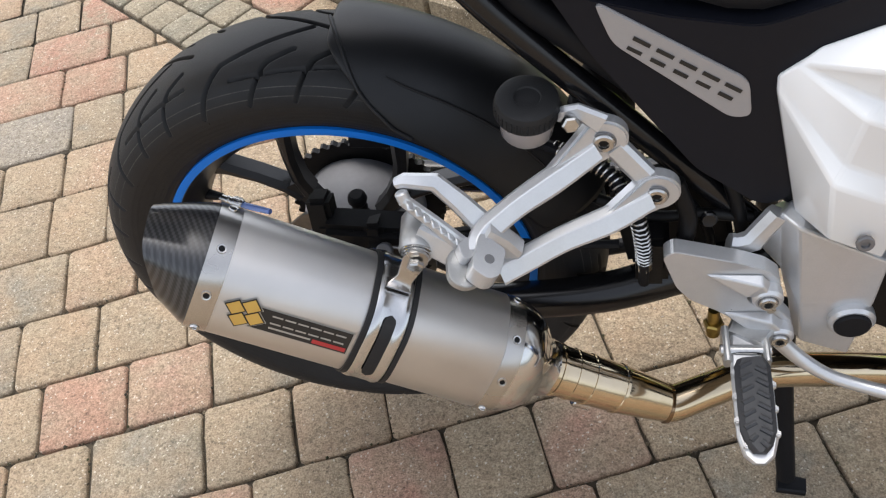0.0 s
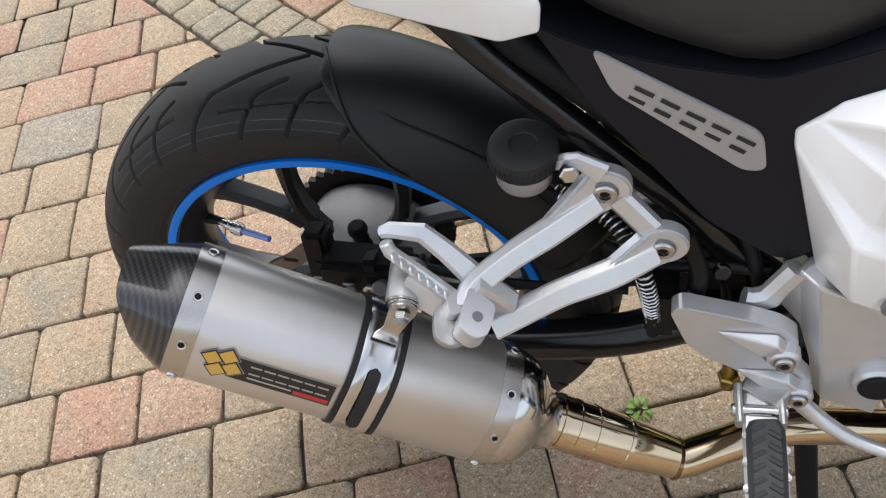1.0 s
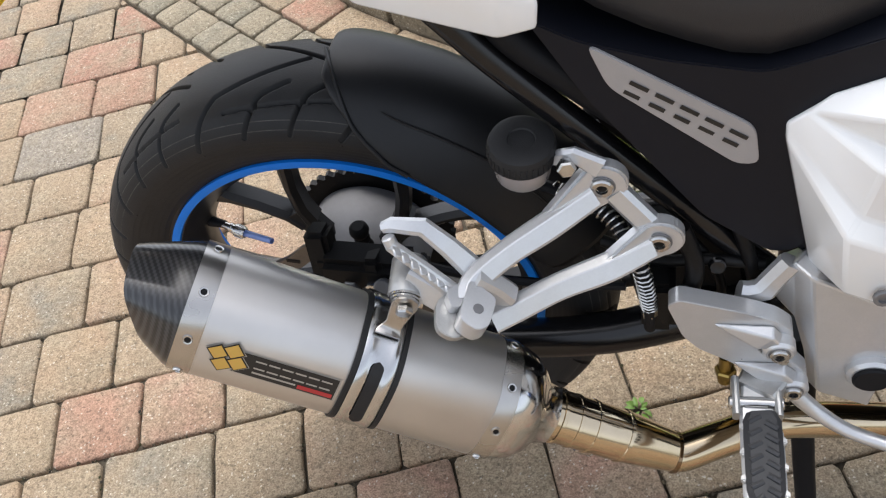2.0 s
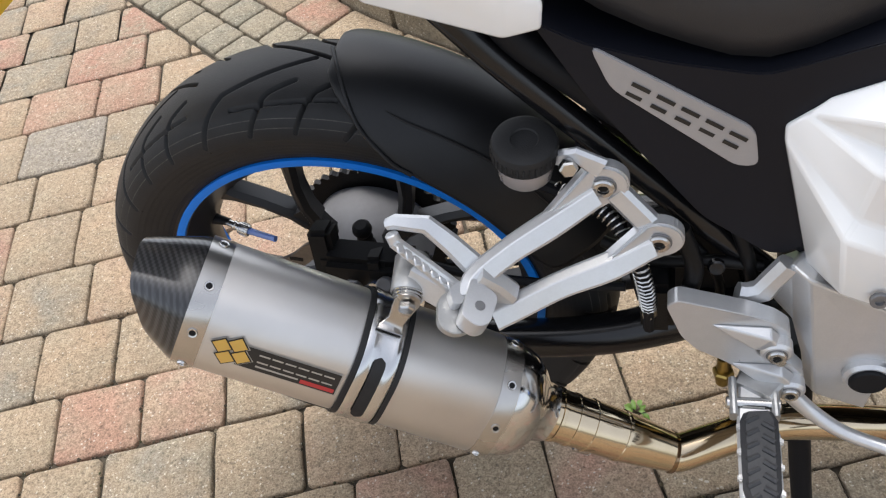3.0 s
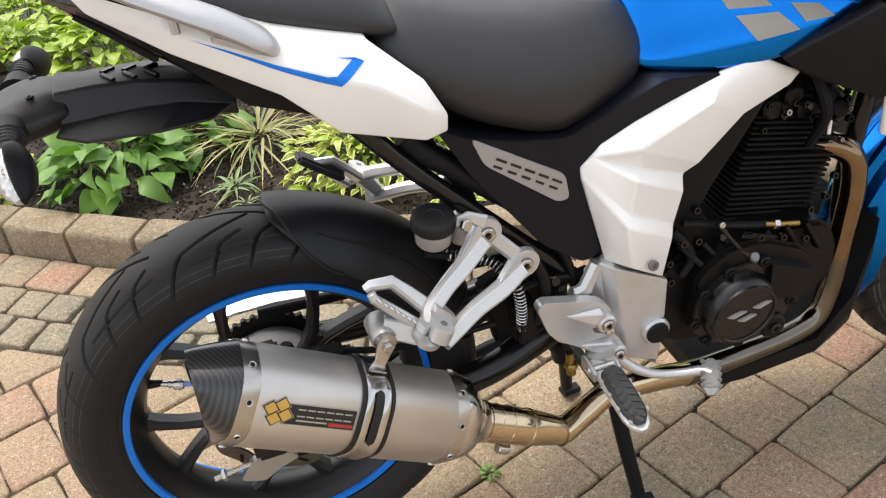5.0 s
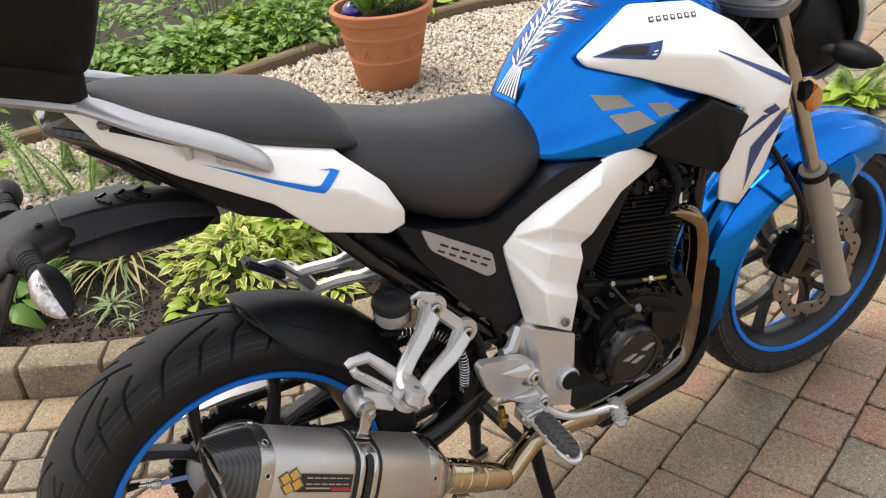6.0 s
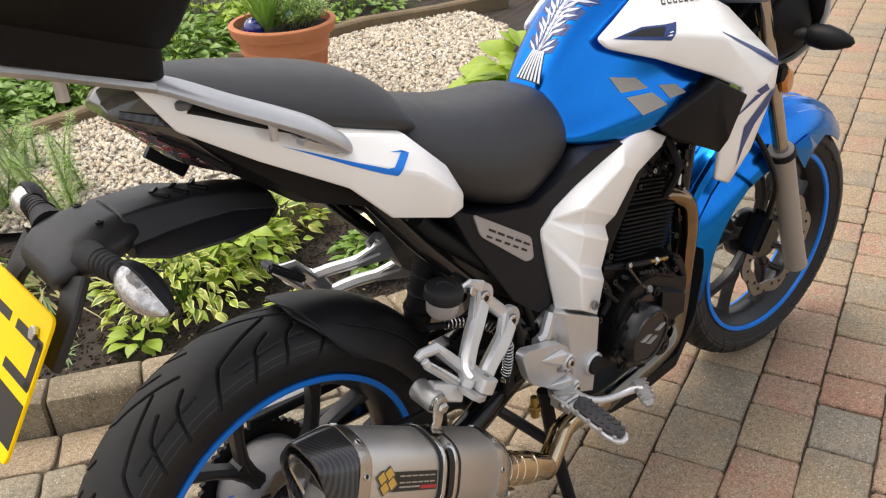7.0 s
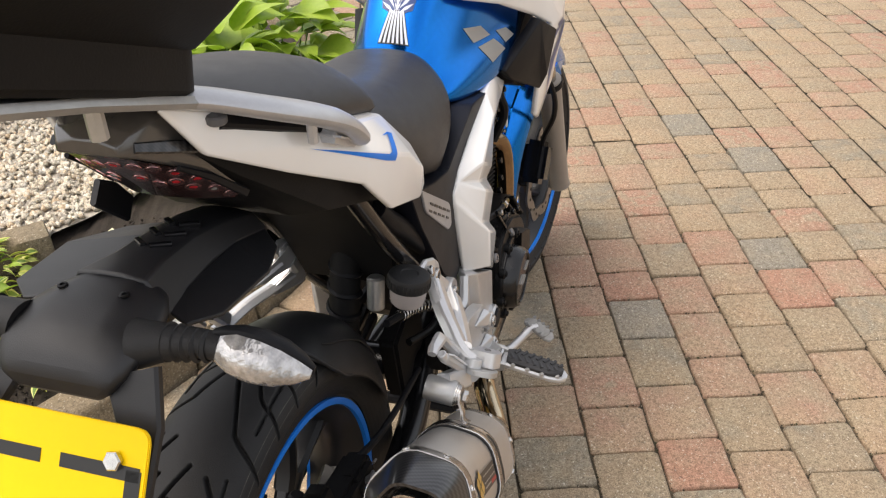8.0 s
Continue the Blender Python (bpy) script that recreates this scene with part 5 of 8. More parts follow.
CONE = rounded([(0.0664 * math.cos(radians(a)), 0.0664 * math.sin(radians(a)) * 1.03) for a in (50, 110, 170, 230, 290, 350)], 0.020, 5)


def cone_ring(u, k, tilt=0.0, dw=0.0):
    return [EN + EU * (u + tilt * w) + EV * v * k + EW * (w * k + dw) for v, w in CONE]


part("carbon_cone", loft([cone_ring(-0.356, 0.985), cone_ring(-0.361, 0.965, -0.03), cone_ring(-0.372, 0.875, -0.18, -0.001), cone_ring(-0.384, 0.765, -0.35, -0.003), cone_ring(-0.388, 0.715, -0.42, -0.004), cone_ring(-0.387, 0.66, -0.42, -0.004), cone_ring(-0.36, 0.60, -0.2, -0.003)]), M_CARBON, silencer, "glossy woven carbon end cone", crease=32)
part("outlet", loft([can_ring(-0.378, 0.5, -0.5, 0, -0.006), can_ring(-0.380, 0.55, -0.5, 0, -0.006), can_ring(-0.345, 0.55)], caps=False), M_STEEL, silencer)
part("silencer_clamp", loft([can_ring(-0.204, 1.0), can_ring(-0.203, 1.055), can_ring(-0.1985, 1.075), can_ring(-0.196, 1.06), can_ring(-0.178, 1.06), can_ring(-0.1755, 1.075), can_ring(-0.171, 1.055), can_ring(-0.170, 1.0)], caps=False), M_STRAP, silencer, "chromed strap clamp with a black rubber liner")
for u in (-0.2085, -0.1695):
    part("clamp_rubber", loft([can_ring(u, 1.0), can_ring(u, 1.045), can_ring(u + 0.005, 1.045), can_ring(u + 0.005, 1.0)], caps=False), M_RUBBER, silencer)


def on_can(u, a, out=0.0):
    """A point on the silencer's skin at a way round it."""
    best = -1
    d = (math.cos(radians(a)), math.sin(radians(a)))
    for (v0, w0), (v1, w1) in zip(CAN, CAN[1:] + CAN[:1]):
        den = d[0] * (w1 - w0) - d[1] * (v1 - v0)
        if abs(den) < 1e-9:
            continue
        r = (v0 * (w1 - w0) - w0 * (v1 - v0)) / den
        t = (d[0] * r - v0) / (v1 - v0) if abs(v1 - v0) > abs(w1 - w0) else (d[1] * r - w0) / (w1 - w0)
        if r > 0 and -1e-6 <= t <= 1 + 1e-6 and r > best:
            best = r
    k = best * 1.006 + out
    return EN + EU * u + EV * d[0] * k + EW * d[1] * k


def decal(name, us, angles, out, material, parent, label=""):
    """A thin skin laid on the silencer between two stations and a span round it."""
    n = 7
    rings = [[on_can(us[0] + (us[1] - us[0]) * i / 6, angles[0] + (angles[1] - angles[0]) * j / n, out) for j in range(n + 1)] for i in range(7)]
    return part(name, open_skin(rings), material, parent, label)


SLOT = [(57 - 62 * k / 24, 0.0058 * min(1.0, math.sqrt(max(0.0, 1 - (1 - min(k, 24 - k) / 2.5) ** 2)) if min(k, 24 - k) < 2.5 else 1.0)) for k in range(25)]
part("clamp_slot", open_skin([[on_can(-0.187 + u * max(h, 0.0004), a, 0.0049) for u in (-1, -0.3, 0.3, 1)] for a, h in SLOT]), M_RUBBER, silencer, "black rubber showing through the clamp's slot")
for u in (-0.3465, -0.062):
    for a in (112, 69, 28, -14, -58):
        q = on_can(u, a)
        d = (q - (EN + EU * u)).normalized()
        part("rivet", lathe([(0.0026, 0.0002), (0.0029, 0.0012), (0.0042, 0.0014), (0.0046, 0.0004), (0.0046, -0.001)], d, q + d * 0.0007, 16), M_STEEL, silencer)
        part("rivet_hole", knob(q + d * 0.0006, d, 0.0027, 0.0006, 12), M_ENGINE, silencer)


def decal_poly(name, pts, out, material, parent, label=""):
    """A four-cornered skin on the silencer, corners given as station and angle."""
    n = 4
    rings = []
    for i in range(n + 1):
        a = [pts[0][k] + (pts[1][k] - pts[0][k]) * i / n for k in (0, 1)]
        b = [pts[3][k] + (pts[2][k] - pts[3][k]) * i / n for k in (0, 1)]
        rings.append([on_can(a[0] + (b[0] - a[0]) * j / n, a[1] + (b[1] - a[1]) * j / n, out) for j in range(n + 1)])
    return part(name, open_skin(rings), material, parent, label)


decal("badge_backing", (-0.306, -0.2115), (33, 8), 0.0005, M_ALLOY, silencer)
decal("maker_badge", (-0.3045, -0.213), (31.8, 9.2), 0.0009, M_INK, silencer, "black, gold and red maker's badge")
BU, BA, MET = -0.3105, 22.0, 0.00118
for cu, ca in ((-1, -1), (1, -1), (1, 1), (-1, 1)):
    for size, out, mt, nm in ((0.0080, 0.0011, M_ALLOY, "badge_outline"), (0.0073, 0.0015, M_INK, "badge_surround"), (0.0061, 0.0019, M_GOLD, "badge_square")):
        pts = []
        for su, sa in ((-1, -1), (1, -1), (1, 1), (-1, 1)):
            pu, pa = cu * 0.0069 + ca * 0.0018 + su * size, ca * 0.0069 - cu * 0.0018 + sa * size
            c, s_ = math.cos(radians(38)), math.sin(radians(38))
            pts.append((BU + pu * c - pa * s_, BA + (pu * s_ + pa * c) / MET))
        decal_poly(nm, pts, out, mt, silencer)
for k in range(6):
    u = -0.287 + k * 0.0118
    decal("badge_stroke", (u, u + 0.0098), (27.5, 25.9), 0.0013, M_ALLOY, silencer)
    decal("badge_stroke", (u, u + 0.0098), (20.0, 18.4), 0.0013, M_ALLOY, silencer)
decal("badge_line", (-0.287, -0.248), (15.0, 13.2), 0.0012, M_ALLOY, silencer)
decal("badge_strip", (-0.246, -0.2145), (15.2, 11), 0.0012, M_RED, silencer)
BA_ = Vector((0.04, -0.96, -0.16)).normalized()
BE_ = Vector((0.1425, -0.2125, 0.581))
part("mount_bush", lathe([(0, -0.040), (0.0145, -0.038), (0.0163, -0.035), (0.0163, -0.002), (0.0155, 0.0), (0, 0)], BA_, BE_, 28), M_ALLOY, silencer, "round rubber-bushed silencer mount")
for a, b, r in ((0.0, 0.0018, 0.0150), (0.0022, 0.0042, 0.0135), (0.0046, 0.0064, 0.0120)):
    part("mount_washer", lathe([(0.006, a), (r, a), (r, b), (0.006, b)], BA_, BE_, 24, closed=True), M_STEEL, silencer)
part("mount_bolt", knob(BE_ + BA_ * 0.0095, BA_, 0.0078, 0.007, 6), M_STEEL, silencer)
SP = [BE_ + BA_ * 0.0075 + EW * 0.0125, BE_ + BA_ * 0.0075 + EW * 0.009, BE_ + BA_ * 0.0075, BE_ + BA_ * 0.0075 - EW * 0.008, on_can(-0.185, 86, 0.017), on_can(-0.186, 85, 0.011), on_can(-0.187, 82, 0.0082), on_can(-0.187, 78, 0.0078)]
part("mount_strap", ribbon(SP, (0.008, 0.018, 0.023, 0.021, 0.0165, 0.018, 0.022, 0.024), 0.0030, EU), M_BAND, silencer, "chromed hanger strap")
part("mount_arm", bar([(0.145, -0.198, 0.592), (0.185, -0.212, 0.575)], 0.026, 0.02, (0, -1, 0.3)), M_SILVER, silencer)
pipe = part("link_pipe", tube([EN + EU * -0.006, EN + EU * 0.03, EN + EU * 0.085, EN + EU * 0.120, EN + EU * 0.149], (0.0272, 0.0268, 0.0262, 0.0235, 0.0205), 28, 5), M_PIPE, bike, "polished heat-tinted stainless link pipe")
for k, r in ((0.012, 0.0283), (0.030, 0.0276), (0.050, 0.0276), (0.086, 0.0270)):
    part("pipe_band", lathe([(r - 0.002, -0.0028), (r, -0.0016), (r, 0.0016), (r - 0.002, 0.0028)], EU, EN + EU * k, 32), M_PIPE, pipe)
part("pipe_weld", lathe([(0.019, -0.0035), (0.0222, -0.0015), (0.0222, 0.0015), (0.019, 0.0035)], (0.9, 0.1, -0.35), EN + EU * 0.148, 28), M_HEADER, pipe)
part("mid_pipe", tube([EN + EU * 0.147, EN + EU * 0.158 + Vector((0.001, 0.001, 0.004)), (0.415, -0.186, 0.314), (0.47, -0.162, 0.311), (0.56, -0.138, 0.280), (0.64, -0.118, 0.245)], (0.0203, 0.0198, 0.0192, 0.0190, 0.0195, 0.020), 20, 6), M_PIPE, bike, "gold-tinted exhaust pipe")
HL = [(0.62, -0.122, 0.252), (0.68, -0.112, 0.240), (0.76, -0.105, 0.236), (0.83, -0.10, 0.238), (0.885, -0.096, 0.255), (0.908, -0.092, 0.31), (0.915, -0.091, 0.38)]
part("lower_header", tube(HL, (0.021, 0.0195, 0.019, 0.019, 0.019, 0.019, 0.019), 20, 6), M_DARKCHROME, bike, "darkened chrome exhaust pipe")
part("header_pipe", tube([(0.914, -0.091, 0.375), (0.917, -0.09, 0.41), (0.925, -0.088, 0.50), (0.918, -0.08, 0.552), (0.885, -0.06, 0.572), (0.845, -0.03, 0.56)], (0.0192, 0.0192, 0.0192, 0.0192, 0.02, 0.022), 20, 6), M_HEADER, bike, "bronzed exhaust header")
part("pipe_clip", knob(EN + EU * 0.03 - Vector((0, 0, 0.05)), EU, 0.008, 0.02), M_STEEL, pipe)

# ---- engine ----
CYL = Matrix.Translation((0.79, 0.0, 0.53)) @ Matrix.Rotation(radians(14), 4, "Y")
part("crankcase", plate(rounded([(0.55, 0.47), (0.64, 0.51), (0.86, 0.48), (0.89, 0.40), (0.85, 0.335), (0.72, 0.315), (0.60, 0.325), (0.545, 0.375)], 0.03), -0.125, 0.11, 0.012), M_ENGINE, bike, "black engine crankcase")
COVER = [(0.606, 0.392), (0.612, 0.436), (0.640, 0.460), (0.672, 0.474), (0.718, 0.474), (0.758, 0.452), (0.776, 0.424), (0.782, 0.388), (0.772, 0.346), (0.742, 0.322), (0.700, 0.318), (0.646, 0.336), (0.616, 0.362)]
clutch = part("clutch_cover", plate(rounded(COVER, 0.014), -0.158, -0.120, 0.008), M_CASE, bike, "satin black clutch cover with a raised round boss")
part("clutch_boss", lathe([(0.0, -0.0265), (0.052, -0.0255), (0.057, -0.021), (0.059, -0.010), (0.062, 0.0), (0, 0)], (0, 1, 0.04), (0.682, -0.154, 0.398), 56), M_CASE, clutch)
part("boss_rim", lathe([(0.047, -0.0265), (0.0485, -0.0285), (0.0525, -0.0280), (0.0535, -0.0245)], (0, 1, 0.04), (0.682, -0.154, 0.398), 56), M_CASE, clutch)
for x, z in ((0.624, 0.440), (0.664, 0.468), (0.722, 0.468), (0.768, 0.436), (0.778, 0.376), (0.752, 0.330), (0.690, 0.325), (0.632, 0.348), (0.611, 0.388)):
    part("cover_lug", knob((x, -0.150, z), (0, -1, 0), 0.0095, 0.0125, 16), M_ENGINE, clutch)
    part("cover_bolt", bolt_head((x, -0.1625, z), (0, -1, 0), 0.0048, 0.003), M_ENGINE, clutch)
part("oil_filter_cover", loft([[(x, yy, z + s * h) for s, yy in ((1, -0.14), (0.8, -0.168), (-0.8, -0.168), (-1, -0.14))] for x, z, h in ((0.73, 0.432, 0.040), (0.77, 0.42, 0.036), (0.805, 0.408, 0.026))]), M_ENGINE, clutch)
part("generator_cover", plate(rounded([(0.61, 0.47), (0.66, 0.505), (0.72, 0.505), (0.80, 0.465), (0.835, 0.42), (0.81, 0.36), (0.76, 0.34), (0.68, 0.335), (0.62, 0.36)], 0.02), -0.152, -0.11, 0.008), M_ENGINE, bike, "black engine side cover")
part("sump_lug", knob((0.748, -0.145, 0.338), (0, -1, 0), 0.022, 0.022), M_ENGINE, bike)
part("sump_bolt", bolt_head((0.748, -0.167, 0.338), (0, -1, 0), 0.009, 0.004), M_GLOSS, bike)
for x, z in ((0.650, 0.404), (0.668, 0.392), (0.692, 0.409)):
    part("cover_mark", plate([(x, z), (x + 0.022, z + 0.005), (x + 0.032, z + 0.002), (x + 0.011, z - 0.0045)], -0.1840, -0.1800, 0), M_GREYDECAL, clutch, smooth=False)
part("cylinder", box((0.125, 0.11, 0.22), 0.02, CYL), M_ENGINE, bike, "black air-cooled cylinder")
for k in range(26):
    part("cooling_fin", box((0.165 if k < 19 else 0.15, 0.165 if k < 19 else 0.15, 0.0046), 0.0014, CYL @ Matrix.Translation((0, 0, -0.10 + k * 0.0086)), 1), M_DARK, bike)
part("cylinder_head", box((0.15, 0.15, 0.06), 0.015, CYL @ Matrix.Translation((0, 0, 0.135))), M_ENGINE, bike)
part("head_cover", box((0.12, 0.12, 0.04), 0.015, CYL @ Matrix.Translation((0, 0, 0.18))), M_ENGINE, bike)
ER = random.Random(2)
for k in range(26):
    q = CYL @ Vector((ER.uniform(-0.075, 0.075), -0.082 - ER.uniform(0, 0.012), ER.uniform(0.08, 0.2)))
    part("head_bolt", bolt_head(q, (0.1, -1, 0.25), ER.uniform(0.0035, 0.006), 0.008), M_GLOSS if k % 4 else M_STEEL, bike)
for k in range(5):
    part("cam_lug", knob(CYL @ Vector((-0.06 + 0.03 * k, -0.07, 0.13 + 0.02 * (k % 2))), (0, -1, 0.1), 0.016, 0.018, 14), M_ENGINE, bike)
for k in range(7):
    part("case_web", bar([(0.60 + 0.035 * k, -0.125, 0.515 - 0.004 * k), (0.625 + 0.034 * k, -0.14, 0.485 - 0.006 * k)], 0.008, 0.02, (0, -1, 0), 0.002), M_ENGINE, bike)
for x, y, z in ((0.78, -0.082, 0.66), (0.82, -0.082, 0.65), (0.86, -0.082, 0.645), (0.90, -0.08, 0.62), (0.885, -0.085, 0.53), (0.87, -0.09, 0.50), (0.84, -0.095, 0.488), (0.62, -0.135, 0.525), (0.71, -0.135, 0.505), (0.76, -0.14, 0.49), (0.80, -0.14, 0.475), (0.575, -0.135, 0.5)):
    part("engine_bolt", bolt_head((x, y, z), (0, -1, 0.2), 0.0060, 0.008), M_GLOSS, bike)
part("clutch_cable", tube([(0.60, -0.128, 0.556), (0.652, -0.132, 0.540), (0.700, -0.132, 0.524), (0.735, -0.130, 0.513)], 0.0055, 8, 4), M_BLACK, bike)
part("cable_adjuster", tube([(0.733, -0.130, 0.514), (0.760, -0.128, 0.504), (0.800, -0.124, 0.491)], 0.0048, 10, 3), M_BRASS, bike, "brass cable adjuster")
part("adjuster_nut", knob((0.752, -0.1285, 0.507), (0.94, 0.05, -0.33), 0.0085, 0.010, 6), M_STEEL, bike)
part("clutch_lever", bar([(0.650, -0.140, 0.548), (0.668, -0.146, 0.520), (0.688, -0.150, 0.492), (0.706, -0.152, 0.477)], (0.009, 0.006, 0.0065, 0.011), 0.005, (0.3, -0.9, 0.3), 0.0015), M_GLOSS, bike, "black clutch release lever")
part("lever_pivot", knob((0.706, -0.150, 0.476), (0.2, -0.8, 0.5), 0.008, 0.008, 18), M_CLAMP, bike)
part("lever_ball", knob((0.651, -0.144, 0.548), (0.1, -1, 0.2), 0.005, 0.007, 14), M_STEEL, bike)
part("lever_return", bar([(0.690, -0.140, 0.512), (0.730, -0.142, 0.500), (0.748, -0.142, 0.488)], (0.006, 0.009, 0.014), 0.005, (0, -1, 0.3), 0.001), M_ENGINE, bike)
for x, y, z, r in ((0.722, -0.138, 0.500, 0.007), (0.600, -0.130, 0.524, 0.007), (0.624, -0.120, 0.568, 0.006), (0.575, -0.140, 0.470, 0.0065)):
    part("case_bolt", bolt_head((x, y, z), (0, -1, 0.2), r, 0.008), M_GLOSS, bike)
part("starter_motor", lathe([(0, -0.05), (0.026, -0.048), (0.030, -0.042), (0.030, 0.05), (0, 0.05)], (0, 1, 0), (0.625, -0.07, 0.525), 28), M_ENGINE, bike, "black starter motor")
part("case_hose", tube([(0.586, -0.125, 0.545), (0.606, -0.132, 0.520), (0.614, -0.134, 0.492), (0.600, -0.132, 0.466)], 0.007, 10, 5), M_BLACK, bike)
part("spark_lead", tube([(0.83, -0.09, 0.60), (0.835, -0.11, 0.66), (0.82, -0.09, 0.72)], 0.008, 8, 5), M_BLACK, bike)
part("lead_tag", box((0.005, 0.004, 0.022), 0.001, Matrix.Translation((0.842, -0.112, 0.635))), M_WHITE, bike)
part("carburettor", box((0.12, 0.1, 0.1), 0.02, Matrix.Translation((0.66, -0.02, 0.63))), M_ENGINE, bike)
part("intake_tube", tube([(0.6, 0, 0.66), (0.76, 0, 0.66)], 0.03, 12, 2), M_ENGINE, bike)
part("belly_pan", loft([[(x, y * w - 0.01, z) for y, z in ((-1, zt), (-1, zt - 0.03), (-0.75, zb), (0.75, zb), (1, zt - 0.03), (1, zt))] for x, w, zt, zb in ((0.665, 0.102, 0.222, 0.185), (0.74, 0.106, 0.217, 0.178), (0.88, 0.106, 0.225, 0.175), (0.945, 0.10, 0.29, 0.185), (0.978, 0.09, 0.39, 0.20), (0.988, 0.08, 0.42, 0.30))]), M_BLACK, bike, "matt black belly guard", solid=0.0)
part("guard_bolt", knob((0.715, -0.106, 0.214), (0, -1, 0), 0.012, 0.01, 10), M_ENGINE, bike)

# ---- centre stand ----
for sd in (-1, 1):
    part("stand_leg", tube([(0.50, sd * 0.085, 0.33), (0.512, sd * 0.11, 0.18), (0.53, sd * 0.145, 0.028)], (0.013, 0.013, 0.012), 10, 4), M_BLACK, bike, "black steel centre stand leg")
    part("stand_foot", bar([(0.520, sd * 0.146, 0.012), (0.556, sd * 0.150, 0.009)], (0.026, 0.022), 0.012, (0, 0, 1)), M_BLACK, bike)
part("stand_cross_bar", tube([(0.508, -0.105, 0.21), (0.508, 0.105, 0.21)], 0.011, 8, 2), M_BLACK, bike)
part("stand_lever", tube([(0.30, 0.08, 0.235), (0.37, 0.085, 0.245), (0.44, 0.085, 0.24), (0.485, 0.085, 0.20), (0.50, 0.09, 0.165)], (0.010, 0.011, 0.011, 0.014, 0.02), 10, 5), M_BLACK, bike, "black centre stand lever")
part("side_stand", tube([(0.50, 0.13, 0.33), (0.36, 0.16, 0.26), (0.28, 0.165, 0.23)], 0.011, 8, 3), M_BLACK, bike)

# ---- seat, tail ----
def seat_ring(x, ztop, zlow, hw, crown=0.012):
    pts = []
    for k in range(13):
        u = -1 + 2 * k / 12
        e = abs(u) ** 4.5
        pts.append((x, u * hw * (0.9 + 0.1 * e), ztop - crown * u * u - e * (ztop - zlow) * 0.45))
    pts += [(x, hw, zlow), (x, hw * 0.5, zlow - 0.004), (x, -hw * 0.5, zlow - 0.004), (x, -hw, zlow)]
    return pts


part("rider_seat", loft([seat_ring(*a) for a in ((0.205, 0.905, 0.885, 0.075), (0.215, 0.945, 0.875, 0.098), (0.25, 0.938, 0.835, 0.112), (0.31, 0.915, 0.778, 0.122), (0.38, 0.895, 0.748, 0.124), (0.43, 0.888, 0.724, 0.124), (0.49, 0.885, 0.752, 0.114), (0.545, 0.876, 0.765, 0.098), (0.575, 0.845, 0.785, 0.066))]), M_SEAT, bike, "dark grey vinyl rider's seat", sub=1)
part("pillion_seat", loft([seat_ring(*a) for a in ((-0.075, 1.045, 1.035, 0.06), (-0.05, 1.05, 1.02, 0.08), (0.02, 1.037, 0.985, 0.096), (0.10, 1.018, 0.945, 0.106), (0.17, 0.999, 0.922, 0.112), (0.216, 0.976, 0.91, 0.11), (0.240, 0.95, 0.906, 0.098), (0.248, 0.925, 0.91, 0.08))]), M_SEAT, bike, "dark grey vinyl pillion seat", sub=1)

TV = [(-0.105, -0.052, 1.046), (0.0, -0.092, 0.998), (0.10, -0.118, 0.945), (0.198, -0.112, 0.914), (0.252, -0.122, 0.860), (0.274, -0.130, 0.818), (0.272, -0.132, 0.799), (0.245, -0.135, 0.795), (0.150, -0.136, 0.832), (0.096, -0.130, 0.890), (0.0, -0.100, 0.949), (-0.072, -0.064, 0.995),
      (0.0, -0.104, 0.974), (0.10, -0.135, 0.920), (0.20, -0.142, 0.872), (0.248, -0.14, 0.832)]
TF = [(0, 1, 12, 11), (11, 12, 10), (1, 2, 13, 12), (12, 13, 9, 10), (2, 3, 14, 13), (13, 14, 8, 9), (3, 4, 15, 14), (14, 15, 7, 8), (4, 5, 15), (5, 6, 7, 15)]
TI = [(-0.085, -0.06, 1.03), (0.0, -0.07, 1.0), (0.10, -0.08, 0.95), (0.198, -0.08, 0.915)]
for sd in (1, -1):
    bm = faces_mesh(TV + TI, TF + [(16, 17, 1, 0), (17, 18, 2, 1), (18, 19, 3, 2)])
    if sd < 0:
        bm = mirrored(bm)
    tp = part("tail_panel", bm, M_WHITE, bike, "gloss white tail panel with a thin blue stripe", solid=0.01, bevel=0.005)
    st = [(0.018, 0.964), (0.147, 0.900), (0.157, 0.8985), (0.181, 0.9095), (0.160, 0.9145), (0.191, 0.9035), (0.159, 0.887), (0.137, 0.8975)]
    if sd > 0:
        panel_tree = skin_of(tp)
        for a, b, c, d in ((0, 1, 6, 7), (1, 2, 6, 6), (2, 3, 5, 6), (3, 4, 5, 5)):
            bm = laid_on(panel_tree, [(st[q][0], -0.14, st[q][1]) for q in (a, b, c, d)], (0, 1, 0), 0.0009, 8)
            part("stripe", bm, M_TAPE, tp, "blue stripe")
part("undertail", loft([[(x, y * w, z) for y, z in ((-1, zt), (-1, zm), (-0.6, zb), (0.6, zb), (1, zm), (1, zt))] for x, w, zt, zm, zb in ((-0.075, 0.05, 1.03, 1.00, 0.985), (-0.03, 0.072, 1.01, 0.955, 0.935), (0.06, 0.112, 0.95, 0.875, 0.862), (0.15, 0.118, 0.90, 0.838, 0.826), (0.21, 0.116, 0.87, 0.808, 0.798), (0.27, 0.11, 0.84, 0.785, 0.775))]), M_DARK, bike, "matt black undertail")

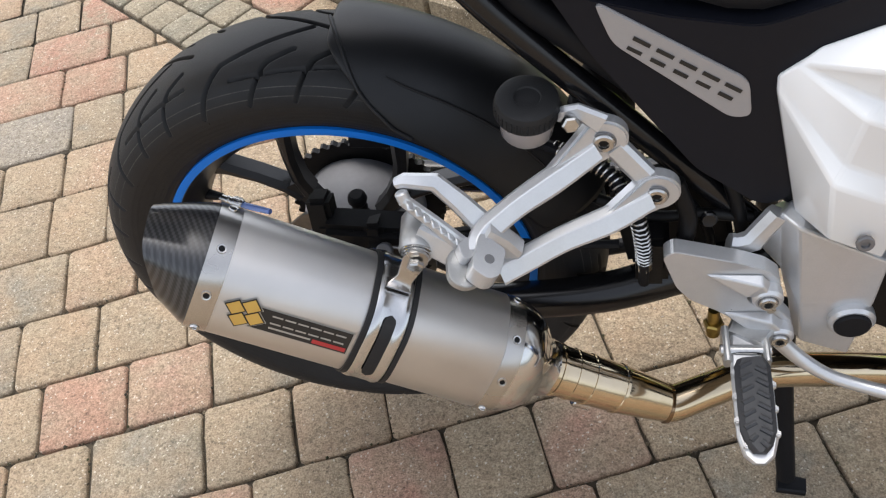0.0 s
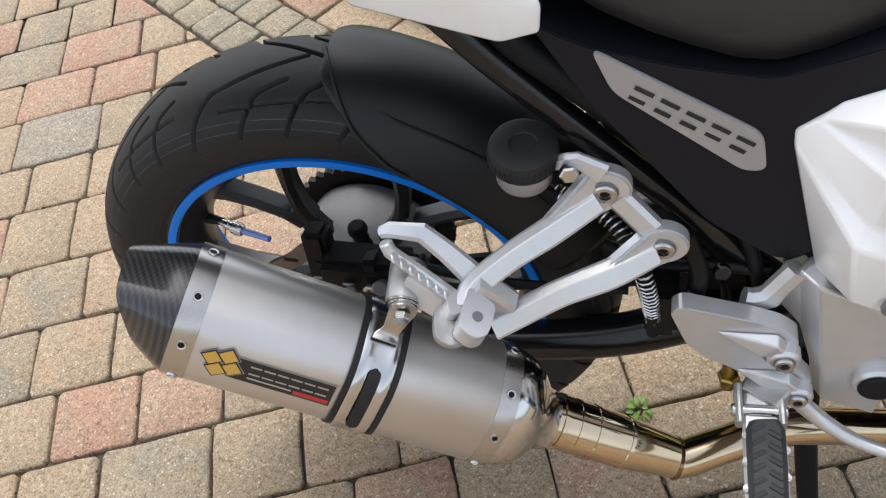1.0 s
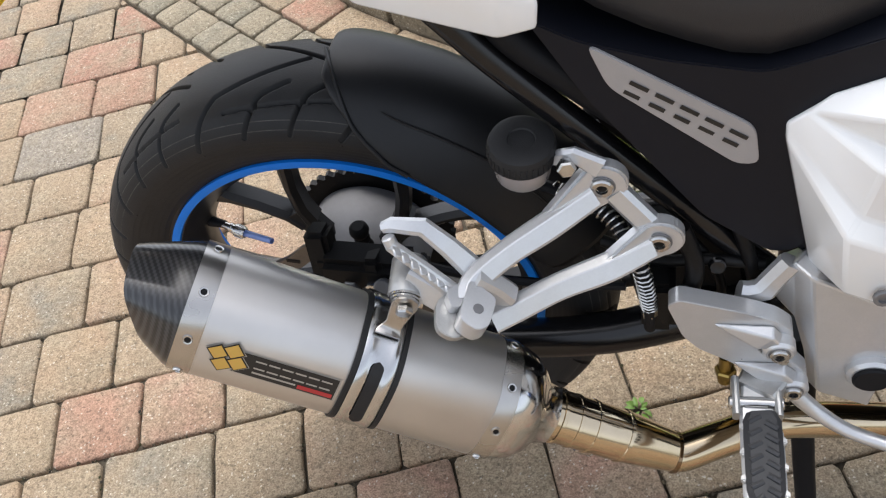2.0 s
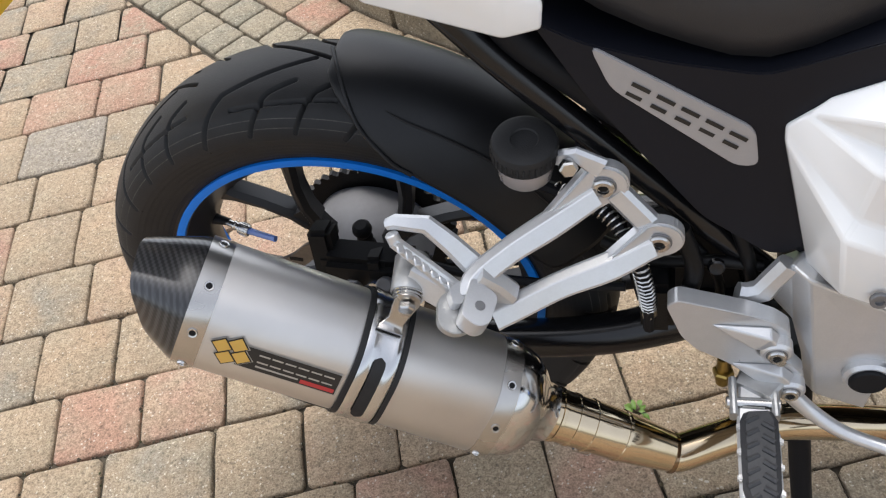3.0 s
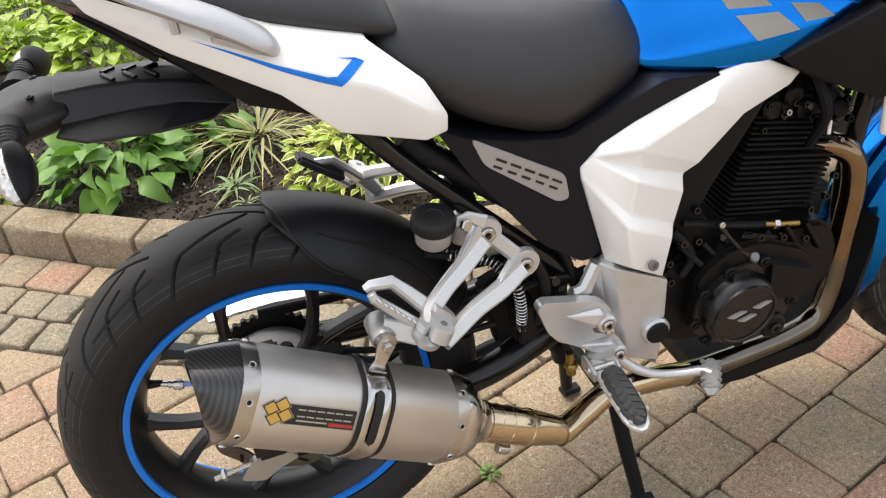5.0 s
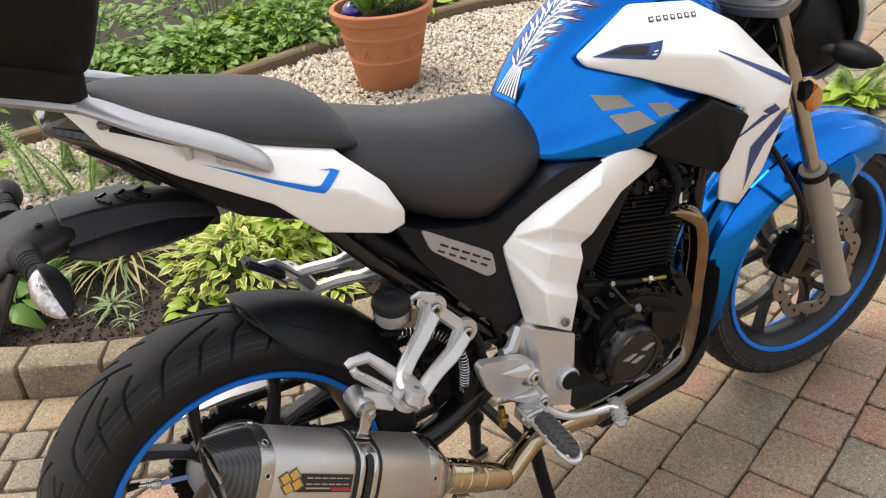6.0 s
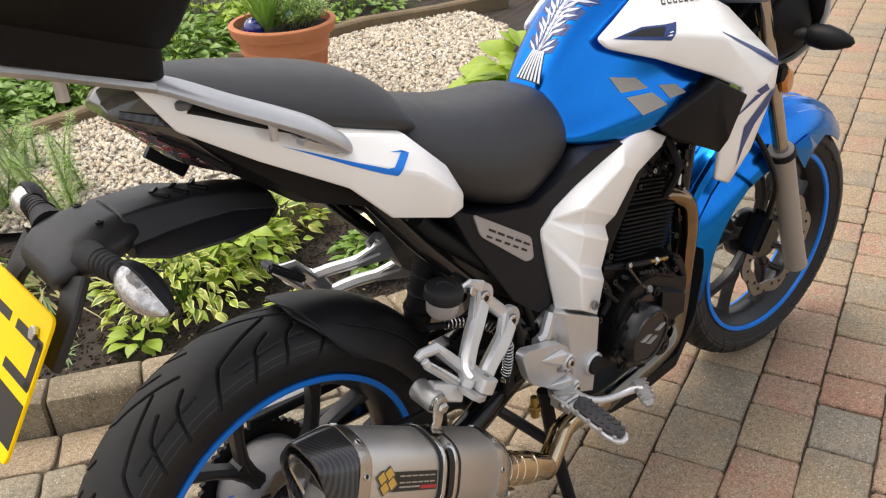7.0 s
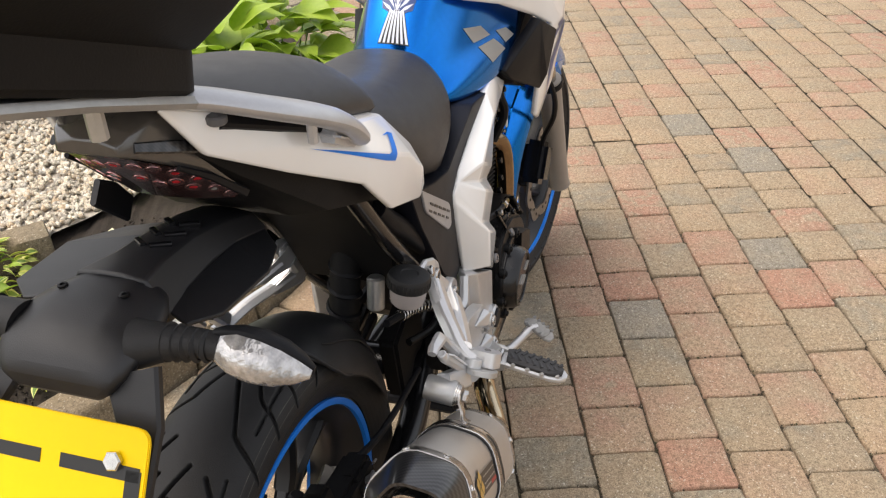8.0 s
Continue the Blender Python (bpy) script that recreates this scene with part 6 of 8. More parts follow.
# grab rail and luggage rack
for sd in (-1, 1):
    part("grab_rail", tube([(-0.105, sd * 0.055, 1.058), (-0.072, sd * 0.076, 1.046), (-0.03, sd * 0.110, 1.024), (0.02, sd * 0.129, 0.998), (0.055, sd * 0.134, 0.977), (0.088, sd * 0.131, 0.951), (0.100, sd * 0.122, 0.940)], (0.016, 0.019, 0.020, 0.021, 0.022, 0.022, 0.014), 16, 6, 0.5), M_RAIL, bike, "silver-painted pillion grab rail")
    part("rail_foot", box((0.07, 0.036, 0.014), 0.006, Matrix.Translation((0.068, sd * 0.124, 0.953)) @ Matrix.Rotation(0.5, 4, "Y")), M_RAIL, bike)
    part("rail_peg", tube([(0.008, sd * 0.130, 1.0), (0.008, sd * 0.130, 0.976)], 0.005, 8, 2), M_RAIL, bike)
    part("rack_post", tube([(-0.175, sd * 0.055, 1.082), (-0.175, sd * 0.055, 1.055)], 0.007, 8, 2), M_ALLOY, bike)
for sd in (-1, 1):
    part("seat_base", bar([(-0.06, sd * 0.078, 1.022), (0.0, sd * 0.100, 0.998), (0.06, sd * 0.118, 0.966)], (0.016, 0.022, 0.012), 0.014, (0, sd, 0.6)), M_BLACK, bike)
part("luggage_rack", loft([[(x, sy * hw, z + dz) for sy, dz in ((-1, 0), (-0.96, 0.006), (0.96, 0.006), (1, 0), (0.96, -0.005), (-0.96, -0.005))] for x, hw, z in ((-0.066, 0.072, 1.042), (-0.08, 0.086, 1.046), (-0.2, 0.078, 1.092), (-0.3, 0.072, 1.126), (-0.36, 0.06, 1.15))]), M_ALLOY, bike, "grey alloy luggage rack")
part("rack_boss", knob((-0.066, -0.082, 1.022), (0, 0, 1), 0.009, 0.008), M_GREYPL, bike)

# tail light
TLIGHT = [[(x, y * w + 0.002, z) for y, z in ((-1, zm), (-0.9, zt), (-0.4, zt + 0.005), (0.4, zt + 0.005), (0.9, zt), (1, zm), (0.97, zb), (-0.97, zb))] for x, w, zt, zm, zb in ((-0.127, 0.030, 1.022, 1.017, 1.013), (-0.116, 0.040, 1.030, 1.014, 1.008), (-0.088, 0.052, 1.036, 1.000, 0.990), (-0.055, 0.060, 1.026, 0.977, 0.965), (-0.028, 0.066, 0.985, 0.946, 0.938), (-0.012, 0.066, 0.95, 0.936, 0.930))]
tail_light = part("tail_light", loft(TLIGHT), M_SMOKE, bike, "smoked tail light over dark red lamps", bevel=0.002)
LT = [(-0.124, 0.0, 1.011), (-0.114, 0.031, 1.006), (-0.086, 0.053, 0.987), (-0.030, 0.068, 0.940)]
LB = [(-0.060, 0.0, 0.942), (-0.052, 0.024, 0.938), (-0.038, 0.042, 0.932), (-0.020, 0.060, 0.926)]
LR = random.Random(4)
for sd in (-1, 1):
    vs = [Vector((x, 0.002 + sd * y, z)) for x, y, z in LT + LB]
    part("lamp_lens", faces_mesh(vs + [Vector((-0.02, 0.002, 0.94))], [(0, 1, 5, 4), (1, 2, 6, 5), (2, 3, 7, 6), (4, 5, 6, 7, 8)]), M_REDLENS, tail_light, "dark red lamp lens", smooth=False)
    for k in range(3):
        a, b, c, d = vs[k], vs[k + 1], vs[k + 5], vs[k + 4]
        n = (b - a).cross(d - a).normalized()
        if n.x > 0:
            n = -n
        for u, v in ((0.22, 0.20), (0.74, 0.20), (0.48, 0.50), (0.86, 0.62)):
            p = a.lerp(b, u).lerp(d.lerp(c, u), v)
            part("lamp_reflector", lathe([(0.0036, 0.0002), (0.0062, 0.0007), (0.0070, 0.0006), (0.0074, -0.002)], n, p, 12), M_LAMPCUP, tail_light)
            part("lamp_cell", lathe([(0, 0.0008), (0.0024, 0.0007), (0.0038, 0.0002), (0.0040, -0.001)], n, p, 10), (M_LAMPRED, M_LAMPCUP, M_LENS)[LR.choice((0, 0, 1, 1, 2))], tail_light)
    part("lamp_trim", bar([(-0.090, 0.002 + sd * 0.055, 0.990), (-0.060, 0.002 + sd * 0.064, 0.968), (-0.020, 0.002 + sd * 0.072, 0.932)], (0.005, 0.007, 0.009), 0.004, (0, sd, -0.3)), M_BLACK, tail_light)
    part("trim_mesh", bar([(-0.118, 0.002 + sd * 0.038, 1.019), (-0.090, 0.002 + sd * 0.054, 1.009), (-0.060, 0.002 + sd * 0.063, 0.997)], (0.009, 0.011, 0.011), 0.004, (0, sd, 0.3)), M_CARBON, tail_light)

# tail tidy: number plate carrier and indicators
carrier = part("tail_carrier", loft([[(x, y, z) for y, z in ((-wb, zb), (-wt, zt), (-wt * 0.3, zt + 0.003), (wt * 0.3, zt + 0.003), (wt, zt), (wb, zb), (wb * 0.7, zb - 0.018), (-wb * 0.7, zb - 0.018))] for x, wt, wb, zt, zb in ((0.050, 0.030, 0.046, 0.868, 0.850), (0.0, 0.026, 0.042, 0.886, 0.864), (-0.05, 0.023, 0.040, 0.897, 0.870), (-0.10, 0.025, 0.043, 0.903, 0.872), (-0.142, 0.034, 0.055, 0.908, 0.872))]), M_CARRIER, bike, "matt black number plate carrier", bevel=0.003)
part("carrier_hump", loft([[(x, y * w, z) for y, z in ((-1, zm), (-0.82, zm + 0.010), (-0.45, zt), (0.45, zt), (0.82, zm + 0.010), (1, zm), (0.75, zb), (-0.75, zb))] for x, w, zt, zm, zb in ((-0.128, 0.046, 0.904, 0.886, 0.872), (-0.150, 0.060, 0.909, 0.888, 0.866), (-0.178, 0.070, 0.908, 0.888, 0.864), (-0.204, 0.070, 0.901, 0.884, 0.860), (-0.222, 0.062, 0.890, 0.876, 0.856), (-0.234, 0.052, 0.876, 0.866, 0.852))]), M_CARRIER, carrier, bevel=0.006)
part("carrier_flap", bar([(-0.052, 0.072, 0.932), (-0.026, 0.076, 0.912), (-0.004, 0.078, 0.888)], (0.026, 0.032, 0.028), 0.006, (-0.5, 0.6, 0.4)), M_CARRIER, carrier)
for x, y in ((-0.165, -0.030), (-0.165, 0.030)):
    part("carrier_screw", bolt_head((x, y, 0.9080), (0, 0, 1), 0.0045, 0.0018), M_ENGINE, carrier)
for k in range(3):
    for sd in (-1, 1):
        part("carrier_vent", bar([(-0.040 - 0.024 * k, sd * 0.003, 0.8985 + 0.003 * k), (-0.028 - 0.024 * k, sd * 0.018, 0.8955 + 0.003 * k)], 0.006, 0.006, (0, 0, 1), 0.001), M_GLOSS, carrier)
for sd in (-1, 1):
    out = 0.042 if sd > 0 else 0.0
    wing = [(0.045, 0.044, 0.853), (-0.010, 0.040, 0.868), (-0.100, 0.040, 0.874), (-0.140, 0.050, 0.878), (-0.148, 0.070 + out * 0.6, 0.874), (-0.118, 0.088 + out, 0.868), (-0.040, 0.092 + out, 0.862), (0.016, 0.072 + out * 0.7, 0.853)]
    part("carrier_wing", faces_mesh([(x, sd * y, z) for x, y, z in wing], [(0, 1, 6, 7), (1, 2, 5, 6), (2, 3, 4, 5)]), M_CARRIER, carrier, solid=0.004, smooth=False, bevel=0.0015)
    part("carrier_strut", bar([(-0.212, sd * 0.060, 0.872), (-0.236, sd * 0.074, 0.838), (-0.266, sd * 0.074, 0.790)], (0.050, 0.040, 0.032), 0.010, (-1, 0, 0.5)), M_CARRIER, carrier)
    part("indicator_stalk", tube([(-0.192, sd * 0.055, 0.884), (-0.190, sd * 0.078, 0.888), (-0.188, sd * 0.104, 0.891), (-0.187, sd * 0.128, 0.890)], (0.021, 0.016, 0.0125, 0.0115), 18, 5), M_RUBBER, carrier, "ribbed black rubber indicator stalk")
    for k in range(5):
        q = Vector((-0.189, sd * (0.083 + 0.0085 * k), 0.8885 + 0.0005 * k))
        part("stalk_rib", lathe([(0.0115, -0.0025), (0.0165 - 0.0008 * k, 0.0), (0.0115, 0.0025)], (0.03, sd, 0.05), q, 18), M_RUBBER, carrier)
    IA = Vector((0.10, sd * 0.955, -0.26)).normalized()
    IX = Vector((1, 0, 0.15)).normalized()
    IX = (IX - IA * IX.dot(IA)).normalized()
    IZ = IX.cross(IA).normalized()
    IZ = IZ if IZ.z > 0 else -IZ
    foot = Vector((-0.184, sd * 0.118, 0.893))
    SEC = ((0.0, 0.010, 0.010), (0.008, 0.016, 0.014), (0.022, 0.0215, 0.018), (0.040, 0.0225, 0.020), (0.058, 0.0185, 0.018), (0.074, 0.011, 0.012), (0.084, 0.004, 0.005))
    ind = part("rear_indicator", loft([[foot + IA * t + IX * (a * math.cos(q) * (1.0 if math.cos(q) > 0 else 0.25)) + IZ * (b * math.sin(q)) for q in (math.tau * k / 20 for k in range(20))] for t, b, a in SEC]), M_BLACK, bike, "black rear indicator with a clear lens")
    part("indicator_lens", loft([[foot + IA * t - IX * 0.001 + IX * (a * 1.15 * math.cos(q) * (1.0 if math.cos(q) < 0 else 0.1)) + IZ * (b * 0.93 * math.sin(q) - 0.001) for q in (math.tau * k / 20 for k in range(20))] for t, b, a in ((s_ + (0.003 if s_ < 0.01 else -0.001), b_, a_) for s_, b_, a_ in SEC)]), M_LENS, ind, "clear faceted indicator lens")
PLM = Matrix.Translation((-0.2985, 0.0, 0.787)) @ Matrix.Rotation(radians(33), 4, "Y") @ Matrix.Rotation(radians(90), 4, "Z")
NP = rounded([(-0.1, -0.083), (0.1, -0.083), (0.1, 0.083), (-0.1, 0.083)], 0.012)
number = part("number_plate", plate(NP, -0.002, 0.002, 0.0008, PLM), M_YELLOW, bike, "yellow rear number plate with plain black bars")
for x, z, w, h in ((-0.06, 0.048, 0.07, 0.011), (-0.06, 0.004, 0.07, 0.011), (0.028, 0.048, 0.07, 0.011), (0.05, 0.02, 0.013, 0.055), (-0.09, 0.026, 0.013, 0.05), (-0.06, -0.04, 0.075, 0.05), (0.035, -0.04, 0.075, 0.05)):
    part("plate_bar", plate([(x - w / 2, z - h / 2), (x + w / 2, z - h / 2), (x + w / 2, z + h / 2), (x - w / 2, z + h / 2)], 0.0021, 0.0027, 0, PLM), M_INK, number, smooth=False)
for sd in (-1, 1):
    part("plate_bolt", knob(PLM @ Vector((sd * 0.073, 0.002, 0.056)), PLM.to_3x3() @ Vector((0, 1, 0)), 0.008, 0.006, 6), M_STEEL, number)

# ---- tank and front bodywork ----
def tank_ring(x, ztop, zlow, hw, top):
    """A section: sides leaning in from the foot to a narrower rounded top."""
    h = ztop - zlow
    half_side = [(hw * 0.95, 0.0), (hw * 0.995, 0.012), (hw, 0.06), (hw * 0.96, 0.17), (hw * 0.82, 0.30), (hw * 0.35 + top * 0.65, 0.48), (top, 0.68), (top * 0.88, 0.83), (top * 0.66, 0.94), (top * 0.34, 0.99)]
    right = [(x, -y, zlow + h * t) for y, t in half_side]
    return right + [(x, 0, ztop)] + [(x, -p[1], p[2]) for p in right[::-1]]


tank = part("fuel_tank", loft([tank_ring(*a) for a in ((0.535, 0.855, 0.80, 0.045, 0.03), (0.546, 0.882, 0.79, 0.082, 0.046), (0.572, 0.922, 0.78, 0.096, 0.054), (0.62, 0.978, 0.772, 0.110, 0.062), (0.69, 1.022, 0.768, 0.125, 0.074), (0.79, 1.042, 0.775, 0.138, 0.094), (0.88, 1.025, 0.80, 0.14, 0.095), (0.95, 0.98, 0.82, 0.125, 0.09), (0.98, 0.93, 0.84, 0.1, 0.07))]), M_BLUE, bike, "metallic blue fuel tank", sub=2)


part("filler_cap", knob((0.78, 0, 1.045), (0, 0, 1), 0.04, 0.012), M_BLACK, tank)


tank_tree = skin_of(tank)
for pts in (((0.652, 0.872), (0.704, 0.861), (0.725, 0.84), (0.668, 0.844)), ((0.676, 0.835), (0.731, 0.832), (0.757, 0.807), (0.70, 0.802)), ((0.748, 0.84), (0.785, 0.834), (0.805, 0.816), (0.765, 0.815))):
    part("tank_mark", laid_on(tank_tree, [(x, -0.12, z) for x, z in pts], (0, 1, 0), 0.0008), M_GREYDECAL, tank, smooth=False)


def pad_at(s, v):
    """A place on the tank pad: s up the tank's back, v across it."""
    return Vector((0.548 + 0.15 * s, PADY + v, 0.875 + 0.145 * s))


PADY = -0.008
PADW = (0.70, 0, -0.72)
part("tank_pad", laid_on(tank_tree, [pad_at(0.05, -0.006), pad_at(0.98, -0.006), pad_at(0.98, 0.006), pad_at(0.05, 0.006)], PADW, 0.0008), M_PADWHITE, tank, "white and navy stick-on tank pad with feather strokes")


def pad_stroke(name, q, lift, material):
    part(name, laid_on(tank_tree, [pad_at(*p) for p in q], PADW, lift, 3), material, tank, smooth=False)


for k in range(7):
    v, u = -0.021 + 0.007 * k, (-0.012 + 0.004 * k) * 0.8
    pad_stroke("pad_outline", [(0.0, v - 0.0032), (0.24, u - 0.0022), (0.24, u + 0.0022), (0.0, v + 0.0032)], 0.0011, M_INK)
    pad_stroke("pad_stroke", [(0.008, v - 0.0018), (0.235, u - 0.0013), (0.235, u + 0.0013), (0.008, v + 0.0018)], 0.0015, M_PADWHITE)
FR = random.Random(12)
for level in range(5):
    s0 = 0.20 + 0.15 * level
    wide = 0.026 + 0.0055 * level
    for sd in (-1, 1):
        pad_stroke("pad_field", [(s0, sd * 0.004), (s0 + 0.05, sd * wide * 0.9), (s0 + 0.15, sd * wide), (s0 + 0.13, sd * 0.004)], 0.0010, M_NAVY)
        for k in range(4):
            b, w = s0 + 0.004 + 0.034 * k, wide * (1.02 - 0.17 * k) * FR.uniform(0.88, 1.1)
            t = b + 0.11 + 0.035 * k + FR.uniform(-0.015, 0.02)
            m = 0.5 * (b + t)
            pad_stroke("pad_outline", [(b, sd * 0.001), (m - 0.026, sd * w * 0.66), (t, sd * w), (m + 0.020, sd * w * 0.36)], 0.0012 + 0.0001 * k, M_NAVY)
            pad_stroke("pad_stroke", [(b + 0.012, sd * 0.0035), (m - 0.009, sd * w * 0.60), (t - 0.020, sd * w * 0.90), (m + 0.004, sd * w * 0.44)], 0.0017 + 0.0001 * k, M_PADWHITE)
SV = [(0.631, -0.078, 0.938), (0.668, -0.082, 0.962), (0.732, -0.082, 1.0), (0.858, -0.092, 0.982), (0.944, -0.115, 0.932), (0.986, -0.158, 0.872), (1.020, -0.185, 0.829), (1.012, -0.187, 0.777), (0.985, -0.17, 0.665), (0.952, -0.150, 0.597), (0.893, -0.158, 0.628), (0.880, -0.168, 0.715), (0.910, -0.182, 0.803), (0.842, -0.161, 0.839), (0.717, -0.132, 0.893), (0.641, -0.09, 0.922),
      (0.740, -0.142, 0.930), (0.850, -0.168, 0.905), (0.955, -0.19, 0.80)]
SF = [(0, 1, 16, 15), (1, 2, 16), (15, 16, 14), (2, 3, 17, 16), (16, 17, 13, 14), (3, 4, 5, 17), (17, 5, 6, 18), (17, 18, 12, 13), (18, 6, 7), (18, 7, 8, 11, 12), (8, 9, 10, 11)]
for sd in (1, -1):
    bm = faces_mesh(SV, SF)
    if sd < 0:
        bm = mirrored(bm)
    sh = part("tank_shroud", bm, M_WHITE, bike, "gloss white tank shroud with blue and black graphics", solid=0.012, bevel=0.006)
    tri = [(0.735, -0.118, 0.778), (0.846, -0.155, 0.836), (0.915, -0.172, 0.797), (0.885, -0.158, 0.718), (0.878, -0.15, 0.695), (0.765, -0.122, 0.752)]
    bm = faces_mesh(tri, [(0, 1, 4, 5), (1, 2, 3, 4)])
    if sd < 0:
        bm = mirrored(bm)
    part("air_scoop", bm, M_BLACK, bike, "black plastic air scoop", solid=0.02, bevel=0.003)
    bm = plate(rounded([(0.742, 0.772), (0.850, 0.830), (0.895, 0.845), (0.940, 0.830), (0.925, 0.745), (0.885, 0.690), (0.780, 0.735)], 0.01), -0.140, -0.100, 0.004)
    part("scoop_backing", bm if sd > 0 else mirrored(bm), M_DARK, bike)
    if sd > 0:
        for k in range(7):
            part("scoop_slat", bar([(0.872 + 0.004 * k, -0.165 - 0.001 * k, 0.722 + 0.011 * k), (0.892 + 0.003 * k, -0.1705, 0.716 + 0.012 * k)], 0.003, 0.003), M_GREYPL, bike)
    if sd < 0:
        continue
    tree = skin_of(sh)
    for nm, q, mt in (("shroud_stripe", [(0.855, 0.911), (0.856, 0.912), (1.015, 0.833), (1.01, 0.821)], M_NAVY), ("shroud_flash", [(0.996, 0.78), (1.03, 0.786), (0.969, 0.721), (0.937, 0.725)], M_NAVY), ("shroud_flash", [(0.937, 0.725), (0.969, 0.721), (0.95, 0.674), (0.945, 0.633)], M_NAVY), ("shroud_arrow", [(0.885, 0.745), (0.95, 0.783), (0.971, 0.78), (0.958, 0.774)], M_NAVY), ("shroud_square", [(0.947, 0.792), (0.971, 0.8), (0.989, 0.784), (0.968, 0.778)], M_NAVY), ("shroud_graphic", [(0.652, 0.934), (0.700, 0.946), (0.762, 0.944), (0.738, 0.921)], M_NAVY), ("graphic_core", [(0.668, 0.936), (0.702, 0.943), (0.735, 0.942), (0.725, 0.929)], M_INK)):
        part(nm, laid_on(tree, [(x, -0.16, z) for x, z in q], (0, 1, 0), 0.0010 if nm != "graphic_core" else 0.0014), mt, sh, smooth=False)
    for k in range(7):
        x, z = 0.752 + 0.0145 * k, 0.978 - 0.0022 * k
        part("brand_bar", laid_on(tree, [(x, -0.12, z), (x + 0.003, -0.12, z + 0.011), (x + 0.0125, -0.12, z + 0.0095), (x + 0.0095, -0.12, z - 0.0015)], (0, 0.8, -0.6), 0.001, 2), M_INK, sh, smooth=False)
        part("brand_gap", laid_on(tree, [(x + 0.003, -0.12, z + 0.0025), (x + 0.0045, -0.12, z + 0.008), (x + 0.0098, -0.12, z + 0.007), (x + 0.0083, -0.12, z + 0.0015)], (0, 0.8, -0.6), 0.0014, 2), M_WHITE, sh, smooth=False)

# forks, mudguard, headlight
FA, FB = Vector((1.03, -0.12, 0.96)), Vector((1.322, -0.135, 0.262))
STEER = Matrix.Translation((1.30, -0.036, 0)) @ Matrix.Rotation(radians(-6.1), 4, "Z") @ Matrix.Translation((-1.30, 0.0, 0))
for sd in (-1, 1):
    off = Vector((0, 0.0, 0)) if sd < 0 else Vector((0.024, 0.2, 0))
    a, b = FA + off, FB + off
    part("fork_leg", tube([a, a.lerp(b, 0.56)], 0.0155, 16, 2), M_STANCHION, bike, "grey fork tube")
    part("fork_slider", tube([a.lerp(b, 0.545), a.lerp(b, 0.56), a.lerp(b, 0.95), b], (0.027, 0.026, 0.025, 0.028), 18, 4), M_FORK, bike, "grey painted fork slider")
    part("fork_seal", lathe([(0.0, -0.006), (0.029, -0.006), (0.031, 0), (0.029, 0.008), (0.02, 0.01), (0, 0.01)], (a - b), a.lerp(b, 0.545), 24), M_BLACK, bike)
part("front_axle", tube([(1.318, -0.15, 0.29), (1.335, 0.08, 0.29)], 0.011, 10, 2), M_STEEL, bike)
part("front_caliper", box((0.06, 0.06, 0.1), 0.012, STEER @ Matrix.Translation((1.20, -0.075, 0.38)) @ Matrix.Rotation(0.5, 4, "Y")), M_GLOSS, bike, "black front brake caliper")
part("front_hose", tube([(1.04, -0.10, 0.72), (1.08, -0.15, 0.62), (1.14, -0.15, 0.53), (1.19, -0.12, 0.45), (1.20, -0.11, 0.41)], 0.006, 8, 6), M_BLACK, bike)
MGA = ((196, 0.05, 0.03, 0.33), (185, 0.075, 0.05, 0.335), (170, 0.082, 0.06, 0.34), (150, 0.084, 0.065, 0.345), (130, 0.086, 0.075, 0.35), (112, 0.088, 0.10, 0.355), (95, 0.086, 0.10, 0.35), (78, 0.08, 0.07, 0.34), (60, 0.072, 0.055, 0.335), (45, 0.055, 0.04, 0.332), (38, 0.03, 0.02, 0.33))
MGU = ((0.0, 0.0), (0.20, 0.001), (0.24, 0.007), (0.36, 0.0075), (0.42, -0.002), (0.58, -0.001), (0.64, 0.006), (0.78, 0.004), (0.93, 0.001), (1.0, -0.006))


def guard_at(a, u, ridge):
    """A place on the mudguard: a degrees round the wheel, u across it."""
    k = [p[0] for p in MGA][::-1]
    hw, dr, rr = (float(np.interp(a, k, [p[n] for p in MGA][::-1])) for n in (1, 2, 3))
    r = rr - dr * abs(u) ** 2.2 + ridge * (0.4 + 0.6 * min(1.0, max(0.0, abs(a - 100) / 40)))
    return tuple(STEER @ Vector((1.30 + math.cos(radians(a)) * r, u * hw, 0.306 + math.sin(radians(a)) * r)))


MG = [[guard_at(a, u, h) for u, h in [(-u, h) for u, h in MGU[:0:-1]] + list(MGU)] for a in (196, 190, 185, 178, 170, 160, 150, 140, 130, 121, 112, 103, 95, 86, 78, 69, 60, 52, 45, 38)]
guard = part("front_mudguard", open_skin(MG), M_BLUE, bike, "metallic blue front mudguard", solid=0.004, bevel=0.0015, crease=20)
for sd in (-1, 1):
    fl = [STEER @ Vector((1.30 + math.cos(radians(a)) * r, sd * w, 0.306 + math.sin(radians(a)) * r)) for a, r, w in ((100, 0.262, 0.086), (84, 0.275, 0.083), (66, 0.276, 0.075), (72, 0.245, 0.078), (80, 0.195, 0.082), (92, 0.238, 0.086), (82, 0.248, 0.092))]
    part("mudguard_flap", faces_mesh(fl, [(0, 1, 6, 5), (1, 2, 3, 6), (6, 3, 4), (5, 6, 4)]), M_BLUE, guard, solid=0.003, smooth=False)
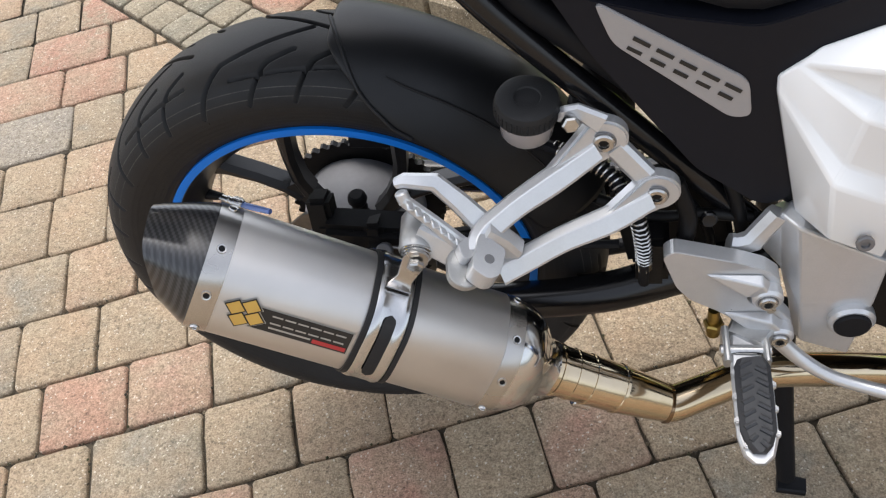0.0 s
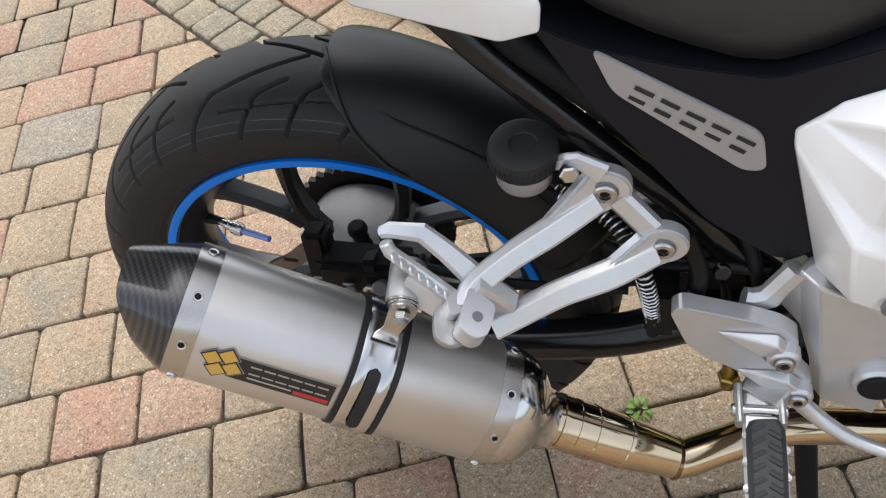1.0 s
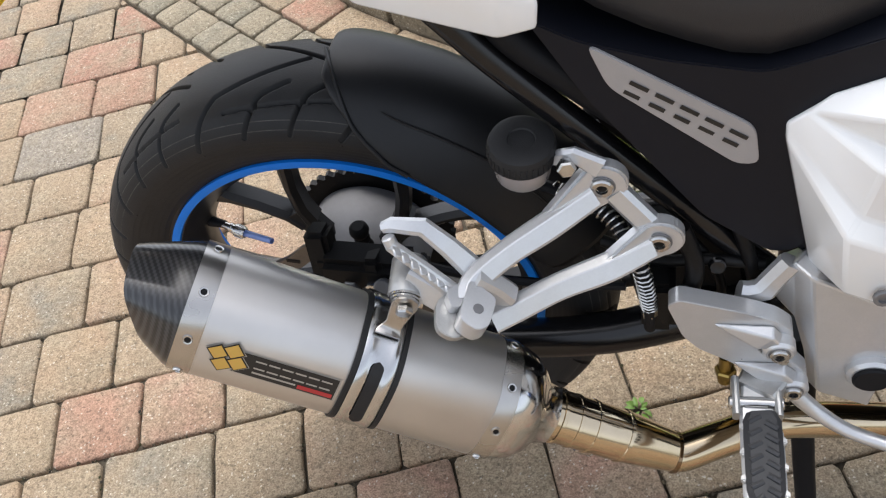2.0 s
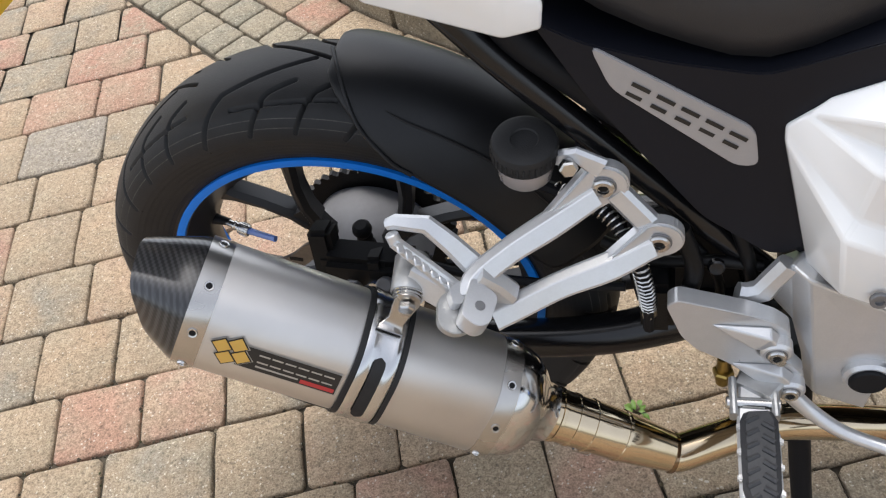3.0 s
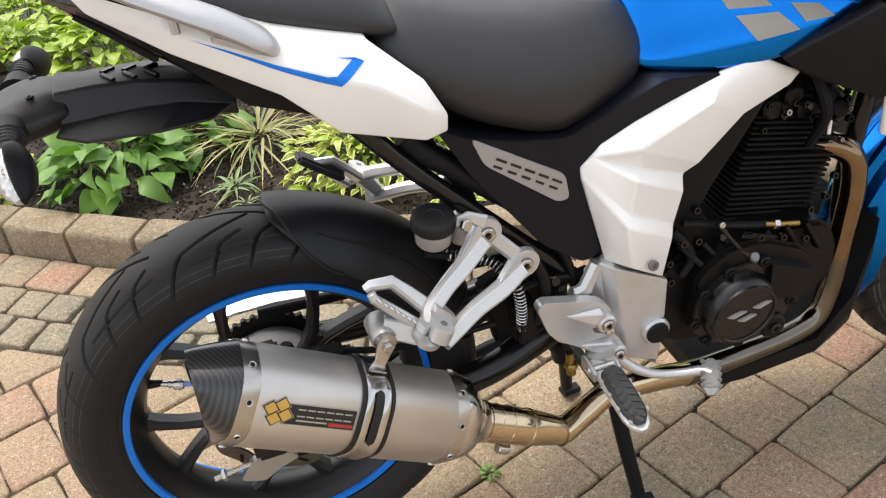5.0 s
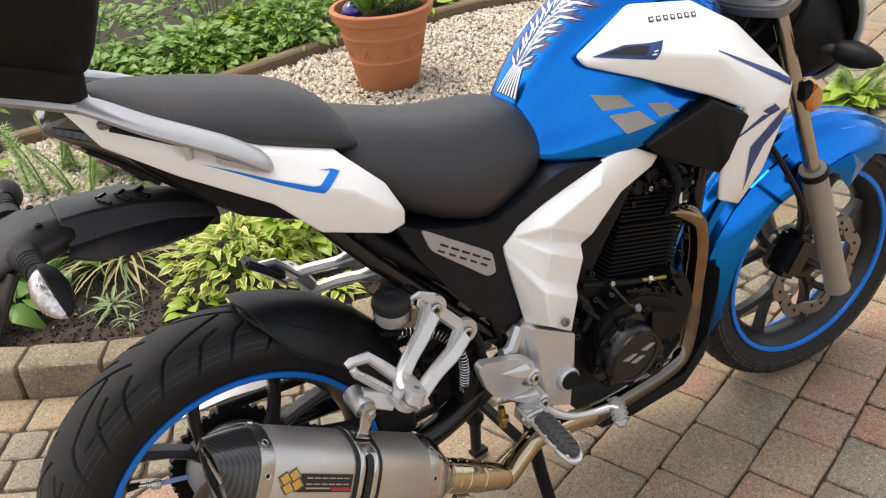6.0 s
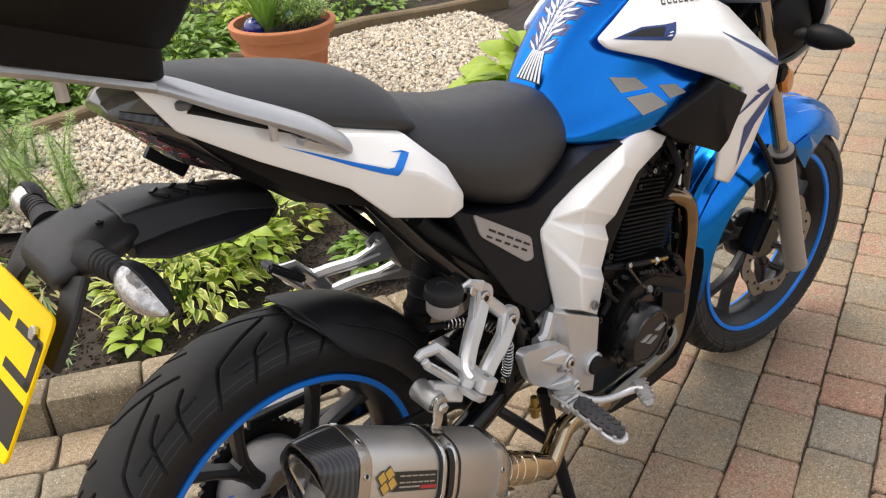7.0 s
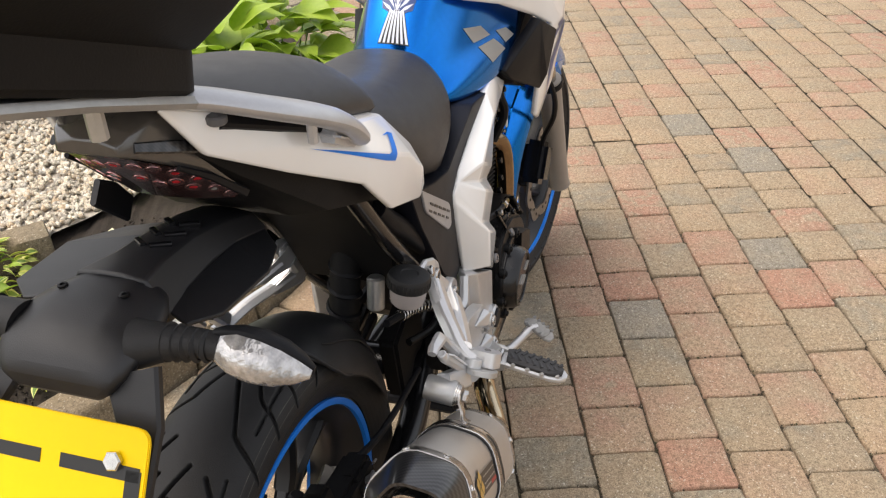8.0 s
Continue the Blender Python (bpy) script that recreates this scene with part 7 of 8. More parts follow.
part("headlight_shell", loft([[tuple(STEER @ Vector((x, y * w, z))) for y, z in ((-0.6, zt), (0.6, zt), (1, zm), (0.7, zb), (-0.7, zb), (-1, zm))] for x, w, zt, zm, zb in ((1.07, 0.08, 0.97, 0.87, 0.80), (1.12, 0.145, 0.985, 0.87, 0.765), (1.19, 0.160, 0.985, 0.86, 0.75), (1.24, 0.12, 0.93, 0.84, 0.77))]), M_DARK, bike, "black headlight shell", sub=1)
part("headlight_fairing", open_skin([[tuple(STEER @ Vector((x + 0.03 * (1 - u * u), u * hw, z))) for u in (-1, -0.75, -0.4, 0, 0.4, 0.75, 1)] for x, hw, z in ((1.18, 0.140, 1.0), (1.215, 0.155, 0.94), (1.235, 0.150, 0.87), (1.235, 0.12, 0.79), (1.21, 0.07, 0.75))]), M_WHITE, bike, "white headlight fairing", sub=1, solid=0.005)
part("fairing_liner", open_skin([[tuple(STEER @ Vector((x - 0.014 + 0.03 * (1 - u * u), u * hw * 0.97, z))) for u in (-1, -0.75, -0.4, 0, 0.4, 0.75, 1)] for x, hw, z in ((1.18, 0.140, 0.992), (1.215, 0.155, 0.94), (1.235, 0.150, 0.87), (1.235, 0.12, 0.80), (1.21, 0.07, 0.76))]), M_DARK, bike, "black inner side of the headlight fairing", sub=1, solid=0.004)
part("instrument_pod", box((0.10, 0.14, 0.035), 0.016, Matrix.Translation((1.0, -0.02, 1.0)) @ Matrix.Rotation(-0.4, 4, "Y")), M_GREYPL, bike, "grey instrument pod")
part("triple_clamp", plate(rounded([(-0.025, -0.145), (0.03, -0.145), (0.04, -0.07), (0.045, 0.0), (0.04, 0.07), (0.03, 0.125), (-0.025, 0.125), (-0.045, 0.05), (-0.045, -0.07)], 0.02), -0.012, 0.012, 0.006, Matrix.Translation((1.035, -0.01, 0.945)) @ Matrix.Rotation(-0.4, 4, "Y") @ Matrix.Rotation(radians(-90), 4, "X")), M_CLAMP, bike, "cast alloy fork clamp")
part("handlebar", tube([(0.86, -0.36, 1.08), (0.93, -0.25, 1.075), (0.99, -0.1, 1.03), (1.01, 0.05, 1.03), (0.99, 0.2, 1.075), (0.94, 0.34, 1.085)], 0.011, 10, 5), M_BLACK, bike, "black handlebar")
for sd in (-1, 1):
    part("bar_grip", tube([(0.82, -0.43, 1.08), (0.86, -0.36, 1.08)] if sd < 0 else [(0.94, 0.34, 1.085), (0.92, 0.42, 1.085)], 0.016, 12, 2), M_RUBBER, bike)
    part("front_indicator_stalk", tube([STEER @ Vector((1.15, sd * 0.1, 0.845)), STEER @ Vector((1.17, sd * 0.15, 0.842))], (0.013, 0.012), 10, 2), M_RUBBER, bike)
    part("front_indicator", lathe([(0, 0), (0.012, 0.0), (0.021, 0.015), (0.024, 0.04), (0.019, 0.065), (0.009, 0.088), (0, 0.094)], Vector((0.1, sd, -0.05)), STEER @ Vector((1.17, sd * 0.135, 0.842)), 24), M_BLACK, bike, "black front indicator")
    part("side_reflector", lathe([(0, -0.008), (0.022, -0.008), (0.026, -0.002), (0.02, 0.006), (0, 0.008)], (0.2, sd, 0.1), (1.137, -0.01 + sd * 0.135, 0.752), 24), M_AMBER, bike, "amber side reflector")
for y0, y1, z in ((-0.10, -0.06, 0.93), (-0.05, -0.09, 0.90), (0.02, -0.05, 0.88), (-0.14, -0.11, 0.86)):
    part("cable", tube([(0.98, y0, 1.04), (1.06, y0 - 0.02, 1.0), (1.09, (y0 + y1) / 2, z + 0.04), (1.05, y1, z), (0.99, y1 * 0.6, z - 0.06)], 0.0055, 8, 6), M_BLACK, bike)
part("reflector_bracket", box((0.03, 0.016, 0.035), 0.004, Matrix.Translation((1.112, -0.142, 0.772))), M_DARK, bike)
part("frame_head", tube([(0.96, 0, 0.92), (1.02, 0, 0.78)], 0.035, 14, 2), M_BLACK, bike)
part("radiator_bracket", box((0.08, 0.12, 0.16), 0.02, Matrix.Translation((0.95, 0, 0.72))), M_BLACK, bike)

# ---- top box on the rack ----
topbox = thing("top_box", "black plastic top box on the luggage rack", "top box")


def rr_ring(x0, x1, hw, z, r, dz=0.0):
    pts = []
    for cx, cy, a0 in ((x1 - r, hw - r, 0), (x0 + r, hw - r, 90), (x0 + r, -hw + r, 180), (x1 - r, -hw + r, 270)):
        for k in range(7):
            a = radians(a0 + k * 15)
            x = cx + r * math.cos(a)
            pts.append((x, cy + r * math.sin(a), z - (x + 0.08) * 0.40))
    return pts


part("box_tray", loft([rr_ring(-0.40, -0.076, 0.078, 1.05, 0.03), rr_ring(-0.40, -0.071, 0.084, 1.056, 0.03), rr_ring(-0.41, -0.068, 0.087, 1.092, 0.03)]), M_DARK, topbox)
part("box_body", loft([rr_ring(-0.41, -0.07, 0.085, 1.088, 0.032), rr_ring(-0.42, -0.066, 0.090, 1.091, 0.032), rr_ring(-0.43, -0.062, 0.098, 1.098, 0.036), rr_ring(-0.445, -0.055, 0.125, 1.122, 0.045), rr_ring(-0.46, -0.045, 0.195, 1.19, 0.06), rr_ring(-0.465, -0.04, 0.215, 1.24, 0.065), rr_ring(-0.465, -0.04, 0.215, 1.25, 0.065)]), M_DARK, topbox)
part("box_lid", loft([rr_ring(-0.47, -0.034, 0.221, 1.252, 0.07), rr_ring(-0.472, -0.032, 0.223, 1.28, 0.07), rr_ring(-0.45, -0.05, 0.205, 1.36, 0.07), rr_ring(-0.40, -0.09, 0.165, 1.40, 0.07)]), M_DARK, topbox)


# ---- the garden ----
def leaf_mesh(name, length, width, curl, fold, material, shape=(0.0, 0.55, 0.95, 1.0, 0.8, 0.45, 0.0), rim=None, wave=0.0):
    """A leaf that arches along its midrib; rim: a second material for the margin."""
    bm = bmesh.new()
    n = len(shape) - 1
    rows = []
    for i, s in enumerate(shape):
        t = i / n
        x = length * (t - 0.12 * curl * t * t)
        z = length * (0.35 * t - curl * 0.75 * t * t)
        w = width / 2 * max(s, 0.02)
        rows.append([bm.verts.new((x, u * w, z + fold * abs(u) * w * (1 if abs(u) < 0.9 else 0.8) + wave * width * u * u * math.sin(t * 11 + u * 2.2 + curl * 9))) for u in (-1, -0.55, 0, 0.55, 1)])
    for a, b in zip(rows, rows[1:]):
        for j in range(4):
            f = bm.faces.new((a[j], a[j + 1], b[j + 1], b[j]))
            f.smooth = True
            f.material_index = 1 if rim and j in (0, 3) else 0
    me = bpy.data.meshes.new(name)
    bm.to_mesh(me)
    bm.free()
    me.materials.append(material)
    if rim:
        me.materials.append(rim)
    return me


GROUPS = {"broad_leaf_plant": "broad-leaved plants in the bed", "variegated_shrub": "variegated shrubs in the bed", "seedling": "seedlings in the bed", "spiky_rosette": "rosettes in the bed", "large_lime_plant": "large lime plants", "border_shrub": "shrubs behind the timber edging", "lime_border_shrub": "lime shrubs beside the gravel", "pale_flower": "primrose flowers"}


def set_leaves(p, placed, leaf, joined):
    """Leaves under a plant: one object each, or one mesh where nobody could count them."""
    if not joined:
        for me, m in placed:
            o = new(leaf, me)
            o.parent = p
            o.matrix_basis = m
        return
    verts, faces, mats, index = [], [], [], []
    for me, m in placed:
        base = len(verts)
        verts += [tuple(m @ v.co) for v in me.vertices]
        for f in me.polygons:
            faces.append(tuple(base + v for v in f.vertices))
            mt = me.materials[f.material_index]
            if mt not in mats:
                mats.append(mt)
            index.append(mats.index(mt))
    me = bpy.data.meshes.new("foliage")
    me.from_pydata(verts, [], faces)
    for mt in mats:
        me.materials.append(mt)
    me.polygons.foreach_set("material_index", index)
    me.polygons.foreach_set("use_smooth", [True] * len(faces))
    o = new("foliage", me)
    o.parent = p
    tagged(o, "", "", "", "stuff")


def plant(name, label, category, at, leaves, spread, height, meshes, seed, lift=(0.2, 1.0), scale=(0.7, 1.2), leaf="leaf", stems=True, stem_mat=None, joined=False, wild=0.5):
    """A clump: leaves on short stems round a centre."""
    rng = random.Random(seed)
    p = thing(name, label, category, at, GROUPS.get(name, ""))
    placed = []
    for k in range(leaves):
        a = k * 2.39996 + rng.uniform(-0.3, 0.3)
        q = math.sqrt((k + 0.5) / leaves)
        r = spread * q * rng.uniform(0.75, 1.1)
        z = height * (1 - 0.65 * q * q) * rng.uniform(0.7, 1.1)
        s = rng.uniform(*scale)
        tip = radians(-60 * lift[1] + 75 * lift[0] + 55 * q + rng.uniform(-18, 18))
        placed.append((meshes[k % len(meshes)], Matrix.Translation((r * math.cos(a), r * math.sin(a), z)) @ Matrix.Rotation(a + rng.uniform(-0.5, 0.5), 4, "Z") @ Matrix.Rotation(tip * 0.55, 4, "Y") @ Matrix.Rotation(rng.uniform(-wild, wild), 4, "X") @ Matrix.Scale(s, 4)))
    set_leaves(p, placed, leaf, joined)
    if stems:
        count = max(5, leaves // 18)
        for k in range(count):
            a, r = k * 2.39996, spread * 0.7 * math.sqrt((k + 0.5) / count)
            part("stem", tube([(0.1 * r * math.cos(a), 0.1 * r * math.sin(a), -0.01), (0.6 * r * math.cos(a), 0.6 * r * math.sin(a), height * 0.5), (r * math.cos(a), r * math.sin(a), height * 0.85)], 0.0025, 5, 3), stem_mat or M_GREEN, p)
    return p


HOSTA = [leaf_mesh("leaf", 0.150, w, c, f, M_HOSTA, (0.09, 0.10, 0.45, 0.85, 1.0, 0.97, 0.84, 0.62, 0.36, 0.14, 0.0), None, wv) for w, c, f, wv in ((0.078, 0.65, 0.22, 0.05), (0.070, 0.95, 0.35, 0.07), (0.084, 0.45, 0.15, 0.06), (0.066, 1.15, 0.30, 0.09), (0.074, 0.8, 0.10, 0.08))]
BIGLIME = [leaf_mesh("leaf", 0.24, 0.17, c, f, M_LIME, (0.3, 0.95, 1.0, 0.9, 0.65, 0.35, 0.0)) for c, f in ((0.5, 0.25), (0.75, 0.35))]
VARIEG = [leaf_mesh("leaf", 0.066, w, c, f, m, (0.1, 0.7, 1.0, 0.95, 0.7, 0.35, 0.0), e) for w, c, f, m, e in ((0.030, 0.5, 0.3, M_VAR, M_CREAM), (0.026, 0.9, 0.4, M_VAR, M_CREAM), (0.032, 0.6, 0.3, M_LIME, None), (0.028, 0.3, 0.2, M_VAR, M_CREAM), (0.026, 1.1, 0.5, M_PALELEAF, M_CREAM), (0.030, 0.7, 0.3, M_VARDARK, M_CREAM))]
LIMELEAF = [leaf_mesh("leaf", 0.06, 0.035, c, f, M_LIME) for c, f in ((0.4, 0.3), (0.7, 0.3))]
SMALL = [leaf_mesh("leaf", 0.05, 0.024, c, f, M_GREEN) for c, f in ((0.4, 0.3), (0.7, 0.4))]
SPIKY = [leaf_mesh("leaf", 0.12, 0.014, c, f, M_SPIKE, (0.6, 1.0, 0.95, 0.8, 0.6, 0.3, 0.0)) for c, f in ((0.5, 0.5), (0.9, 0.5))]
BLADE = [leaf_mesh("blade", 0.22, 0.006, c, 0.3, M_STRAW if c < 1 else M_SPIKE, (0.7, 1.0, 1.0, 0.8, 0.6, 0.4, 0.0)) for c in (0.5, 0.9, 1.3)]

plant("broad_leaf_plant", "clump of broad glossy green leaves in the bed", "plant", (-0.30, 1.46, 0.05), 84, 0.17, 0.15, HOSTA, 1, scale=(0.55, 1.05), lift=(0.0, 0.8), wild=0.8)
plant("broad_leaf_plant", "clump of broad glossy green leaves in the bed", "plant", (-0.09, 1.56, 0.05), 50, 0.13, 0.13, HOSTA, 21, scale=(0.5, 0.95), lift=(0.0, 0.8), wild=0.8)
for k, (x, y) in enumerate(((-0.62, 2.40), (-0.30, 2.68), (-0.95, 2.25), (-0.62, 2.85), (-0.30, 2.30))):
    plant("lime_border_shrub", "golden lime leafy shrub at the end of the gravel", "shrub", (x, y, 0.06), 220, 0.2, 0.22, LIMELEAF, 80 + k, scale=(0.8, 1.5), joined=True)
plant("low_shrub", "low clump of small lime green leaves", "plant", (-0.72, 1.56, 0.05), 90, 0.17, 0.09, LIMELEAF, 2)
plant("spiky_rosette", "narrow-leaved grey-green rosette in dark soil", "plant", (0.03, 1.11, 0.05), 14, 0.02, 0.02, SPIKY, 3, scale=(0.25, 0.45), stems=False)
plant("spiky_rosette", "narrow-leaved grey-green rosette in dark soil", "plant", (0.013, 1.21, 0.05), 22, 0.025, 0.03, SPIKY, 4, scale=(0.5, 0.8), stems=False)
plant("variegated_shrub", "cream-edged variegated shrub in the bed", "plant", (0.38, 1.14, 0.05), 420, 0.21, 0.16, VARIEG, 5, scale=(0.4, 0.9), wild=0.9)
plant("variegated_shrub", "cream-edged variegated shrub in the bed", "plant", (0.60, 1.20, 0.05), 320, 0.18, 0.14, VARIEG, 15, scale=(0.4, 0.9), wild=0.9)
plant("variegated_shrub", "cream-edged variegated shrub in the bed", "plant", (0.80, 1.30, 0.06), 200, 0.15, 0.10, VARIEG, 17, scale=(0.4, 0.9), wild=0.9)
plant("lime_shrub", "yellow-green leafy clump among the variegated shrub", "plant", (0.56, 1.16, 0.08), 60, 0.13, 0.16, LIMELEAF, 6, scale=(0.9, 1.4))
plant("seedling", "small lime green seedling in dark soil", "plant", (0.2, 1.03, 0.05), 16, 0.05, 0.05, LIMELEAF, 7)
plant("seedling", "small green seedling in dark soil", "plant", (-0.12, 1.06, 0.05), 8, 0.02, 0.02, SMALL, 8, scale=(0.4, 0.7), stems=False)
plant("seedling", "small green seedling in dark soil", "plant", (-0.1, 1.02, 0.05), 7, 0.02, 0.015, SMALL, 18, scale=(0.4, 0.7), stems=False)
plant("grass_tuft", "dry straw-coloured grass tuft", "plant", (0.12, 1.46, 0.05), 90, 0.06, 0.05, BLADE, 9, scale=(0.8, 1.5), lift=(-0.2, 0.6), stems=False)
plant("primrose", "low green plant with pale flowers", "plant", (0.88, 0.90, 0.06), 170, 0.1, 0.085, SMALL, 10, scale=(0.8, 1.25))
plant("variegated_seedling", "small cream-edged plant beside the kerb", "plant", (0.55, 0.86, 0.05), 22, 0.05, 0.05, VARIEG, 12, scale=(0.6, 0.9))
plant("large_lime_plant", "large plant with broad lime green leaves", "plant", (1.60, 0.95, 0.06), 120, 0.22, 0.44, BIGLIME, 13, scale=(0.4, 0.8))
plant("large_lime_plant", "large plant with broad lime green leaves", "plant", (1.95, 0.94, 0.06), 120, 0.24, 0.46, BIGLIME, 14, scale=(0.4, 0.8))
for k, (x, y, n, s, h) in enumerate(((0.35, 3.34, 130, 0.16, 0.09), (0.72, 3.36, 150, 0.17, 0.10), (1.08, 3.40, 150, 0.18, 0.09), (1.40, 3.42, 150, 0.18, 0.11), (0.55, 3.6, 200, 0.22, 0.16), (0.90, 3.62, 200, 0.22, 0.16), (1.28, 3.68, 200, 0.22, 0.18), (1.75, 3.42, 140, 0.18, 0.08), (0.95, 3.45, 200, 0.28, 0.2), (1.45, 3.5, 220, 0.3, 0.25), (2.0, 3.55, 200, 0.3, 0.22), (0.45, 3.4, 180, 0.26, 0.18), (2.6, 3.6, 180, 0.3, 0.2), (1.2, 3.95, 220, 0.35, 0.4), (1.9, 4.1, 220, 0.4, 0.45), (0.5, 3.9, 200, 0.35, 0.35), (-0.2, 3.5, 180, 0.3, 0.25), (2.8, 4.2, 220, 0.4, 0.4), (3.4, 4.0, 200, 0.4, 0.35))):
    plant("border_shrub", "leafy green border shrub behind the timber edging", "shrub", (x, y - 0.33, 0.05), int(n * 1.9), s * 1.12, h, (SMALL, LIMELEAF)[k % 4 == 2], 30 + k, scale=(0.9, 1.7), joined=True)


def feathery(name, label, at, height, many, seed):
    """A tall thin-stemmed plant with needle leaves."""
    rng = random.Random(seed)
    p = thing(name, label, "plant", at, "feathery plants")
    verts, faces = [], []
    for k in range(many):
        x, y = rng.uniform(-0.06, 0.06), rng.uniform(-0.06, 0.06)
        h = height * rng.uniform(0.6, 1.0)
        lean = (rng.uniform(-0.12, 0.12), rng.uniform(-0.12, 0.12))
        part("stem", tube([(x, y, 0), (x + lean[0] * 0.4, y + lean[1] * 0.4, h * 0.6), (x + lean[0], y + lean[1], h)], (0.0035, 0.003, 0.0015), 5, 4), M_SPIKE, p)
        for j in range(230):
            t = 0.08 + 0.92 * j / 230
            a = j * 2.4
            b = Vector((x + lean[0] * t, y + lean[1] * t, h * t))
            l = 0.066 * (1.05 - 0.5 * t) * rng.uniform(0.6, 1.1)
            d = Vector((math.cos(a), math.sin(a), rng.uniform(0.0, 0.7))) * l
            e = Vector((-math.sin(a), math.cos(a), 0)) * 0.0026
            i = len(verts)
            verts += [tuple(b - e), tuple(b + e), tuple(b + d + Vector((0, 0, -0.01)))]
            faces.append((i, i + 1, i + 2))
    me = bpy.data.meshes.new("needle_spray")
    me.from_pydata(verts, [], faces)
    me.materials.append(M_HERB)
    o = new("needle_spray", me)
    o.parent = p
    return p


feathery("feathery_plant", "tall feathery green plant with needle leaves", (0.22, 2.1, 0.06), 0.46, 5, 3)
feathery("feathery_plant", "tall feathery green plant with needle leaves", (0.36, 1.88, 0.06), 0.40, 3, 6)
feathery("feathery_plant", "tall feathery green plant with needle leaves", (0.40, 2.38, 0.06), 0.36, 4, 8)
feathery("feathery_plant", "tall feathery green plant with needle leaves", (0.10, 2.3, 0.06), 0.44, 3, 9)
for k, (x, y, h) in enumerate(((0.30, 2.00, 0.44), (0.14, 1.98, 0.40), (0.46, 2.06, 0.38), (0.02, 2.12, 0.42))):
    feathery("feathery_plant", "tall feathery green plant with needle leaves", (x, y, 0.06), h, 2, 40 + k)

# terracotta pot with its planting
POT = (1.482, 2.21, 0.08)
pot = thing("plant_pot", "terracotta pot on the gravel, planted with herbs", "flower pot", POT)
pot.scale = (1.245, 1.245, 1.10)
part("pot_body", lathe([(0, 0.0), (0.098, 0.0), (0.102, 0.006), (0.125, 0.12), (0.128, 0.124), (0.128, 0.13), (0.126, 0.134), (0.143, 0.215), (0.147, 0.22), (0.147, 0.228), (0.145, 0.232), (0.155, 0.275), (0.168, 0.28), (0.172, 0.288), (0.172, 0.30), (0.176, 0.306), (0.176, 0.318), (0.170, 0.324), (0.158, 0.322), (0.152, 0.29), (0, 0.285)], (0, 0, 1), (0, 0, 0), 64), M_TERRA, pot)
for k in range(11):
    a = k * math.tau / 11 + 0.28
    o = Vector((0.135 * math.cos(a), 0.135 * math.sin(a), 0.178))
    e = Vector((-math.sin(a), math.cos(a), 0))
    out = Vector((math.cos(a), math.sin(a), -0.15))
    for p, q, w in (((0, 0.020), (0, -0.002), 0.008), ((-0.002, 0), (-0.010, -0.024), 0.006), ((0.002, 0), (0.009, -0.024), 0.006), ((-0.013, 0.012), (0.014, 0.017), 0.005)):
        part("pot_relief", bar([o + e * p[0] + Vector((0, 0, p[1])) + out * 0.001 + out * p[1] * 0.15, o + e * q[0] + Vector((0, 0, q[1])) + out * 0.001 + out * q[1] * 0.15], w, 0.007, out, 0.002), M_TERRA, pot)
part("pot_soil", lathe([(0, 0.296), (0.155, 0.294)], (0, 0, 1), (0, 0, 0), 32), M_SOIL, pot)
NEEDLE = [leaf_mesh("leaf", 0.042, 0.0055, 0.3, 0.3, M_HERB), leaf_mesh("leaf", 0.036, 0.0065, 0.6, 0.3, M_HERB), leaf_mesh("leaf", 0.04, 0.005, 0.1, 0.3, M_SPIKE)]
herb = thing("rosemary_herb", "bushy fine-leaved green herb growing in the pot", "plant", (POT[0] + 0.05, POT[1] - 0.015, POT[2] + 0.328))
HR = random.Random(44)
sprig = []
for k in range(110):
    a, q = k * 2.39996, math.sqrt((k + 0.5) / 110)
    foot = Vector((0.07 * q * math.cos(a), 0.09 * q * math.sin(a), 0))
    tip = Vector((0.135 * q * math.cos(a), 0.185 * q * math.sin(a), 0.115 - 0.06 * q * q + HR.uniform(-0.02, 0.02)))
    if k % 3 == 0:
        part("stem", tube([foot, foot.lerp(tip, 0.5) + Vector((0, 0, 0.015)), tip], 0.0015, 4, 2), M_HERB, herb)
    for j in range(22):
        t = 0.25 + 0.75 * j / 22
        sprig.append((NEEDLE[j % 3], Matrix.Translation(foot.lerp(tip, t) + Vector((0, 0, 0.01))) @ Matrix.Rotation(j * 2.4 + k, 4, "Z") @ Matrix.Rotation(radians(HR.uniform(-45, 5)), 4, "Y") @ Matrix.Scale(HR.uniform(0.7, 1.15), 4)))
set_leaves(herb, sprig, "leaf", True)
plant("iris", "sword-shaped green leaves rising from the pot", "plant", (POT[0] - 0.085, POT[1] - 0.02, POT[2] + 0.325), 26, 0.045, 0.03, [leaf_mesh("leaf", 0.26, 0.024, 0.2, 0.4, M_GREEN, (0.7, 1, 1, 0.9, 0.7, 0.4, 0))], 45, lift=(-1.25, 0.6), stems=False)
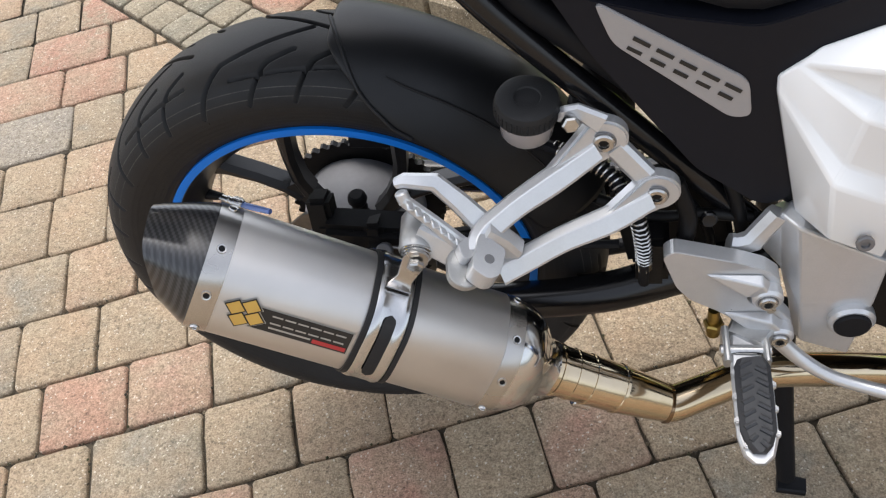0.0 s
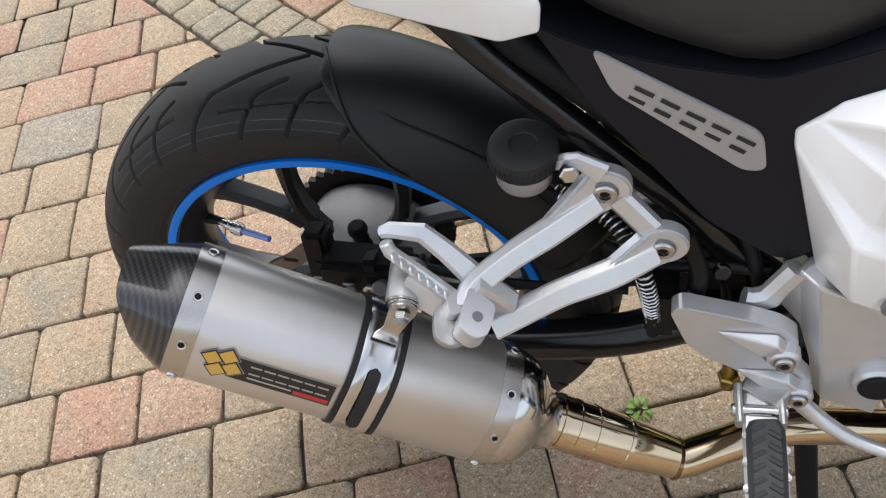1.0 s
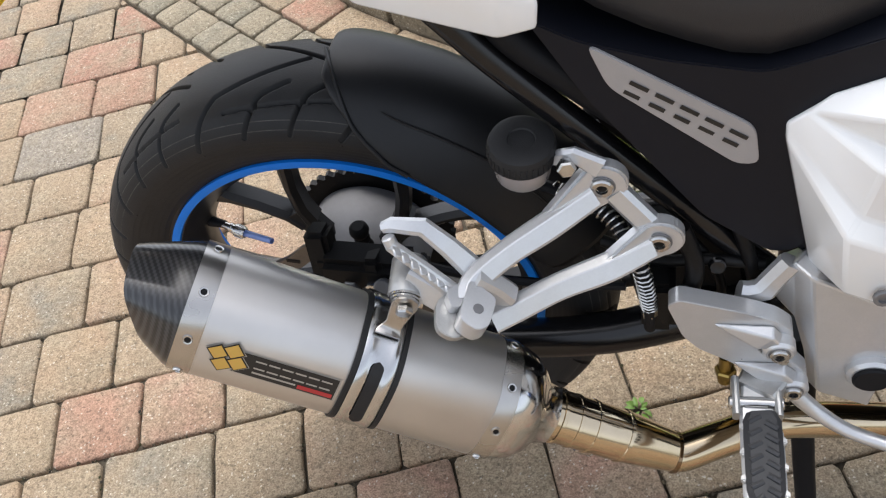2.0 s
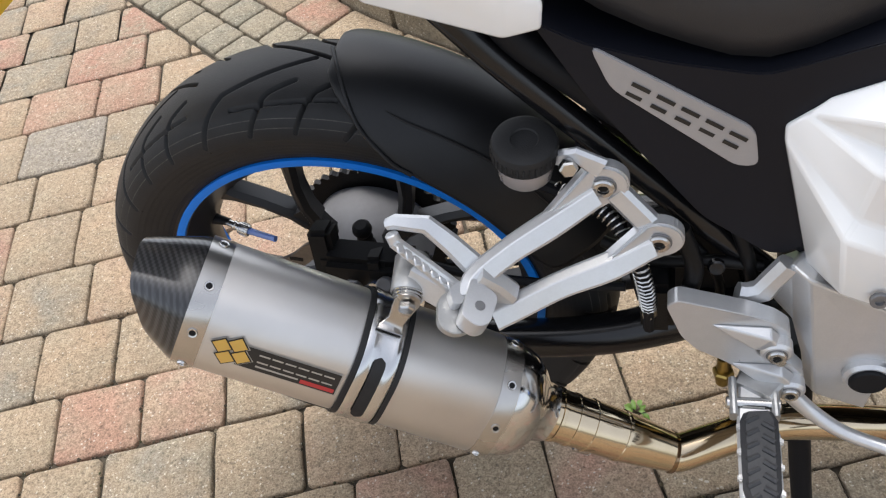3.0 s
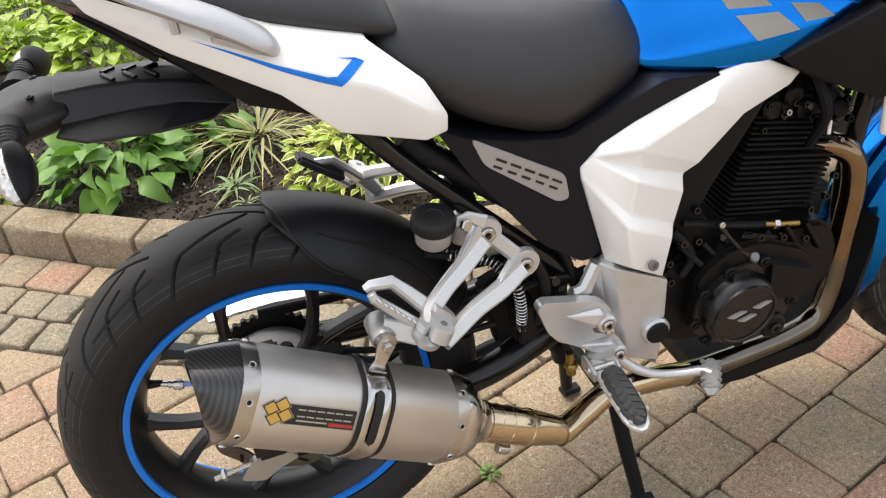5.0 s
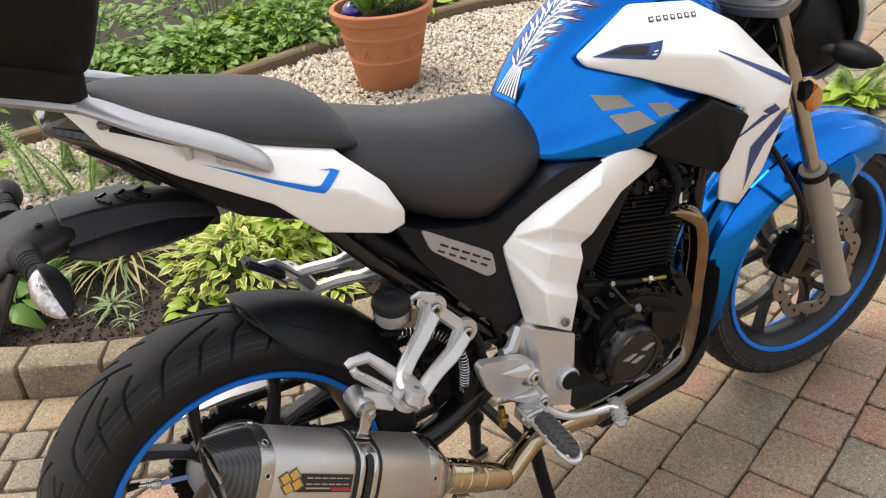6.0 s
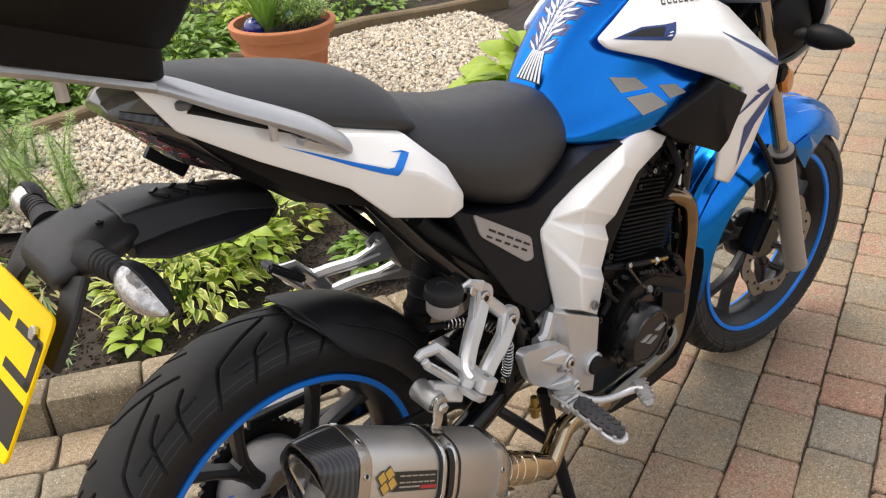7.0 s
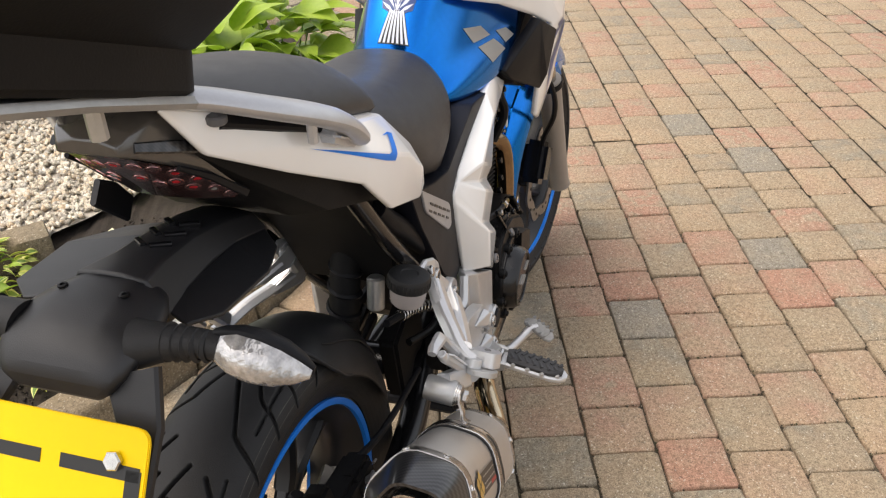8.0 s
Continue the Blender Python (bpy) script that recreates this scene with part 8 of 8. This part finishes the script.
for x, y, z, r, m in ((-0.145, -0.02, 0.355, 0.042, M_BLUEGLASS), (0.0, -0.06, 0.385, 0.028, M_PALEGLASS), (0.17, 0.06, 0.40, 0.032, M_BLUEGLASS)):
    globe = thing("glass_globe", "small glossy blue glass globe on a stick in the pot", "garden ornament", (POT[0] + x, POT[1] + y, POT[2] + z), "glass globes in the pot")
    part("globe_ball", lathe([(r * math.sin(radians(180 * k / 16)), -r * math.cos(radians(180 * k / 16))) for k in range(17)], (0, 0, 1), (0, 0, 0), 24), m, globe)
    part("globe_stick", tube([(0, 0, -z + 0.32), (0, 0, -r * 0.9)], 0.003, 6, 1), M_GREEN, globe)
for k, (x, y) in enumerate(((0.87, 0.92), (0.92, 0.90), (0.95, 0.86), (0.90, 0.96), (0.93, 0.94))):
    plant("pale_flower", "pale cream primrose flower", "flower", (x, y, 0.16), 7, 0.012, 0.006, [leaf_mesh("petal", 0.033, 0.030, 0.1, 0.1, M_PETAL)], 60 + k, leaf="petal", stems=False)
plant("joint_weed", "small green weed in a paving joint", "plant", (0.318, 0.022, 0.0), 16, 0.010, 0.006, SMALL, 70, scale=(0.2, 0.36), stems=False)

feathery("feathery_weed", "feathery green weed clump at the edge of the drive", (2.86, 0.90, 0.0), 0.18, 6, 31)
plant("weed", "lime green broad-leaved weed at the edge of the drive", "plant", (2.80, 0.86, 0.0), 40, 0.07, 0.07, LIMELEAF, 32, scale=(1.2, 1.9))


# ---- the drive's paving, block by block ----
def block_mesh(length, width, seed, ease=0.0045):
    """A tumbled paving block: rounded corners, eased top edge, slightly uneven."""
    rng = random.Random(seed)
    hx, hy, r = length / 2 - 0.0024, width / 2 - 0.0024, 0.0085
    ring = []
    jit = lambda: rng.uniform(-1, 1) * 0.0017
    for cx, cy, a0 in ((hx - r, hy - r, 0), (-hx + r, hy - r, 90), (-hx + r, -hy + r, 180), (hx - r, -hy + r, 270)):
        for k in (12, 78):
            a = radians(a0 + k)
            ring.append((cx + r * math.cos(a) + jit(), cy + r * math.sin(a) + jit()))
        ex, ey = ((0, hy), (-hx, 0), (0, -hy), (hx, 0))[a0 // 90]
        side = hx if ex == 0 else hy
        for q in (0.33, -0.33):
            g = q * side * (1 if a0 in (0, 90) else -1)
            ring.append((ex + g + jit(), ey + jit()) if ex == 0 else (ex + jit(), ey + g + jit()))
    tilt = (rng.uniform(-1, 1) * 0.008, rng.uniform(-1, 1) * 0.008)
    rings = []
    for inset, z in ((0.0, -0.03), (0.0, -ease), (0.3, -0.0022), (1.0, 0.0)):
        s = 1 - inset * ease / min(hx, hy)
        rings.append([(x * s, y * s, z + (tilt[0] * x + tilt[1] * y if z > -0.02 else 0) + (rng.uniform(-1, 1) * 0.0006 if z > -0.02 else 0)) for x, y in ring])
    return rings


def mesh_of(name, rings_list, material):
    verts, faces = [], []
    for rings in rings_list:
        n, k = len(rings[0]), len(verts)
        for r in rings:
            verts.extend(r)
        for i in range(len(rings) - 1):
            for j in range(n):
                faces.append((k + i * n + j, k + i * n + (j + 1) % n, k + (i + 1) * n + (j + 1) % n, k + (i + 1) * n + j))
        faces.append(tuple(k + (len(rings) - 1) * n + j for j in range(n)))
    me = bpy.data.meshes.new(name)
    me.from_pydata(verts, [], faces)
    for p in me.polygons:
        p.use_smooth = len(p.vertices) == 4
    me.materials.append(material)
    me.set_sharp_from_angle(angle=radians(50))
    return me


COURSES = [-1.082, -0.937, -0.803, -0.666, -0.53, -0.374, -0.227, -0.08, 0.068, 0.205, 0.359, 0.516, 0.684, 0.83, 0.996, 1.149]
while COURSES[0] > -5.2:
    COURSES.insert(0, COURSES[0] - 0.146)
while COURSES[-1] < 3.6:
    COURSES.append(COURSES[-1] + 0.152)
# joints that can be seen, by the course's lower edge
JOINTS = {
    -1.374: [1.019, 1.187],
    -1.228: [0.648, 0.813, 0.984, 1.158, 1.316, 1.46, 1.62],
    -1.082: [0.443, 0.579, 0.748, 0.918, 1.051, 1.192, 1.367, 1.52],
    -0.937: [0.509, 0.676, 0.813, 0.985, 1.151, 1.313, 1.473, 1.632, 1.809],
    -0.803: [0.418, 0.555, 0.723, 0.894, 1.056, 1.183, 1.355, 1.521, 1.694],
    -0.666: [0.527, 0.663, 0.835, 0.994, 1.125, 1.279],
    -0.53: [0.442, 0.583, 0.742, 0.915, 1.109],
    -0.374: [0.363, 0.536, 0.698, 0.858, 0.992],
    -0.227: [-0.124, 0.024, 0.162, 0.306, 0.451],
    -0.08: [-0.53, -0.343, -0.199, -0.05],
    0.068: [-0.623, -0.472, -0.325],
    0.205: [-0.677, -0.53],
    0.359: [-0.599],
    0.516: [-0.79, -0.645],
    0.684: [-0.766],
    0.83: [-0.817, -0.622],
    0.996: [-0.657, -0.503],
    1.149: [-0.75, -0.549],
}
# stones of a marked tint, by their place along and across the courses
ROSY = [(1.407, -0.876), (1.326, -0.737), (1.227, -0.563), (1.117, -0.717), (1.11, -0.886), (1.065, -1.141), (0.752, -0.857), (0.47, -0.735), (1.292, -1.035), (2.381, -1.168), (1.77, -0.855), (2.221, -0.929), (2.883, -1.027), (-0.769, 1.053), (-0.592, 1.089), (-0.436, 1.075), (-0.56, 0.12)]
SLATE = [(1.198, -1.146), (0.969, -0.727), (1.763, -1.274), (2.039, -1.189), (-0.713, 0.92)]
drive = thing("drive", "block-paved drive of tumbled buff, grey and pink blocks", "paving", kind="structure")
PR = random.Random(11)
LENGTHS = (0.118, 0.137, 0.15, 0.163, 0.178)
shared = {}
far_rings = []
laid, trimmed = [], []
for lo, hi in zip(COURSES, COURSES[1:]):
    key = round(lo, 3)
    marks = sorted(JOINTS.get(key, [PR.uniform(-0.1, 0.1)]))
    cuts = [marks[0]]
    for mk in marks[1:]:
        gap = mk - cuts[-1]
        parts = max(1, round(gap / 0.155))
        base = cuts[-1]
        cuts.extend(base + gap * (i + 1) / parts for i in range(parts))
    while cuts[-1] < 7.5:
        cuts.append(cuts[-1] + PR.choice(LENGTHS))
    while cuts[0] > -4.0:
        cuts.insert(0, cuts[0] - PR.choice(LENGTHS))
    for a, b in zip(cuts, cuts[1:]):
        s, p = (a + b) / 2, (lo + hi) / 2
        x, y = s * CA - p * SA, s * SA + p * CA
        d, n, foot = kerb_dist(x, y)
        if x < -3.2 or y < -5 or d < 0.26:
            continue
        if d < 0.46:
            corners = [Vector((s0 * CA - p0 * SA, s0 * SA + p0 * CA)) for s0, p0 in ((a + 0.003, lo + 0.003), (b - 0.003, lo + 0.003), (b - 0.003, hi - 0.003), (a + 0.003, hi - 0.003))]
            side = [(q - foot).dot(n) - 0.336 for q in corners]
            if min(side) < 0:
                cutp = []
                for q, r, e, f in zip(corners, corners[1:] + corners[:1], side, side[1:] + side[:1]):
                    if e >= 0:
                        cutp.append(q)
                    if (e >= 0) != (f >= 0):
                        cutp.append(q.lerp(r, e / (e - f)))
                if len(cutp) > 2:
                    trimmed.append(cutp)
                continue
        tint = 1 if any(a < u < b and lo < v < hi for u, v in ROSY) else 2 if any(a < u < b and lo < v < hi for u, v in SLATE) else 0
        laid.append((x, y, b - a, hi - lo, tint))
laid.sort(key=lambda q: (q[0] - 0.35) ** 2 + (q[1] + 0.1) ** 2)
for k, (x, y, l, w, tint) in enumerate(laid):
    l = round(l * 200) / 200
    turn = ANG + PR.uniform(-1, 1) * 0.012
    z = PR.uniform(-0.002, 0.002)
    m = Matrix.Translation((x, y, z)) @ Matrix.Rotation(turn, 4, "Z") @ Matrix.Diagonal((1, w / 0.145, 1, 1))
    if k < 300 or tint:
        var = k % 3
        if (l, var, tint) not in shared:
            shared[l, var, tint] = mesh_of("paver", [block_mesh(l, 0.145, int(l * 1000) + 7 * var)], (M_PAVE, M_ROSY, M_SLATE)[tint])
        o = new("paver", shared[l, var, tint])
        o.parent, o.matrix_basis = drive, m
    else:
        far_rings.append([[tuple(m @ Vector(v)) for v in r] for r in block_mesh(l, 0.145, k)[1:]])
for k, poly in enumerate(trimmed):
    c = sum(poly, Vector((0, 0))) / len(poly)
    if min((q - c).length for q in poly) < 0.012:
        continue
    poly = [Vector(q) for q in rounded([tuple(q) for q in poly], 0.01, 2)]
    rings = [[(q.x, q.y, z) for q in (c + (v - c) * s for v in poly)] for s, z in ((1, -0.03), (1, -0.008), (0.96, -0.002), (0.92, 0.0))]
    o = new("paver", mesh_of("paver", [[[(x - c.x, y - c.y, z) for x, y, z in r] for r in rings]], M_PAVE))
    o.parent, o.location = drive, (c.x, c.y, 0)
rest = new("paver_field", mesh_of("paver_field", far_rings, M_PAVE_FAR))
rest.parent = drive
tagged(rest, "tumbled paving blocks further along the drive", kind="stuff")

# the border: a row of large blocks along the kerb, then two rows of small grey setts
border = thing("paving_border", "border of small grey setts along the kerb", "paving", kind="structure")
BR = random.Random(8)
sett_meshes = [mesh_of("sett", [block_mesh(0.094, 0.1, 40 + k)], M_SETT) for k in range(4)]
edge_meshes = [mesh_of("border_paver", [block_mesh(l, 0.122, 60 + k)], M_PAVE) for k, l in enumerate((0.14, 0.165, 0.19))]
for off, width in ((0.064, 0.125), (0.178, 0.1), (0.28, 0.1)):
    s = BR.uniform(0.02, 0.08)
    while s < walked[-1] - 0.2:
        if width > 0.11:
            k = BR.randrange(3)
            length, me = (0.14, 0.165, 0.19)[k], edge_meshes[k]
        else:
            length, me = 0.094, sett_meshes[BR.randrange(4)]
        p, d = at_length(s + length / 2)
        o = new("border_paver" if width > 0.11 else "sett", me)
        o.parent = border
        q = p + Vector((d.y, -d.x)) * off
        o.matrix_basis = Matrix.Translation((q.x, q.y, BR.uniform(-0.0015, 0.0015) + (0.004 if off > 0.2 else 0.002))) @ Matrix.Rotation(math.atan2(d.y, d.x) + BR.uniform(-1, 1) * 0.02, 4, "Z")
        s += length

# grit and moss in the joints
JR = random.Random(21)
verts, faces = [], []
tris = ((0, 2, 4), (2, 1, 4), (1, 3, 4), (3, 0, 4))
for x, y, l, w, tint in laid[:620]:
    for _ in range(16):
        if JR.random() < 0.5:
            u, v = JR.uniform(-l / 2, l / 2), w / 2 + JR.gauss(0, 0.0022)
        else:
            u, v = l / 2 + JR.gauss(0, 0.0022), JR.uniform(-w / 2, w / 2)
        if noise.noise(Vector((x + u, y + v, 0)) * 9) < -0.12:
            continue
        q, r = Vector((x + u * CA - v * SA, y + u * SA + v * CA, -0.004)), JR.uniform(0.0014, 0.0042)
        k = len(verts)
        for d in ((1, 0, 0), (-1, 0, 0), (0, 1, 0), (0, -1, 0), (0, 0, 0.9)):
            verts.append(tuple(q + Vector(d) * r * JR.uniform(0.7, 1.3)))
        faces.extend((k + a, k + b, k + c) for a, b, c in tris)
me = bpy.data.meshes.new("joint_grit")
me.from_pydata(verts, [], faces)
me.materials.append(M_GRIT)
tagged(new("joint_grit", me), "dark grit and moss caught in the paving joints", "grit", kind="stuff")
